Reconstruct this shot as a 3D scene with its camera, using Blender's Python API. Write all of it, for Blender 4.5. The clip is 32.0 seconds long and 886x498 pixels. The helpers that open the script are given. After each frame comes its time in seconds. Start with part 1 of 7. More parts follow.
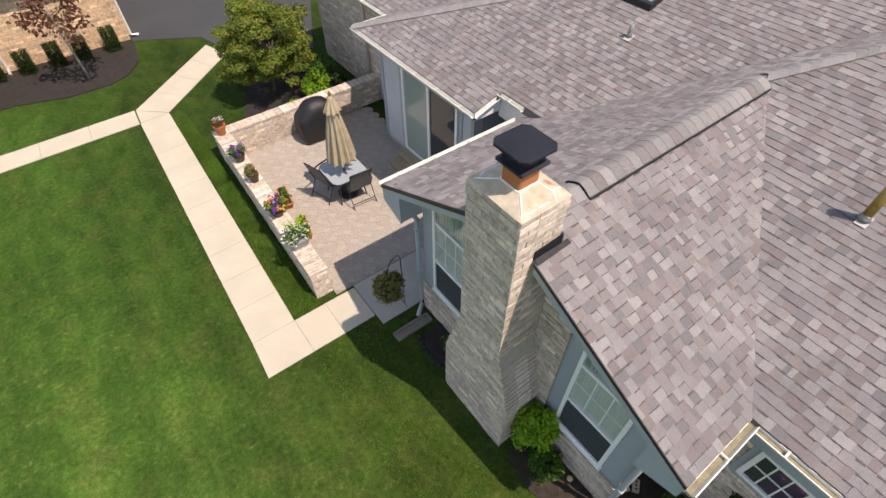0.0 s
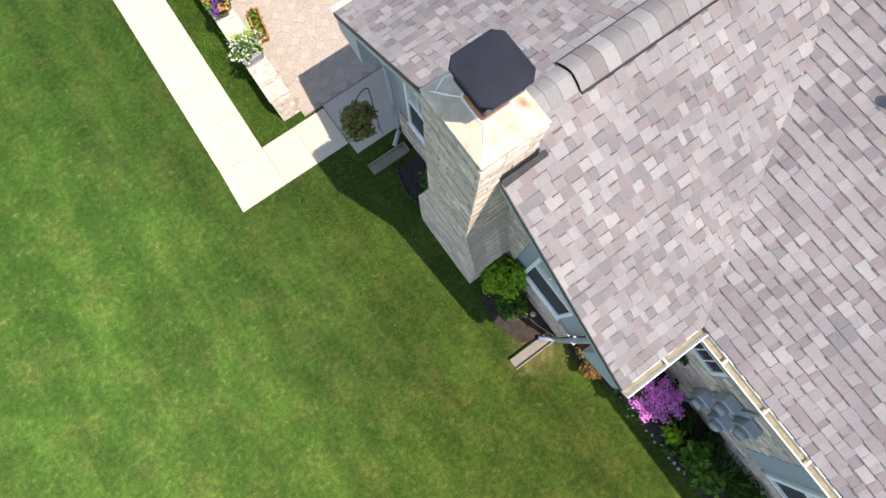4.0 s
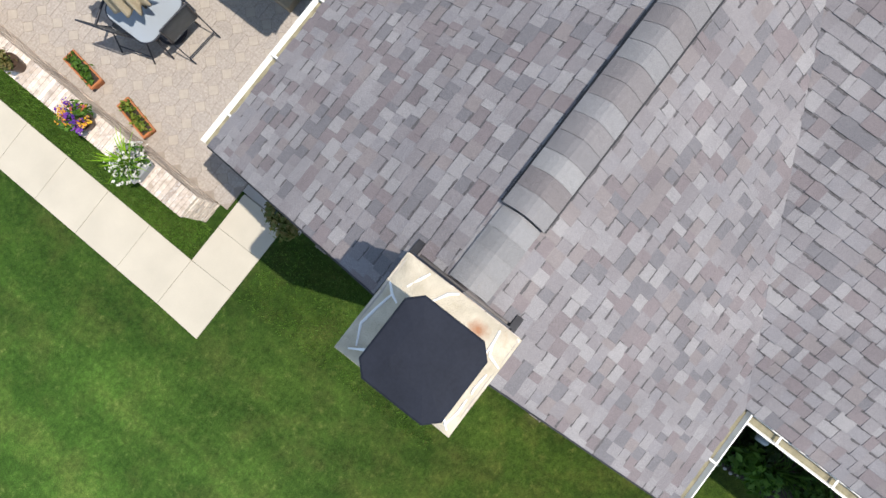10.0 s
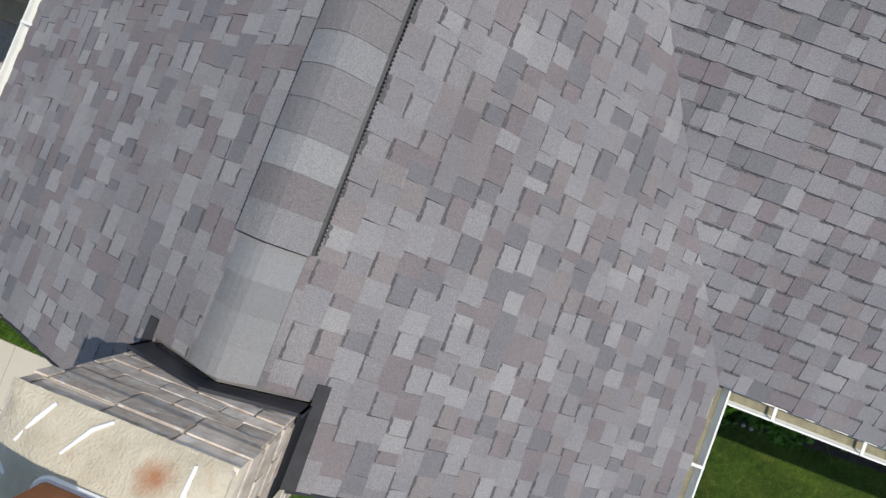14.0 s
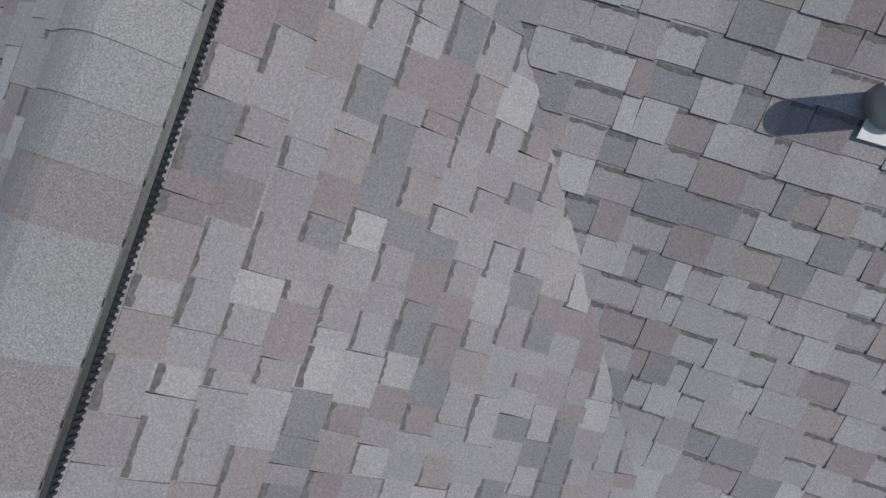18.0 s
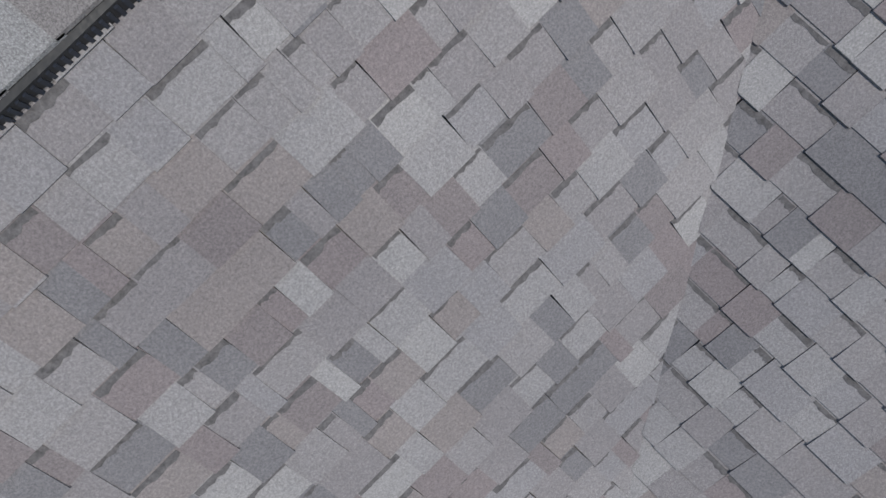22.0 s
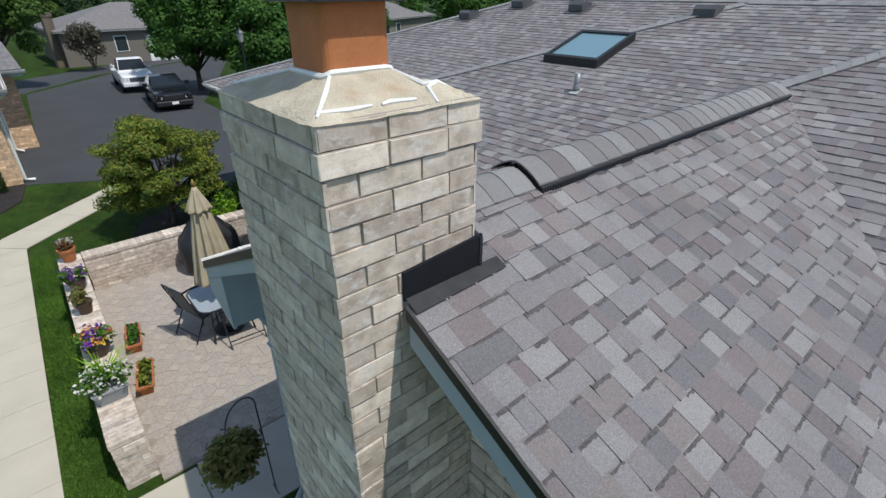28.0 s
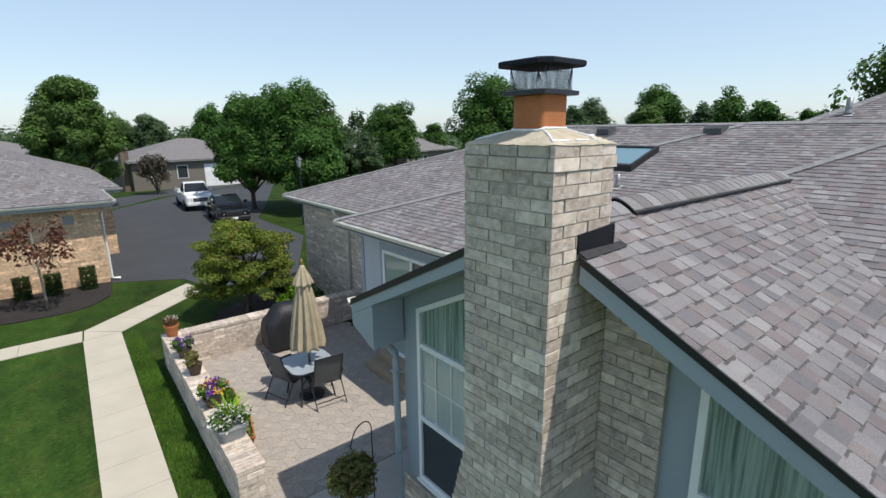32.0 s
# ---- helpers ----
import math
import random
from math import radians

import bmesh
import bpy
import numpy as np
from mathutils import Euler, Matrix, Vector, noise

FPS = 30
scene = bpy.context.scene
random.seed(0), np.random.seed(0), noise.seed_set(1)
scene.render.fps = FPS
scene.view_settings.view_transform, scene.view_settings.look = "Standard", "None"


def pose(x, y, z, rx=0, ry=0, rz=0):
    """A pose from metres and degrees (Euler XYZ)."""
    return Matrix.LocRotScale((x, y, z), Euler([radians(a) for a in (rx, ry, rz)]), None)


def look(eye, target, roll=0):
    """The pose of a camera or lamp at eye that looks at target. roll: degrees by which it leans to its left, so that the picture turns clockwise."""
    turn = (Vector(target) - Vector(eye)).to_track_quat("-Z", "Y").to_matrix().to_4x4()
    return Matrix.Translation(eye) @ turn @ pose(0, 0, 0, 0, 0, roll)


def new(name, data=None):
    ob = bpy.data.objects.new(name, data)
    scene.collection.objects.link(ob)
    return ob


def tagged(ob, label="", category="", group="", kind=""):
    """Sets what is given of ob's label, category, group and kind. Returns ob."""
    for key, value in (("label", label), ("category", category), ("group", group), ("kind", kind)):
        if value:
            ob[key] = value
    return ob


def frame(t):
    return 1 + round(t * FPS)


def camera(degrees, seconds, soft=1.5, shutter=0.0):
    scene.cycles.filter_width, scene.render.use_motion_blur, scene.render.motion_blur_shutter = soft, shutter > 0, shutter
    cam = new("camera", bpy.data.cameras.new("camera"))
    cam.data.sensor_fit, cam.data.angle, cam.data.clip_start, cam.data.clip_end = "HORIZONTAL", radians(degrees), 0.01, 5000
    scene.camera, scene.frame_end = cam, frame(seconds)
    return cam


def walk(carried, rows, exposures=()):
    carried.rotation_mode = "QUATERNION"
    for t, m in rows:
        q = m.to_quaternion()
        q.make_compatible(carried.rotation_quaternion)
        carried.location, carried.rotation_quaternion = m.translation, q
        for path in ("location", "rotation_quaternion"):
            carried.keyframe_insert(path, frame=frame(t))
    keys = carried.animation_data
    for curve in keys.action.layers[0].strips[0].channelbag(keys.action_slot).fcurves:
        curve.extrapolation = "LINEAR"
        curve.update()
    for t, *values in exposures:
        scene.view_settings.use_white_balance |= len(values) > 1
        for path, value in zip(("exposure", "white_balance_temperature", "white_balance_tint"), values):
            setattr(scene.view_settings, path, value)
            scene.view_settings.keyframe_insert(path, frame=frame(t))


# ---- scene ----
EXPOSURES = [(0.0, 0.13, 7650, 20), (1.0, 0.52, 7450, 19), (2.5, 0.70, 7250, 18), (6.0, 0.36, 6850, 13), (9.0, 0.17, 6650, 12), (11.0, 0.14, 6600, 11), (13.0, -0.2, 6550, 10), (16.0, -0.42, 6450, 9), (24.0, -0.42, 6450, 9), (25.0, -0.28, 6450, 9), (26.0, -0.34, 6450, 9), (29.0, -0.36, 6300, 9), (32.0, -0.17, 6600, 10)]
cam = camera(84.57, 32.0)
ROWS = [
    (0, -2.742, -2.374, 8.083, -36.94, -48.97, -0.01),
    (0.5, -2.772, -2.460, 8.091, -36.70, -56.07, -0.07),
    (1, -2.798, -2.516, 8.094, -36.90, -61.33, 0.23),
    (1.5, -2.733, -2.454, 8.107, -36.69, -66.11, 0.09),
    (2, -2.593, -2.207, 8.140, -36.92, -69.81, 0.46),
    (2.5, -2.353, -1.986, 8.179, -37.29, -72.81, 1.04),
    (4.5, -0.987, -0.927, 8.359, -36.20, -80.71, 0.45),
    (5, -0.696, -0.623, 8.317, -36.28, -82.15, 0.46),
    (5.5, -0.450, -0.289, 8.291, -36.39, -83.34, 0.24),
    (6, -0.240, -0.060, 8.244, -37.83, -84.37, 1.70),
    (6.5, -0.046, 0.094, 8.189, -36.88, -85.19, 0.72),
    (7, 0.046, 0.204, 8.172, -36.01, -85.76, -0.12),
    (7.5, 0.122, 0.243, 8.119, -36.25, -86.22, 0.14),
    (8, 0.183, 0.189, 8.061, -35.86, -86.47, -0.63),
    (8.5, 0.192, 0.071, 8.017, -35.83, -86.53, -4.29),
    (9, 0.213, -0.003, 7.903, -34.31, -86.60, -11.27),
    (9.5, 0.274, 0.068, 7.733, -39.03, -86.64, -11.24),
    (10, 0.329, 0.155, 7.626, -41.25, -86.75, -11.04),
    (10.5, 0.304, 0.164, 7.514, -43.16, -86.80, -11.89),
    (11, 0.369, 0.132, 7.348, -40.72, -86.94, -17.11),
    (11.5, 0.532, -0.004, 7.178, -37.63, -87.09, -22.88),
    (12, 0.681, -0.208, 7.047, -34.02, -87.05, -28.28),
    (12.5, 0.774, -0.353, 6.947, -35.45, -86.82, -27.32),
    (13, 0.846, -0.483, 6.828, -40.37, -86.77, -24.58),
    (13.5, 0.952, -0.664, 6.666, -38.74, -86.82, -28.56),
    (15.5, 1.810, -0.910, 5.990, -53.86, -87.45, -17.95),
    (16, 2.071, -0.986, 5.948, -26.36, -87.27, -45.66),
    (16.5, 2.261, -0.999, 5.847, -41.30, -86.60, -31.06),
    (17, 2.454, -1.014, 5.776, -34.74, -85.99, -38.14),
    (17.5, 2.586, -1.004, 5.681, -34.96, -86.21, -37.55),
    (18, 2.713, -1.001, 5.570, -32.86, -86.53, -39.47),
    (18.5, 2.795, -1.052, 5.464, -31.61, -86.83, -40.10),
    (19, 2.809, -1.123, 5.351, -29.60, -86.99, -41.63),
    (19.5, 2.800, -1.180, 5.265, -31.27, -87.02, -39.67),
    (20, 2.789, -1.144, 5.207, -28.64, -87.18, -42.12),
    (20.5, 2.727, -0.990, 5.190, -22.44, -87.08, -47.23),
    (21, 2.653, -0.889, 5.207, -31.13, -86.94, -33.98),
    (21.5, 2.510, -0.921, 5.245, -7.50, -86.44, -44.91),
    (22, 2.109, -1.063, 5.279, -18.16, -85.59, -26.91),
    (22.5, 1.723, -1.181, 5.257, -33.94, -85.99, -8.66),
    (23, 1.375, -1.250, 5.235, -39.35, -85.71, -2.05),
    (23.5, 1.057, -1.252, 5.212, -37.34, -85.81, -3.42),
    (24, 0.803, -1.361, 5.253, -2.64, -84.50, -37.69),
    (24.5, 0.465, -1.468, 5.218, -23.29, -80.57, -17.33),
    (25, 0.236, -1.453, 5.178, -38.69, -68.42, -2.12),
    (25.5, 0.100, -1.398, 5.212, -39.88, -58.41, -1.28),
    (26, -0.072, -1.366, 5.169, -41.95, -47.22, 0.00),
    (26.5, -0.158, -1.256, 5.216, -44.30, -44.79, 2.43),
    (28.5, -1.282, -1.748, 5.289, -39.52, -22.89, -0.89),
    (29, -1.542, -1.799, 5.313, -38.86, -20.53, -0.71),
    (29.5, -1.859, -1.890, 5.305, -38.98, -18.64, -0.60),
    (30, -2.108, -2.005, 5.272, -39.06, -16.99, -0.37),
    (30.5, -2.258, -2.126, 5.283, -39.07, -16.11, -0.62),
    (31, -2.412, -2.168, 5.322, -39.07, -15.21, -0.77),
    (31.5, -2.606, -2.202, 5.292, -39.16, -14.52, -0.67),
    (32, -2.684, -2.195, 5.029, -39.18, -13.76, -0.55),
]
walk(cam, [(t, pose(x, y, z, 90 + pitch, 0, yaw) @ pose(0, 0, 0, 0, 0, roll)) for t, x, y, z, yaw, pitch, roll in ROWS], EXPOSURES)

# ---- world, sun ----
SUN = Vector((0.56, -1.46, 2.98)).normalized()
world = bpy.data.worlds.new("world")
scene.world = world
world.use_nodes = True
wn = world.node_tree.nodes
sky = wn.new("ShaderNodeTexSky")
sky.sky_type = 'NISHITA'
sky.sun_disc = False
sky.sun_elevation = math.asin(SUN.z)
sky.sun_rotation = math.atan2(SUN.x, SUN.y)
sky.air_density, sky.dust_density, sky.ozone_density = 1.0, 0.6, 1.0
wn["Background"].inputs["Strength"].default_value = 0.09
# summer haze: pale towards the horizon, bluer overhead
wl = world.node_tree.links
up = wn.new("ShaderNodeSeparateXYZ")
wl.new(wn.new("ShaderNodeTexCoord").outputs["Generated"], up.inputs[0])
haze = wn.new("ShaderNodeValToRGB")
while len(haze.color_ramp.elements) < 4:
    haze.color_ramp.elements.new(0.5)
for e, (p, c) in zip(haze.color_ramp.elements, ((0.0, (0.475, 0.615, 0.775)), (0.25, (0.46, 0.60, 0.75)), (0.55, (0.33, 0.46, 0.61)), (1.0, (0.16, 0.23, 0.34)))):
    e.position, e.color = p, (*c, 1)
wl.new(up.outputs["Z"], haze.inputs[0])
both = wn.new("ShaderNodeMix")
both.data_type, both.blend_type = 'RGBA', 'ADD'
both.inputs[0].default_value = 1.0
boost = wn.new("ShaderNodeVectorMath")
boost.operation = 'SCALE'
boost.inputs["Scale"].default_value = 8.0
wl.new(haze.outputs[0], boost.inputs[0])
wl.new(sky.outputs[0], both.inputs[6])
wl.new(boost.outputs[0], both.inputs[7])
wl.new(both.outputs[2], wn["Background"].inputs[0])
lamp = bpy.data.lights.new("sun", 'SUN')
lamp.energy, lamp.angle, lamp.color = 4.6, radians(0.53), (1.0, 0.95, 0.87)
sun = new("sun", lamp)
sun.matrix_world = look(SUN * 60, (0, 0, 0))

# ---- materials ----


class Mat:
    """A node material with a Principled shader, built up step by step."""

    def __init__(self, name, rough=0.7, metal=0.0, spec=0.4):
        self.m = bpy.data.materials.new(name)
        self.m.use_nodes = True
        self.t = self.m.node_tree
        self.b = self.t.nodes["Principled BSDF"]
        self.b.inputs["Roughness"].default_value = rough
        self.b.inputs["Metallic"].default_value = metal
        self.b.inputs["Specular IOR Level"].default_value = spec
        self.coord = None

    def node(self, kind, **inputs):
        n = self.t.nodes.new(kind)
        for k, v in inputs.items():
            self.put(n, k.replace("_", " "), v)
        return n

    def put(self, n, key, v):
        if isinstance(v, bpy.types.NodeSocket):
            self.t.links.new(v, n.inputs[key])
        else:
            n.inputs[key].default_value = v

    def where(self, world=True):
        if world:
            return self.node("ShaderNodeNewGeometry").outputs["Position"]
        return self.node("ShaderNodeTexCoord").outputs["Object"]

    def scaled(self, vec, s):
        n = self.node("ShaderNodeVectorMath")
        n.operation = 'MULTIPLY'
        self.put(n, 0, vec)
        n.inputs[1].default_value = s
        return n.outputs[0]

    def noise(self, scale, detail=3.0, vec=None, rough=0.55):
        n = self.node("ShaderNodeTexNoise", Scale=scale, Detail=detail, Roughness=rough)
        self.t.links.new(vec if vec is not None else self.where(), n.inputs["Vector"])
        return n.outputs["Fac"]

    def ramp(self, fac, stops, step=False):
        n = self.node("ShaderNodeValToRGB")
        self.t.links.new(fac, n.inputs[0])
        cr = n.color_ramp
        cr.interpolation = 'CONSTANT' if step else 'LINEAR'
        while len(cr.elements) < len(stops):
            cr.elements.new(0.5)
        for e, (p, c) in zip(cr.elements, stops):
            e.position = p
            e.color = (*c, 1) if len(c) == 3 else c
        return n.outputs[0]

    def mix(self, fac, a, b, mode='MIX'):
        n = self.node("ShaderNodeMix")
        n.data_type, n.blend_type = 'RGBA', mode
        self.put(n, 0, fac)
        for i, v in ((6, a), (7, b)):
            self.put(n, i, v if isinstance(v, bpy.types.NodeSocket) else (*v, 1))
        return n.outputs[2]

    def maths(self, op, a, b=0.0):
        n = self.node("ShaderNodeMath")
        n.operation = op
        self.put(n, 0, a)
        self.put(n, 1, b)
        return n.outputs[0]

    def color(self, c):
        self.put(self.b, "Base Color", c if isinstance(c, bpy.types.NodeSocket) else (*c, 1))
        return self

    def bump(self, height, strength=0.4, dist=0.01):
        n = self.node("ShaderNodeBump", Strength=strength, Distance=dist)
        self.t.links.new(height, n.inputs["Height"])
        self.t.links.new(n.outputs[0], self.b.inputs["Normal"])
        return self

    def island(self):
        return self.node("ShaderNodeNewGeometry").outputs["Random Per Island"]

    def each(self):
        return self.node("ShaderNodeObjectInfo").outputs["Random"]


def varied(name, c, rough=0.7, amount=0.25, scale=6.0, fine=60.0, bump=0.3, metal=0.0, spec=0.4, dist=0.004):
    """A plain surface with stains at one scale and grain at another."""
    m = Mat(name, rough, metal, spec)
    lo, hi = tuple(v * (1 - amount) for v in c), tuple(min(1, v * (1 + amount)) for v in c)
    base = m.ramp(m.noise(scale, 4), [(0.3, lo), (0.7, hi)])
    grain = m.noise(fine, 2)
    m.color(m.mix(0.35, base, m.ramp(grain, [(0.3, lo), (0.7, hi)])))
    if bump:
        m.bump(grain, bump, dist)
    return m.m


def shingle_material(name, each=False):
    m = Mat(name, 0.92, 0, 0.25)
    tone = m.ramp(m.each() if each else m.island(), [
        (0.0, (0.214, 0.200, 0.206)), (0.15, (0.234, 0.221, 0.226)), (0.31, (0.198, 0.172, 0.176)), (0.43, (0.252, 0.242, 0.247)), (0.57, (0.170, 0.164, 0.173)), (0.68, (0.280, 0.270, 0.272)), (0.77, (0.220, 0.197, 0.195)), (0.85, (0.228, 0.219, 0.228)), (0.93, (0.186, 0.164, 0.168))], step=True)
    grit = m.noise(150.0, 5, rough=0.85)
    fleck = m.ramp(grit, [(0.34, (0.66, 0.66, 0.67)), (0.51, (0.99, 0.99, 0.99)), (0.66, (1.38, 1.38, 1.37))])
    broad = m.ramp(m.noise(1.3, 4), [(0.3, (0.86, 0.86, 0.87)), (0.7, (1.1, 1.09, 1.08))])
    m.color(m.mix(1.0, m.mix(1.0, tone, fleck, 'MULTIPLY'), broad, 'MULTIPLY'))
    m.bump(grit, 0.8, 0.004)
    return m.m


def brick_material(name, tint=(1, 1, 1), each=False):
    m = Mat(name, 0.88, 0, 0.25)
    stops = [(0.0, (0.412, 0.345, 0.294)), (0.2, (0.53, 0.443, 0.37)), (0.45, (0.618, 0.52, 0.434)), (0.58, (0.456, 0.379, 0.32)), (0.75, (0.824, 0.711, 0.605)), (0.88, (0.5, 0.422, 0.36)), (1.0, (0.647, 0.55, 0.462))]
    stops = [(p, tuple(a * b for a, b in zip(c, tint))) for p, c in stops]
    tone = m.ramp(m.each() if each else m.island(), stops)
    blot = m.ramp(m.noise(14.0, 5), [(0.34, (0.76, 0.74, 0.71)), (0.50, (1, 1, 1)), (0.70, (1.18, 1.18, 1.17))])
    grain = m.noise(120.0, 3)
    pale = m.ramp(m.noise(15.0, 6, m.scaled(m.where(), (1, 1, 2.2)), rough=0.75), [(0.52, (0, 0, 0)), (0.64, (1, 1, 1))])
    tone = m.mix(1.0, tone, blot, 'MULTIPLY')
    m.color(m.mix(m.maths('MULTIPLY', pale, 0.48), tone, tuple(0.78 * k for k in tint)))
    m.bump(m.maths('ADD', m.maths('MULTIPLY', grain, 0.3), m.noise(24.0, 4)), 0.65, 0.007)
    return m.m


SHINGLE = shingle_material("shingle")
SHINGLE_EACH = shingle_material("shingle_each", True)
UNDERLAY = varied("underlay", (0.17, 0.16, 0.16), 0.95, 0.2, 8, 200)
BRICK = brick_material("brick")
BRICK_EACH = brick_material("brick_each", each=True)
BRICK_WARM = brick_material("brick_warm", (1.22, 1.0, 0.76))
MORTAR = varied("mortar", (0.41, 0.368, 0.32), 0.95, 0.2, 10, 150)
BLUE = varied("blue_grey_paint", (0.335, 0.385, 0.43), 0.55, 0.06, 3, 40, 0.05)
WHITE = varied("white_paint", (0.86, 0.87, 0.87), 0.4, 0.05, 5, 60, 0.05)
SIDING = varied("pale_grey_stucco", (0.50, 0.53, 0.57), 0.85, 0.06, 3, 120, 0.3)
CONCRETE = varied("concrete", (0.49, 0.445, 0.36), 0.9, 0.10, 1.5, 90, 0.25)
BLACK = varied("black_metal", (0.020, 0.023, 0.032), 0.42, 0.15, 4, 90, 0.15, 0.0, 0.5)
EDGE = varied("dark_drip_edge", (0.02, 0.02, 0.022), 0.5, 0.2)
ASPHALT = varied("asphalt", (0.052, 0.055, 0.062), 0.9, 0.18, 0.5, 140, 0.4)
MULCH = varied("mulch", (0.035, 0.03, 0.028), 1.0, 0.5, 12, 70, 1.0, dist=0.03)
DIRT = varied("garden_soil", (0.05, 0.038, 0.03), 1.0, 0.5, 9, 60, 1.0, dist=0.03)
CLAY = varied("terracotta", (0.42, 0.155, 0.06), 0.75, 0.16, 9, 90, 0.2)
BARK = varied("bark", (0.10, 0.08, 0.065), 0.95, 0.4, 8, 40, 0.8, dist=0.02)


def lawn_material():
    m = Mat("lawn", 0.95, 0, 0.15)
    p = m.where()
    # faint mowing stripes, dry patches and blades
    wave = m.node("ShaderNodeTexWave", Scale=0.19, Distortion=3.2, Detail=3.0)
    rot = m.node("ShaderNodeMapping")
    rot.inputs["Rotation"].default_value = (0, 0, radians(4))
    m.t.links.new(p, rot.inputs["Vector"])
    m.t.links.new(rot.outputs[0], wave.inputs["Vector"])
    base = m.ramp(wave.outputs["Fac"], [(0.1, (0.044, 0.091, 0.0175)), (0.9, (0.054, 0.108, 0.021))])
    base = m.mix(1.0, base, m.ramp(m.noise(0.55, 4), [(0.3, (0.74, 0.77, 0.74)), (0.7, (1.22, 1.20, 1.14))]), 'MULTIPLY')
    dry = m.ramp(m.noise(1.5, 6, rough=0.65), [(0.47, (0, 0, 0)), (0.78, (1, 1, 1))])
    base = m.mix(m.maths('MULTIPLY', dry, 0.45), base, (0.140, 0.130, 0.048))
    straw = m.ramp(m.noise(5.5, 6, rough=0.75), [(0.56, (0, 0, 0)), (0.74, (1, 1, 1))])
    base = m.mix(m.maths('MULTIPLY', straw, 0.5), base, (0.155, 0.155, 0.062))
    # tone by position: lighter out in the open lawn, duller towards the house
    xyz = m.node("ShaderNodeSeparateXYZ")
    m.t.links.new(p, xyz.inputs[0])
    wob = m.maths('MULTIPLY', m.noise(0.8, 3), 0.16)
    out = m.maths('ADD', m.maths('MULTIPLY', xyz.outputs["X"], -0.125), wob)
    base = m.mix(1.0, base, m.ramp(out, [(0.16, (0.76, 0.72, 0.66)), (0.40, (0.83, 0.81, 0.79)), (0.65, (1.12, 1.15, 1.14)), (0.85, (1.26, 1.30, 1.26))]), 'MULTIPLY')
    # yellower to the south, darker to the north
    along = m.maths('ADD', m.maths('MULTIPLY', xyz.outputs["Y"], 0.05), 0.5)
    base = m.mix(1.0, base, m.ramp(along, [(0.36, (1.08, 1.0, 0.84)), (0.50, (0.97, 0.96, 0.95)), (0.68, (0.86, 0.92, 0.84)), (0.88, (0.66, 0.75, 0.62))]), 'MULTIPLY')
    # worn, straw-coloured turf round the splash block
    worn = m.node("ShaderNodeVectorMath")
    worn.operation = 'DISTANCE'
    m.t.links.new(p, worn.inputs[0])
    worn.inputs[1].default_value = (-0.1, -2.25, 0)
    edge = m.maths('ADD', worn.outputs["Value"], m.maths('MULTIPLY', m.noise(2.6, 5), 0.9))
    base = m.mix(m.maths('MULTIPLY', m.ramp(edge, [(0.62, (1, 1, 1)), (1.0, (0, 0, 0))]), 0.55), base, (0.20, 0.165, 0.075))
    # darker, thicker swathes
    lush = m.ramp(m.noise(1.9, 5, m.scaled(p, (1.5, 0.7, 1)), rough=0.6), [(0.40, (0.80, 0.85, 0.79)), (0.60, (1.18, 1.15, 1.12))])
    base = m.mix(1.0, base, lush, 'MULTIPLY')
    tuft = m.noise(11.0, 6, rough=0.8)
    base = m.mix(1.0, base, m.ramp(tuft, [(0.34, (0.58, 0.61, 0.55)), (0.66, (1.42, 1.38, 1.28))]), 'MULTIPLY')
    blade = m.noise(55.0, 4)
    base = m.mix(1.0, base, m.ramp(blade, [(0.25, (0.60, 0.64, 0.56)), (0.5, (1, 1, 1)), (0.75, (1.35, 1.32, 1.22))]), 'MULTIPLY')
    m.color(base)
    m.bump(blade, 0.9, 0.03)
    return m.m


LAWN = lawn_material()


def glass_material(name, tint, rough=0.05):
    """A window pane that mirrors the sky and hides the dim room behind it."""
    m = Mat(name, rough, 0, 0.6)
    m.color(tint)
    return m.m


GLASS = glass_material("window_glass", (0.035, 0.045, 0.05))
GLASS_GREEN = glass_material("curtained_glass", (0.30, 0.37, 0.34))
SCREEN = varied("insect_screen", (0.045, 0.055, 0.065), 0.8, 0.1, 3, 300, 0.1)

# ---- mesh helpers ----


def mesh(name, verts, faces):
    me = bpy.data.meshes.new(name)
    me.from_pydata([tuple(v) for v in verts], [], faces)
    me.update()
    return me


def part(name, data, material, parent=None, label="", smooth=False):
    """Links a bmesh or a mesh as one object, under a thing where one is given."""
    if isinstance(data, bmesh.types.BMesh):
        me = bpy.data.meshes.new(name)
        bmesh.ops.recalc_face_normals(data, faces=data.faces)
        data.to_mesh(me)
        data.free()
        data = me
    if not data.materials:
        data.materials.append(material)
    if smooth:
        for p in data.polygons:
            p.use_smooth = True
    ob = new(name, data)
    if parent is not None:
        ob.parent = parent
    if label:
        ob["label"] = label
    return ob


def thing(name, label, category, group="", at=(0, 0, 0), turn=0.0, kind=""):
    e = new(name)
    e.empty_display_size = 0.1
    e.matrix_basis = pose(*at, 0, 0, turn)
    return tagged(e, label, category, group, kind)


def add_box(bm, lo, hi, bevel=0.0):
    c = [(a + b) / 2 for a, b in zip(lo, hi)]
    s = [abs(b - a) for a, b in zip(lo, hi)]
    r = bmesh.ops.create_cube(bm, size=1.0, matrix=Matrix.Translation(c) @ Matrix.Diagonal((*s, 1)))
    if bevel:
        edges = list({e for v in r["verts"] for e in v.link_edges})
        bmesh.ops.bevel(bm, geom=edges, offset=bevel, segments=1, affect='EDGES', profile=0.5)
    return bm


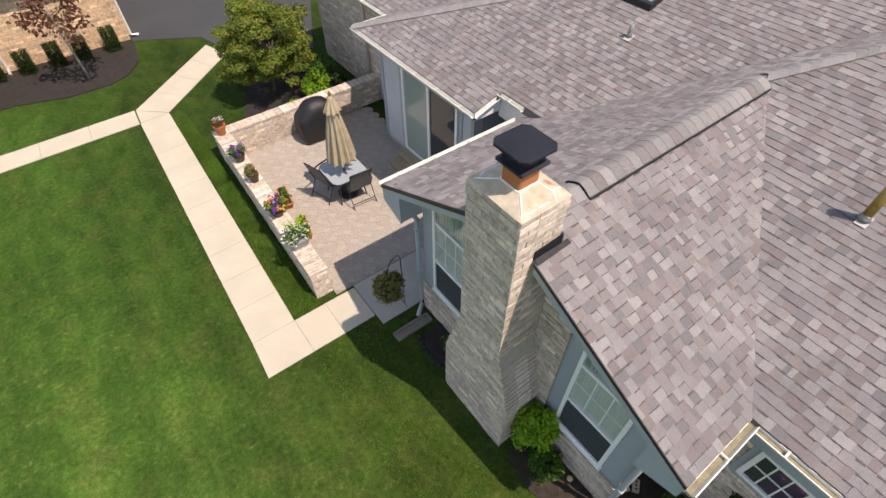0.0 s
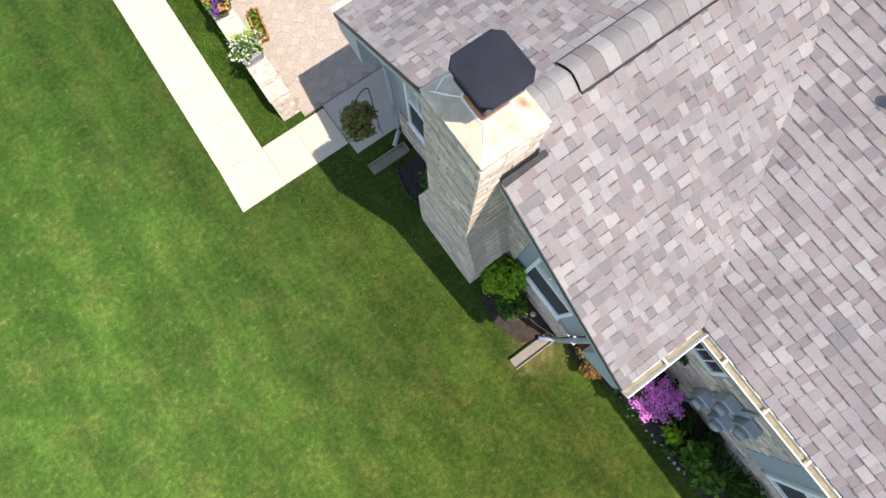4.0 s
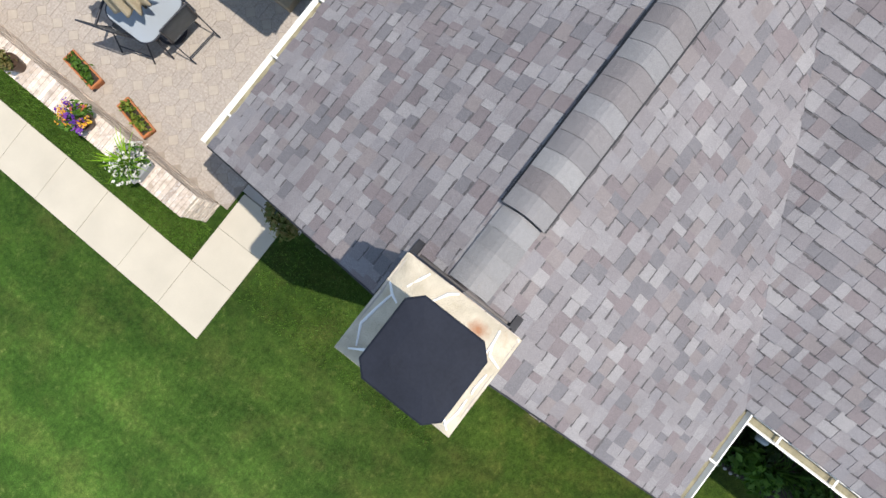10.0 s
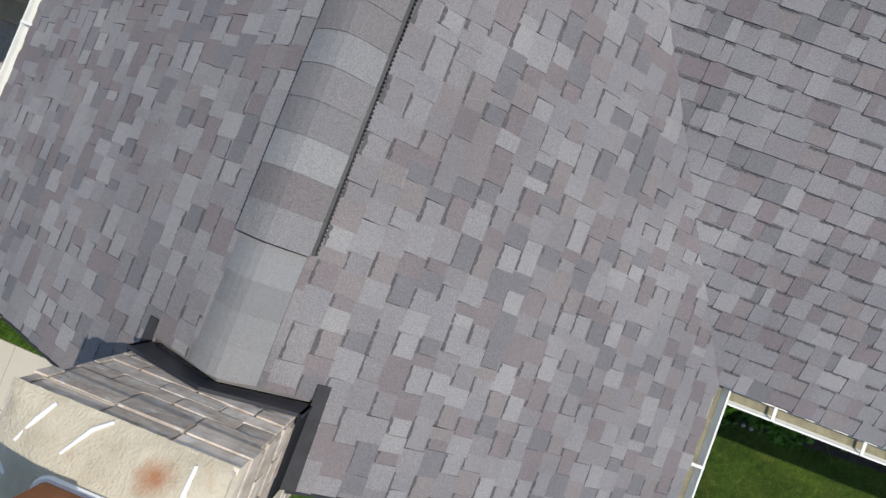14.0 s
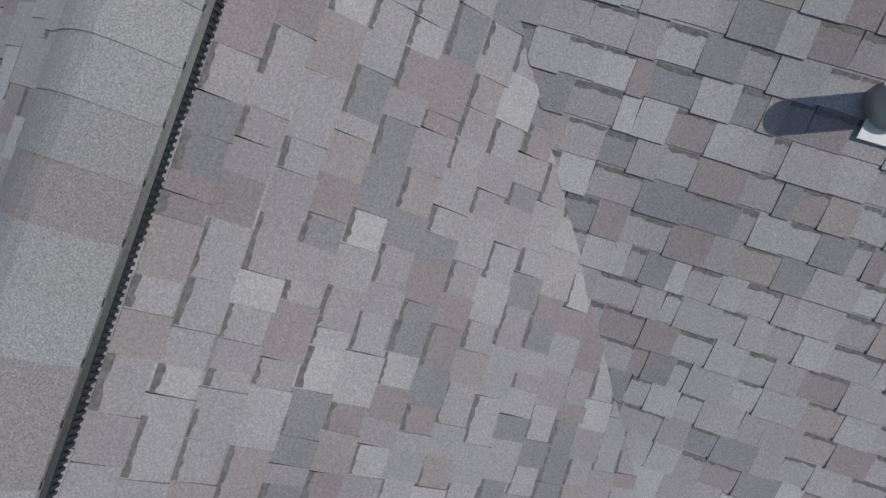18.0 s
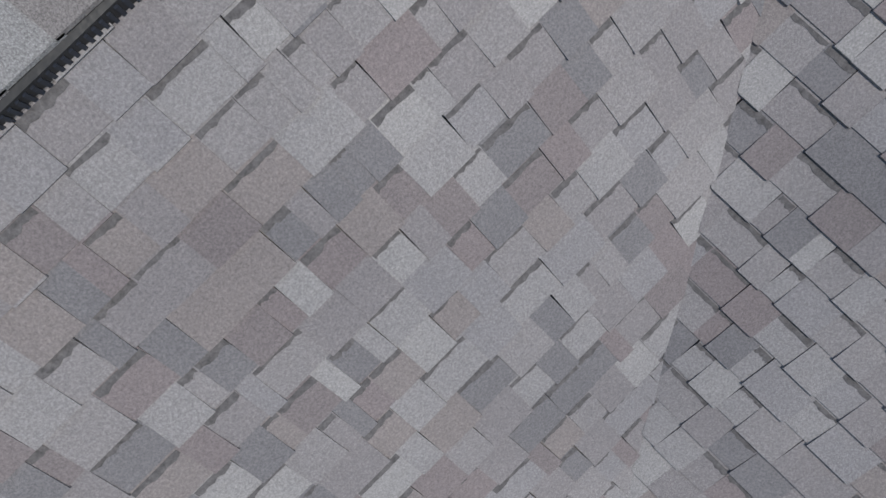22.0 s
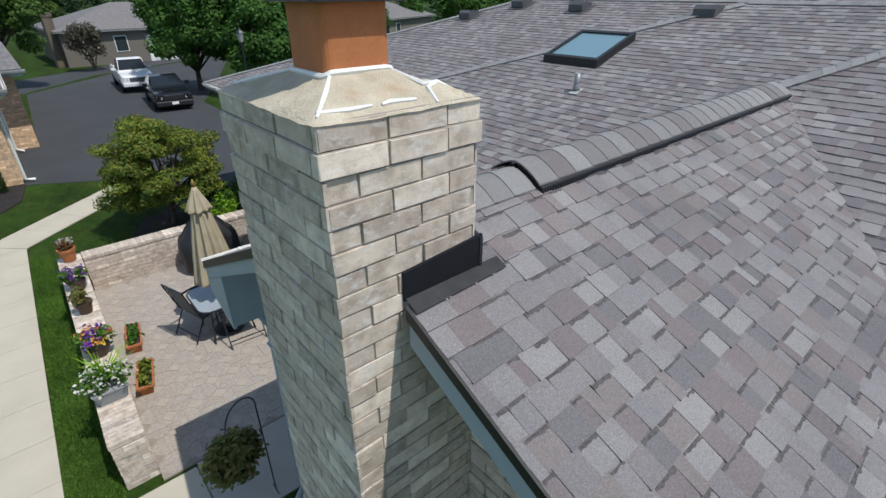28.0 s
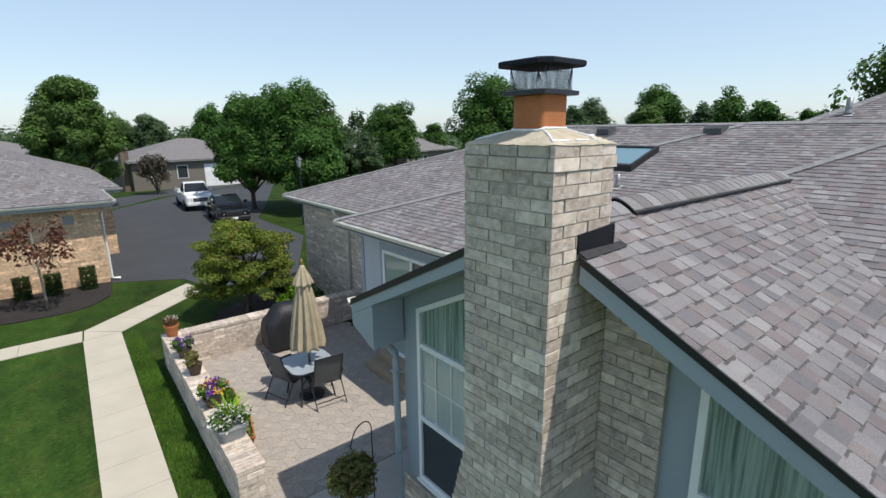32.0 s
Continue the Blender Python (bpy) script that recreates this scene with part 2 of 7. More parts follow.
def box(lo, hi, bevel=0.0):
    return add_box(bmesh.new(), lo, hi, bevel)


def boxes(*pairs, bevel=0.0):
    bm = bmesh.new()
    for lo, hi in pairs:
        add_box(bm, lo, hi, bevel)
    return bm


def prism(outline, direction):
    """A closed solid: a flat outline of points swept along a direction."""
    bm = bmesh.new()
    d = Vector(direction)
    a = [bm.verts.new(p) for p in outline]
    b = [bm.verts.new(Vector(p) + d) for p in outline]
    bm.faces.new(a)
    bm.faces.new(b[::-1])
    for i in range(len(a)):
        j = (i + 1) % len(a)
        bm.faces.new((a[i], b[i], b[j], a[j]))
    return bm


def add_tube(bm, pts, radius, sides=8, taper=None):
    """A tube along points; taper gives a radius for each point."""
    pts = [Vector(p) for p in pts]
    rings = []
    for i, p in enumerate(pts):
        d = (pts[min(i + 1, len(pts) - 1)] - pts[max(i - 1, 0)]).normalized()
        side = d.cross(Vector((0, 0, 1)) if abs(d.z) < 0.9 else Vector((1, 0, 0))).normalized()
        up = side.cross(d)
        r = taper[i] if taper else radius
        rings.append([bm.verts.new(p + r * (math.cos(a) * side + math.sin(a) * up)) for a in (2 * math.pi * k / sides for k in range(sides))])
    for a, b in zip(rings, rings[1:]):
        for k in range(sides):
            bm.faces.new((a[k], a[(k + 1) % sides], b[(k + 1) % sides], b[k]))
    bm.faces.new(rings[0][::-1])
    bm.faces.new(rings[-1])
    return bm


def tube(pts, radius, sides=8, taper=None):
    return add_tube(bmesh.new(), pts, radius, sides, taper)


def lathe(profile, sides=20, center=(0, 0, 0)):
    """A solid of revolution from (radius, height) pairs."""
    bm = bmesh.new()
    c = Vector(center)
    rings = [[bm.verts.new(c + Vector((r * math.cos(2 * math.pi * k / sides), r * math.sin(2 * math.pi * k / sides), h))) for k in range(sides)] for r, h in profile]
    for a, b in zip(rings, rings[1:]):
        for k in range(sides):
            bm.faces.new((a[k], a[(k + 1) % sides], b[(k + 1) % sides], b[k]))
    bm.faces.new(rings[0][::-1])
    bm.faces.new(rings[-1])
    return bm


def clip(poly, region):
    """The part of a flat polygon inside a convex, counter-clockwise region."""
    for (ax, ay), (bx, by) in zip(region, region[1:] + region[:1]):
        out = []
        for i, p in enumerate(poly):
            q = poly[i - 1]
            sp = (bx - ax) * (p[1] - ay) - (by - ay) * (p[0] - ax)
            sq = (bx - ax) * (q[1] - ay) - (by - ay) * (q[0] - ax)
            if (sp >= 0) != (sq >= 0):
                f = sq / (sq - sp)
                out.append((q[0] + f * (p[0] - q[0]), q[1] + f * (p[1] - q[1])))
            if sp >= 0:
                out.append(p)
        poly = out
        if len(poly) < 3:
            return []
    return poly

# ---- plan of the house: x along the wing's ridge away from the chimney, y along its gable ----
SLOPE = 0.49
RIDGE = 4.425            # top of the wing's roof planes at y = 0
EAVE_Y = 2.71
FRONT = -0.09           # the wing's rake
WALL_X, WALL_Y = 0.32, 2.28
A_X, A_Z = 1.03, 3.10   # eave of the south block
B_X, B_Z = 3.2, 3.09    # eave of the north block


def on_wing(x, y):
    return Vector((x, y, RIDGE - SLOPE * abs(y)))


# ---- roofs ----
EXPOSURE = 0.122
rng = random.Random(7)


def shingle_field(origin, along, up, regions, seed, picked=None):
    """Courses of laminated tabs on a roof plane. regions: convex outlines in (along, up) metres. Returns the joined mesh data and the picked tabs."""
    r = random.Random(seed)
    o, u, v = Vector(origin), Vector(along).normalized(), Vector(up).normalized()
    n = u.cross(v)
    if n.z < 0:
        n = -n
    lo_u, hi_u = min(p[0] for g in regions for p in g), max(p[0] for g in regions for p in g)
    lo_v, hi_v = min(p[1] for g in regions for p in g), max(p[1] for g in regions for p in g)
    verts, faces, single = [], [], []
    bv, bf = [], []
    row = lo_v
    while row < hi_v:
        x = lo_u - r.uniform(0, 0.2)
        raised = r.random() < 0.5
        while x < hi_u:
            w = r.choice((0.06, 0.09, 0.105, 0.115, 0.125, 0.14, 0.17)) * r.uniform(0.93, 1.07)
            raised = not raised if r.random() < 0.8 else raised
            h = (0.0105 if raised else 0.0055) + r.uniform(-0.0008, 0.0008)
            low = row + (0.0 if raised else r.uniform(0.004, 0.010)) + r.uniform(-0.002, 0.002)
            lean = r.uniform(-0.004, 0.004)
            cell = [(x, low), (x + w, low), (x + w + lean, row + EXPOSURE + 0.012), (x + lean, row + EXPOSURE + 0.012)]
            for g in regions:
                poly = clip(cell, g)
                if len(poly) < 3:
                    continue
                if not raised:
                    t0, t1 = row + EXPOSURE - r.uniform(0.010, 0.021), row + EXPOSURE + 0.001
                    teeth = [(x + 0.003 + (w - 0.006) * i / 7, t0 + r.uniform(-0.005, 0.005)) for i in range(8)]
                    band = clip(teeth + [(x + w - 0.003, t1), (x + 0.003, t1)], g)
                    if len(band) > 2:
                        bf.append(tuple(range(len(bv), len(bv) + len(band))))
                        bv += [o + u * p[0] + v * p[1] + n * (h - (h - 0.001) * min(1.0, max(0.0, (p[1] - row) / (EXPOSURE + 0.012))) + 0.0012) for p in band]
                top = [o + u * p[0] + v * p[1] + n * (h - (h - 0.001) * min(1.0, max(0.0, (p[1] - row) / (EXPOSURE + 0.012)))) for p in poly]
                bot = [o + u * p[0] + v * p[1] - n * 0.004 for p in poly]
                k = len(poly)
                fs = [tuple(range(k))] + [(i, k + i, k + (i + 1) % k, (i + 1) % k) for i in range(k)]
                if picked and picked(o + u * (x + w / 2) + v * (row + 0.07)):
                    single.append((top + bot, fs))
                else:
                    b = len(verts)
                    verts += top + bot
                    faces += [tuple(b + i for i in f) for f in fs]
            x += w
        row += EXPOSURE
    return verts, faces, single, (bv, bf)


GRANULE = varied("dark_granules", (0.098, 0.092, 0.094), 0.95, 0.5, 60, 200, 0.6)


def roof_plane(parent, name, origin, along, up, regions, seed, picked=None):
    verts, faces, single, band = shingle_field(origin, along, up, regions, seed, picked)
    if verts:
        field = part("shingle_field", mesh(name, verts, faces), SHINGLE, parent)
        tagged(field, "grey and mauve laminated asphalt shingles", kind="stuff")
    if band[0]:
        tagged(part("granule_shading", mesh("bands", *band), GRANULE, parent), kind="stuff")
    for vs, fs in single:
        part("shingle", mesh("shingle", vs, fs), SHINGLE_EACH, parent)


GENTLE = 1 / 3.0        # pitch of the main roofs
STEEP_A = 0.342         # pitch of the south block
BAY_X, BAY_Z = 2.25, 3.10
NX = 3.62                   # wall of the north block
BAY_Y, B_Y = 7.65, 13.0    # north ends of the bay and of the north block
TOP_P, TOP_A = 5.10, 5.65


def wall_bricks(name, parent, origin, along, out, length, z0, z1, material, seed, course=0.083, brick=0.2505, skip=None, single=None, width=None):
    """Rows of separate bricks on a wall face. skip(u, z) leaves holes; single(z) says which become parts; width(z) gives the half width of a tapering face."""
    r = random.Random(seed)
    o, u, n = Vector(origin), Vector(along), Vector(out)
    verts, faces, alone = [], [], []
    row = 0
    z = z0
    while z < z1 - 0.02:
        half = width(z) if width else None
        lo, hi = (-half, half) if width else (0.0, length)
        x = lo - (0.5 * brick if row % 2 else 0.0) - (r.uniform(0, 0.02))
        top = min(z + course - 0.0095, z1)
        while x < hi:
            a, b = max(x + 0.005 + r.uniform(-0.001, 0.002), lo), min(x + brick - 0.005 + r.uniform(-0.002, 0.001), hi)
            x += brick
            if b - a < 0.02 or (skip and skip((a + b) / 2, z + course / 2)):
                continue
            d = 0.009 + r.uniform(-0.004, 0.004)
            j = [r.uniform(-0.0025, 0.0025) for _ in range(8)]
            base = [o + u * a + Vector((0, 0, z + j[0])), o + u * b + Vector((0, 0, z + j[1])), o + u * b + Vector((0, 0, top + j[2])), o + u * a + Vector((0, 0, top + j[3]))]
            vs = [p - n * 0.004 for p in base] + [p + n * (d + j[4 + i] * 0.6) for i, p in enumerate(base)]
            fs = [(4, 5, 6, 7), (0, 1, 5, 4), (1, 2, 6, 5), (2, 3, 7, 6), (3, 0, 4, 7)]
            if u.cross(Vector((0, 0, 1))).dot(n) < 0:
                fs = [f[::-1] for f in fs]
            if single and single(z):
                alone.append((vs, fs))
            else:
                k = len(verts)
                verts += vs
                faces += [tuple(k + i for i in f) for f in fs]
        z += course
        row += 1
    if verts:
        tagged(part("brickwork", mesh(name, verts, faces), material, parent), kind="stuff")
    for vs, fs in alone:
        part("brick", mesh("brick", vs, fs), BRICK_EACH, parent)


# ---- ground ----
def sheet(name, outline, z, thick, material, label, category, kind="structure"):
    ob = part(name, prism([(x, y, z) for x, y in outline], (0, 0, -thick)), material)
    return tagged(ob, label, category, kind=kind)


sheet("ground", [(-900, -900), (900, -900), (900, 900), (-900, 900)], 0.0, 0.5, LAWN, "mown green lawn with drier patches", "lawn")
JOINT = varied("path_joint", (0.22, 0.20, 0.165), 0.95, 0.2, 6, 80)
path = thing("path", "pale concrete garden path in jointed slabs", "path", kind="structure")


def slabs(a, b, c, d, count, z=0.02):
    """Path slabs between the edges a-b and d-c."""
    a, b, c, d = (Vector((*p, z)) for p in (a, b, c, d))
    for i in range(count):
        f, g = i / count, (i + 1) / count
        q = [a.lerp(b, f), a.lerp(b, g), d.lerp(c, g), d.lerp(c, f)]
        m = sum(q, Vector()) / 4
        q = [m + (p - m) * (1 - 0.005 / max(0.3, (p - m).length)) for p in q]
        part("slab", prism(q, (0, 0, -0.08)), CONCRETE, path)


slabs((-2.80, 3.50), (-2.54, 12.15), (-1.72, 12.22), (-1.94, 3.50), 10)
slabs((-1.94, 3.50), (-0.62, 3.50), (-0.62, 2.66), (-1.94, 2.66), 2)
slabs((-2.80, 3.50), (-1.94, 3.50), (-1.94, 2.66), (-2.848, 2.66), 1)
slabs((-2.48, 12.90), (0.55, 15.65), (0.86, 14.60), (-1.72, 12.23), 4)
slabs((-2.50, 12.92), (-15.0, 12.60), (-15.0, 11.80), (-2.55, 12.13), 10)
part("slab", prism([(-2.52, 12.16, 0.02), (-1.75, 12.23, 0.02), (-2.47, 12.88, 0.02)], (0, 0, -0.08)), CONCRETE, path)
CONCRETE2 = varied("grey_concrete", (0.40, 0.37, 0.33), 0.9, 0.12, 2, 90, 0.25)
part("joint_bed", boxes(((-2.78, 2.68, -0.05), (-0.6, 3.48, 0.006)), ((-2.52, 3.45, -0.05), (-2.00, 11.9, 0.010))), JOINT, path)
part("slab", box((-0.60, 2.40, -0.06), (1.2, 3.55, 0.018)), CONCRETE2, path)
sheet("driveway", [(-1.38, 17.4), (-1.2, 17.4), (0.6, 16.35), (0.95, 15.1), (3.4, 13.2), (6.9, 20.5), (6.9, 27.0), (9.6, 33), (15, 46), (15, 48), (5.2, 42), (-0.1, 36), (-0.59, 24), (-0.59, 22.4), (-1.38, 22.4)], 0.012, 0.1, ASPHALT, "black asphalt driveway", "driveway")
sheet("flower_bed", [(0.40, -2.33), (0.30, -2.70), (0.44, -3.2), (0.54, -3.7), (0.60, -5.3), (0.68, -7.0), (0.78, -12), (1.4, -12), (1.4, -2.3)], 0.03, 0.1, DIRT, "dark planted soil along the house wall", "flower bed")
sheet("flower_bed", [(-0.32, -0.9), (-0.42, -1.5), (-0.25, -2.0), (0.1, -2.15), (0.32, -2.1), (0.32, -0.7)], 0.03, 0.1, DIRT, "dark soil beside the chimney", "flower bed")
sheet("flower_bed", [(-0.15, 0.72), (-0.30, 1.3), (-0.22, 1.75), (0.30, 1.75), (0.32, 0.72)], 0.03, 0.1, MULCH, "black mulch beside the chimney", "flower bed")
sheet("flower_bed", [(-1.4, 17.3), (-1.58, 15.9), (-2.1, 15.15), (-2.7, 14.85), (-3.9, 14.85), (-5.3, 15.3), (-7.0, 15.2), (-9.5, 14.8), (-14, 15.2), (-14, 17.7), (-1.4, 17.7)], 0.03, 0.1, MULCH, "dark mulch bed along the neighbouring wall", "flower bed")
sheet("flower_bed", [(-0.2, 9.6), (-0.1, 10.6), (0.7, 12.2), (1.9, 12.9), (3.2, 12.6), (3.25, 9.6)], 0.03, 0.1, MULCH, "dark mulch bed behind the patio wall", "flower bed")

# ---- patio ----
patio = thing("patio", "patio of tan and grey interlocking pavers", "patio", kind="structure")
part("bed", box((-0.98, 3.56, -0.06), (2.9, 9.1, 0.021)), varied("paver_sand", (0.30, 0.255, 0.215), 0.95, 0.2), patio)
PAVER = Mat("paver", 0.9, 0, 0.2)
PAVER.color(PAVER.mix(1.0, PAVER.ramp(PAVER.each(), [(0, (0.355, 0.315, 0.278)), (0.5, (0.392, 0.346, 0.303)), (1, (0.37, 0.332, 0.297))]), PAVER.ramp(PAVER.noise(30, 4), [(0.3, (0.8, 0.8, 0.8)), (0.7, (1.15, 1.15, 1.15))]), 'MULTIPLY'))
PAVER.bump(PAVER.noise(90, 3), 0.3, 0.004)
PAVER_TAN = varied("tan_paver", (0.40, 0.352, 0.30), 0.9, 0.10, 12, 90, 0.2)
pitch, cut, gap = 0.34, 0.11, 0.003
shapes = {}
square = None
for i in range(12):
    for k in range(17):
        cx, cy = -0.98 + pitch * (i + 0.5), 3.58 + pitch * (k + 0.5)
        if cx > 2.95 or cy > 9.1:
            continue
        h, c = pitch / 2 - gap, pitch / 2 - cut
        ring = [(c, -h), (h, -c), (h, c), (c, h), (-c, h), (-h, c), (-h, -c), (-c, -h)]
        if (i + k) % 2:
            halves = [[(gap, -h), (c, -h), (h, -c), (h, c), (c, h), (gap, h)], [(-gap, h), (-c, h), (-h, c), (-h, -c), (-c, -h), (-gap, -h)]]
        else:
            halves = [[(h, gap), (h, c), (c, h), (-c, h), (-h, c), (-h, gap)], [(-h, -gap), (-h, -c), (-c, -h), (c, -h), (h, -c), (h, -gap)]]
        for side, poly in enumerate(halves):
            key = ((i + k) % 2, side)
            if key not in shapes:
                m = len(poly)
                shapes[key] = mesh("paver_half", [(x, y, 0.026) for x, y in poly] + [(x, y, 0.0) for x, y in poly], [tuple(range(m))] + [(j, m + j, m + (j + 1) % m, (j + 1) % m) for j in range(m)])
            p = part("paver", shapes[key], PAVER.m, patio)
            p.location = (cx, cy, rng.uniform(-0.0015, 0.0015))
        if i and k:
            s = cut - gap * 1.4
            if square is None:
                square = mesh("paver_square", [(s, 0, 0.027), (0, s, 0.027), (-s, 0, 0.027), (0, -s, 0.027), (s, 0, 0), (0, s, 0), (-s, 0, 0), (0, -s, 0)], [(0, 1, 2, 3), (0, 4, 5, 1), (1, 5, 6, 2), (2, 6, 7, 3), (3, 7, 4, 0)])
                square.materials.append(PAVER_TAN)
            p = part("paver", square, PAVER_TAN, patio)
            p.location = (cx - pitch / 2, cy - pitch / 2, rng.uniform(-0.001, 0.001))


def low_wall(lo, hi, label, seed):
    """A low garden wall of bricks with a cap of headers."""
    w = thing("garden_wall", label, "garden wall", "patio walls")
    x0, y0, x1, y1, h = *lo, *hi, 0.74
    part("core", box((x0 + 0.012, y0 + 0.012, 0), (x1 - 0.012, y1 - 0.012, h - 0.01)), MORTAR, w)
    faces_ = [((x0, y0, 0), (1, 0, 0), (0, -1, 0), x1 - x0), ((x1, y0, 0), (0, 1, 0), (1, 0, 0), y1 - y0), ((x1, y1, 0), (-1, 0, 0), (0, 1, 0), x1 - x0), ((x0, y1, 0), (0, -1, 0), (-1, 0, 0), y1 - y0)]
    for n, (o, u, out, length) in enumerate(faces_):
        inset = Vector(out) * -0.012
        wall_bricks("garden_wall", w, Vector(o) + inset, u, out, length, 0.0, h - 0.075, BRICK, seed + n)
    run = y1 - y0 > x1 - x0
    t, end = (y0, y1) if run else (x0, x1)
    while t < end - 0.03:
        b = min(t + 0.073, end)
        if run:
            q = box((x0 - 0.012, t + 0.004, h - 0.07), (x1 + 0.012, b - 0.004, h + rng.uniform(-0.002, 0.003)), 0.004)
        else:
            q = box((t + 0.004, y0 - 0.012, h - 0.07), (b - 0.004, y1 + 0.012, h + rng.uniform(-0.002, 0.003)), 0.004)
        part("cap_brick", q, BRICK_EACH, w)
        t += 0.073
    return w


low_wall((-1.34, 3.70), (-0.985, 9.42), "low grey brick patio wall topped with header bricks", 101).matrix_basis = Matrix.Translation((-1.16, 3.7, 0)) @ Matrix.Rotation(radians(-1.3), 4, 'Z') @ Matrix.Translation((1.16, -3.7, 0))
low_wall((-0.84, 9.12), (NX - 0.01, 9.42), "low grey brick wall behind the covered grill", 111)

# ---- chimney ----
chimney = thing("chimney", "tall grey brick chimney with a mortar crown", "chimney", at=(-0.032, 0.017, 0))
CX, CY = -0.032, 0.017
HX, HY = 0.314, 0.382
COURSE = 0.083
TOPZ = 4.945


def half_y(z):
    return HY if z > 2.45 else min(0.70, HY + (2.45 - z) * 0.275)


core = bmesh.new()
add_box(core, (-HX, -HY, 0), (HX, HY, TOPZ - 0.13))
add_box(core, (HX - 0.01, -HY + 0.01, 0), (HX + 0.05, HY - 0.01, 3.95))
part("core", core, MORTAR, chimney)
part("base_core", prism([(-HX + 0.001, -0.70, 0), (-HX + 0.001, 0.70, 0), (-HX + 0.001, 0.70, 1.25), (-HX + 0.001, HY, 2.45), (-HX + 0.001, -HY, 2.45), (-HX + 0.001, -0.70, 1.25)], (2 * HX - 0.002, 0, 0)), MORTAR, chimney)
NEAR = 2.75
shaft_top = TOPZ - 2 * COURSE
near = lambda z: z > NEAR
wall_bricks("chimney_west", chimney, (-HX, 0, 0), (0, -1, 0), (-1, 0, 0), 0, shaft_top - 58 * COURSE, shaft_top, BRICK, 201, COURSE, single=near, width=lambda z: half_y(z) + 0.011)
for s in (-1, 1):
    foot = shaft_top - 32 * COURSE
    mid = foot + 24 * COURSE
    wall_bricks("chimney_side", chimney, (-HX if s < 0 else HX + 0.06, s * HY, 0), (-s, 0, 0), (0, s, 0), 2 * HX + 0.06, foot, mid, BRICK, 205 + s, COURSE, single=near)
    wall_bricks("chimney_side", chimney, (-HX if s < 0 else HX, s * HY, 0), (-s, 0, 0), (0, s, 0), 2 * HX, mid, shaft_top, BRICK, 215 + s, COURSE, single=near)
    z = 0.0
    row = 0
    while z < NEAR - 0.62:
        wall_bricks("chimney_foot", chimney, (-HX if s < 0 else HX + 0.06, s * half_y(z + COURSE), 0), (-s, 0, 0), (0, s, 0), 2 * HX + 0.06, z, z + COURSE, BRICK, 300 + row, COURSE, brick=0.2505 if row % 2 else 0.2506)
        z += COURSE
        row += 1
wall_bricks("chimney_east", chimney, (HX, -HY, 0), (0, 1, 0), (1, 0, 0), 2 * HY, shaft_top - 11 * COURSE, shaft_top, BRICK, 209, COURSE, single=near)
# two corbelled courses under the crown
for n, (grow, z) in enumerate(((0.016, TOPZ - 2 * COURSE), (0.006, TOPZ - COURSE))):
    gx, gy = HX + grow, HY + grow
    part("corbel_bed", box((-gx + 0.006, -gy + 0.006, z - 0.002), (gx - 0.006, gy - 0.006, z + COURSE - 0.004)), MORTAR, chimney)
    for o, u, out, length in (((-gx, gy, 0), (0, -1, 0), (-1, 0, 0), 2 * gy), ((-gx, -gy, 0), (1, 0, 0), (0, -1, 0), 2 * gx), ((gx, -gy, 0), (0, 1, 0), (1, 0, 0), 2 * gy), ((gx, gy, 0), (-1, 0, 0), (0, 1, 0), 2 * gx)):
        wall_bricks("corbel", chimney, Vector(o) - Vector(out) * 0.008, u, out, length, z, z + COURSE, BRICK, 400 + n, COURSE, single=near, brick=0.2505 if n else 0.2507)


def crown_material():
    m = Mat("crown_mortar", 0.95, 0, 0.2)
    base = m.ramp(m.noise(9, 5), [(0.3, (0.44, 0.385, 0.29)), (0.7, (0.60, 0.535, 0.42))])
    rust = m.ramp(m.noise(5.5, 3), [(0.60, (0, 0, 0)), (0.74, (1, 1, 1))])
    base = m.mix(m.maths('MULTIPLY', rust, 0.4), base, (0.38, 0.19, 0.07))
    spot = m.node("ShaderNodeVectorMath")
    spot.operation = 'DISTANCE'
    m.t.links.new(m.where(), spot.inputs[0])
    spot.inputs[1].default_value = (0.20, -0.15, 4.985)
    ring = m.maths('ADD', spot.outputs["Value"], m.maths('MULTIPLY', m.noise(22, 4), 0.06))
    m.color(m.mix(m.maths('MULTIPLY', m.ramp(ring, [(0.045, (1, 1, 1)), (0.10, (0, 0, 0))]), 0.85), base, (0.34, 0.12, 0.04)))
    m.bump(m.maths('ADD', m.noise(24, 4), m.noise(110, 3)), 0.7, 0.01)
    return m.m


CROWN = crown_material()
bm = bmesh.new()
N = 26
FR = 0.131
grid = [[None] * (N + 1) for _ in range(N + 1)]
for i in range(N + 1):
    for k in range(N + 1):
        x, y = (i / N * 2 - 1) * (HX + 0.015), (k / N * 2 - 1) * (HY + 0.015)
        edge = max(abs(x) / (HX + 0.015), abs(y) / (HY + 0.015))
        z = TOPZ - 0.012 + 0.13 * (1 - edge) ** 0.85 + 0.007 * noise.noise((x * 9, y * 9, 3)) + 0.003 * noise.noise((x * 40, y * 40, 1))
        grid[i][k] = bm.verts.new((x, y, z))
for i in range(N):
    for k in range(N):
        bm.faces.new((grid[i][k], grid[i + 1][k], grid[i + 1][k + 1], grid[i][k + 1]))
part("crown", bm, CROWN, chimney, "weathered mortar crown with sealed cracks", smooth=True)


def crown_z(x, y):
    edge = min(1, max(abs(x) / (HX + 0.015), abs(y) / (HY + 0.015)))
    return TOPZ - 0.012 + 0.13 * (1 - edge) ** 0.85


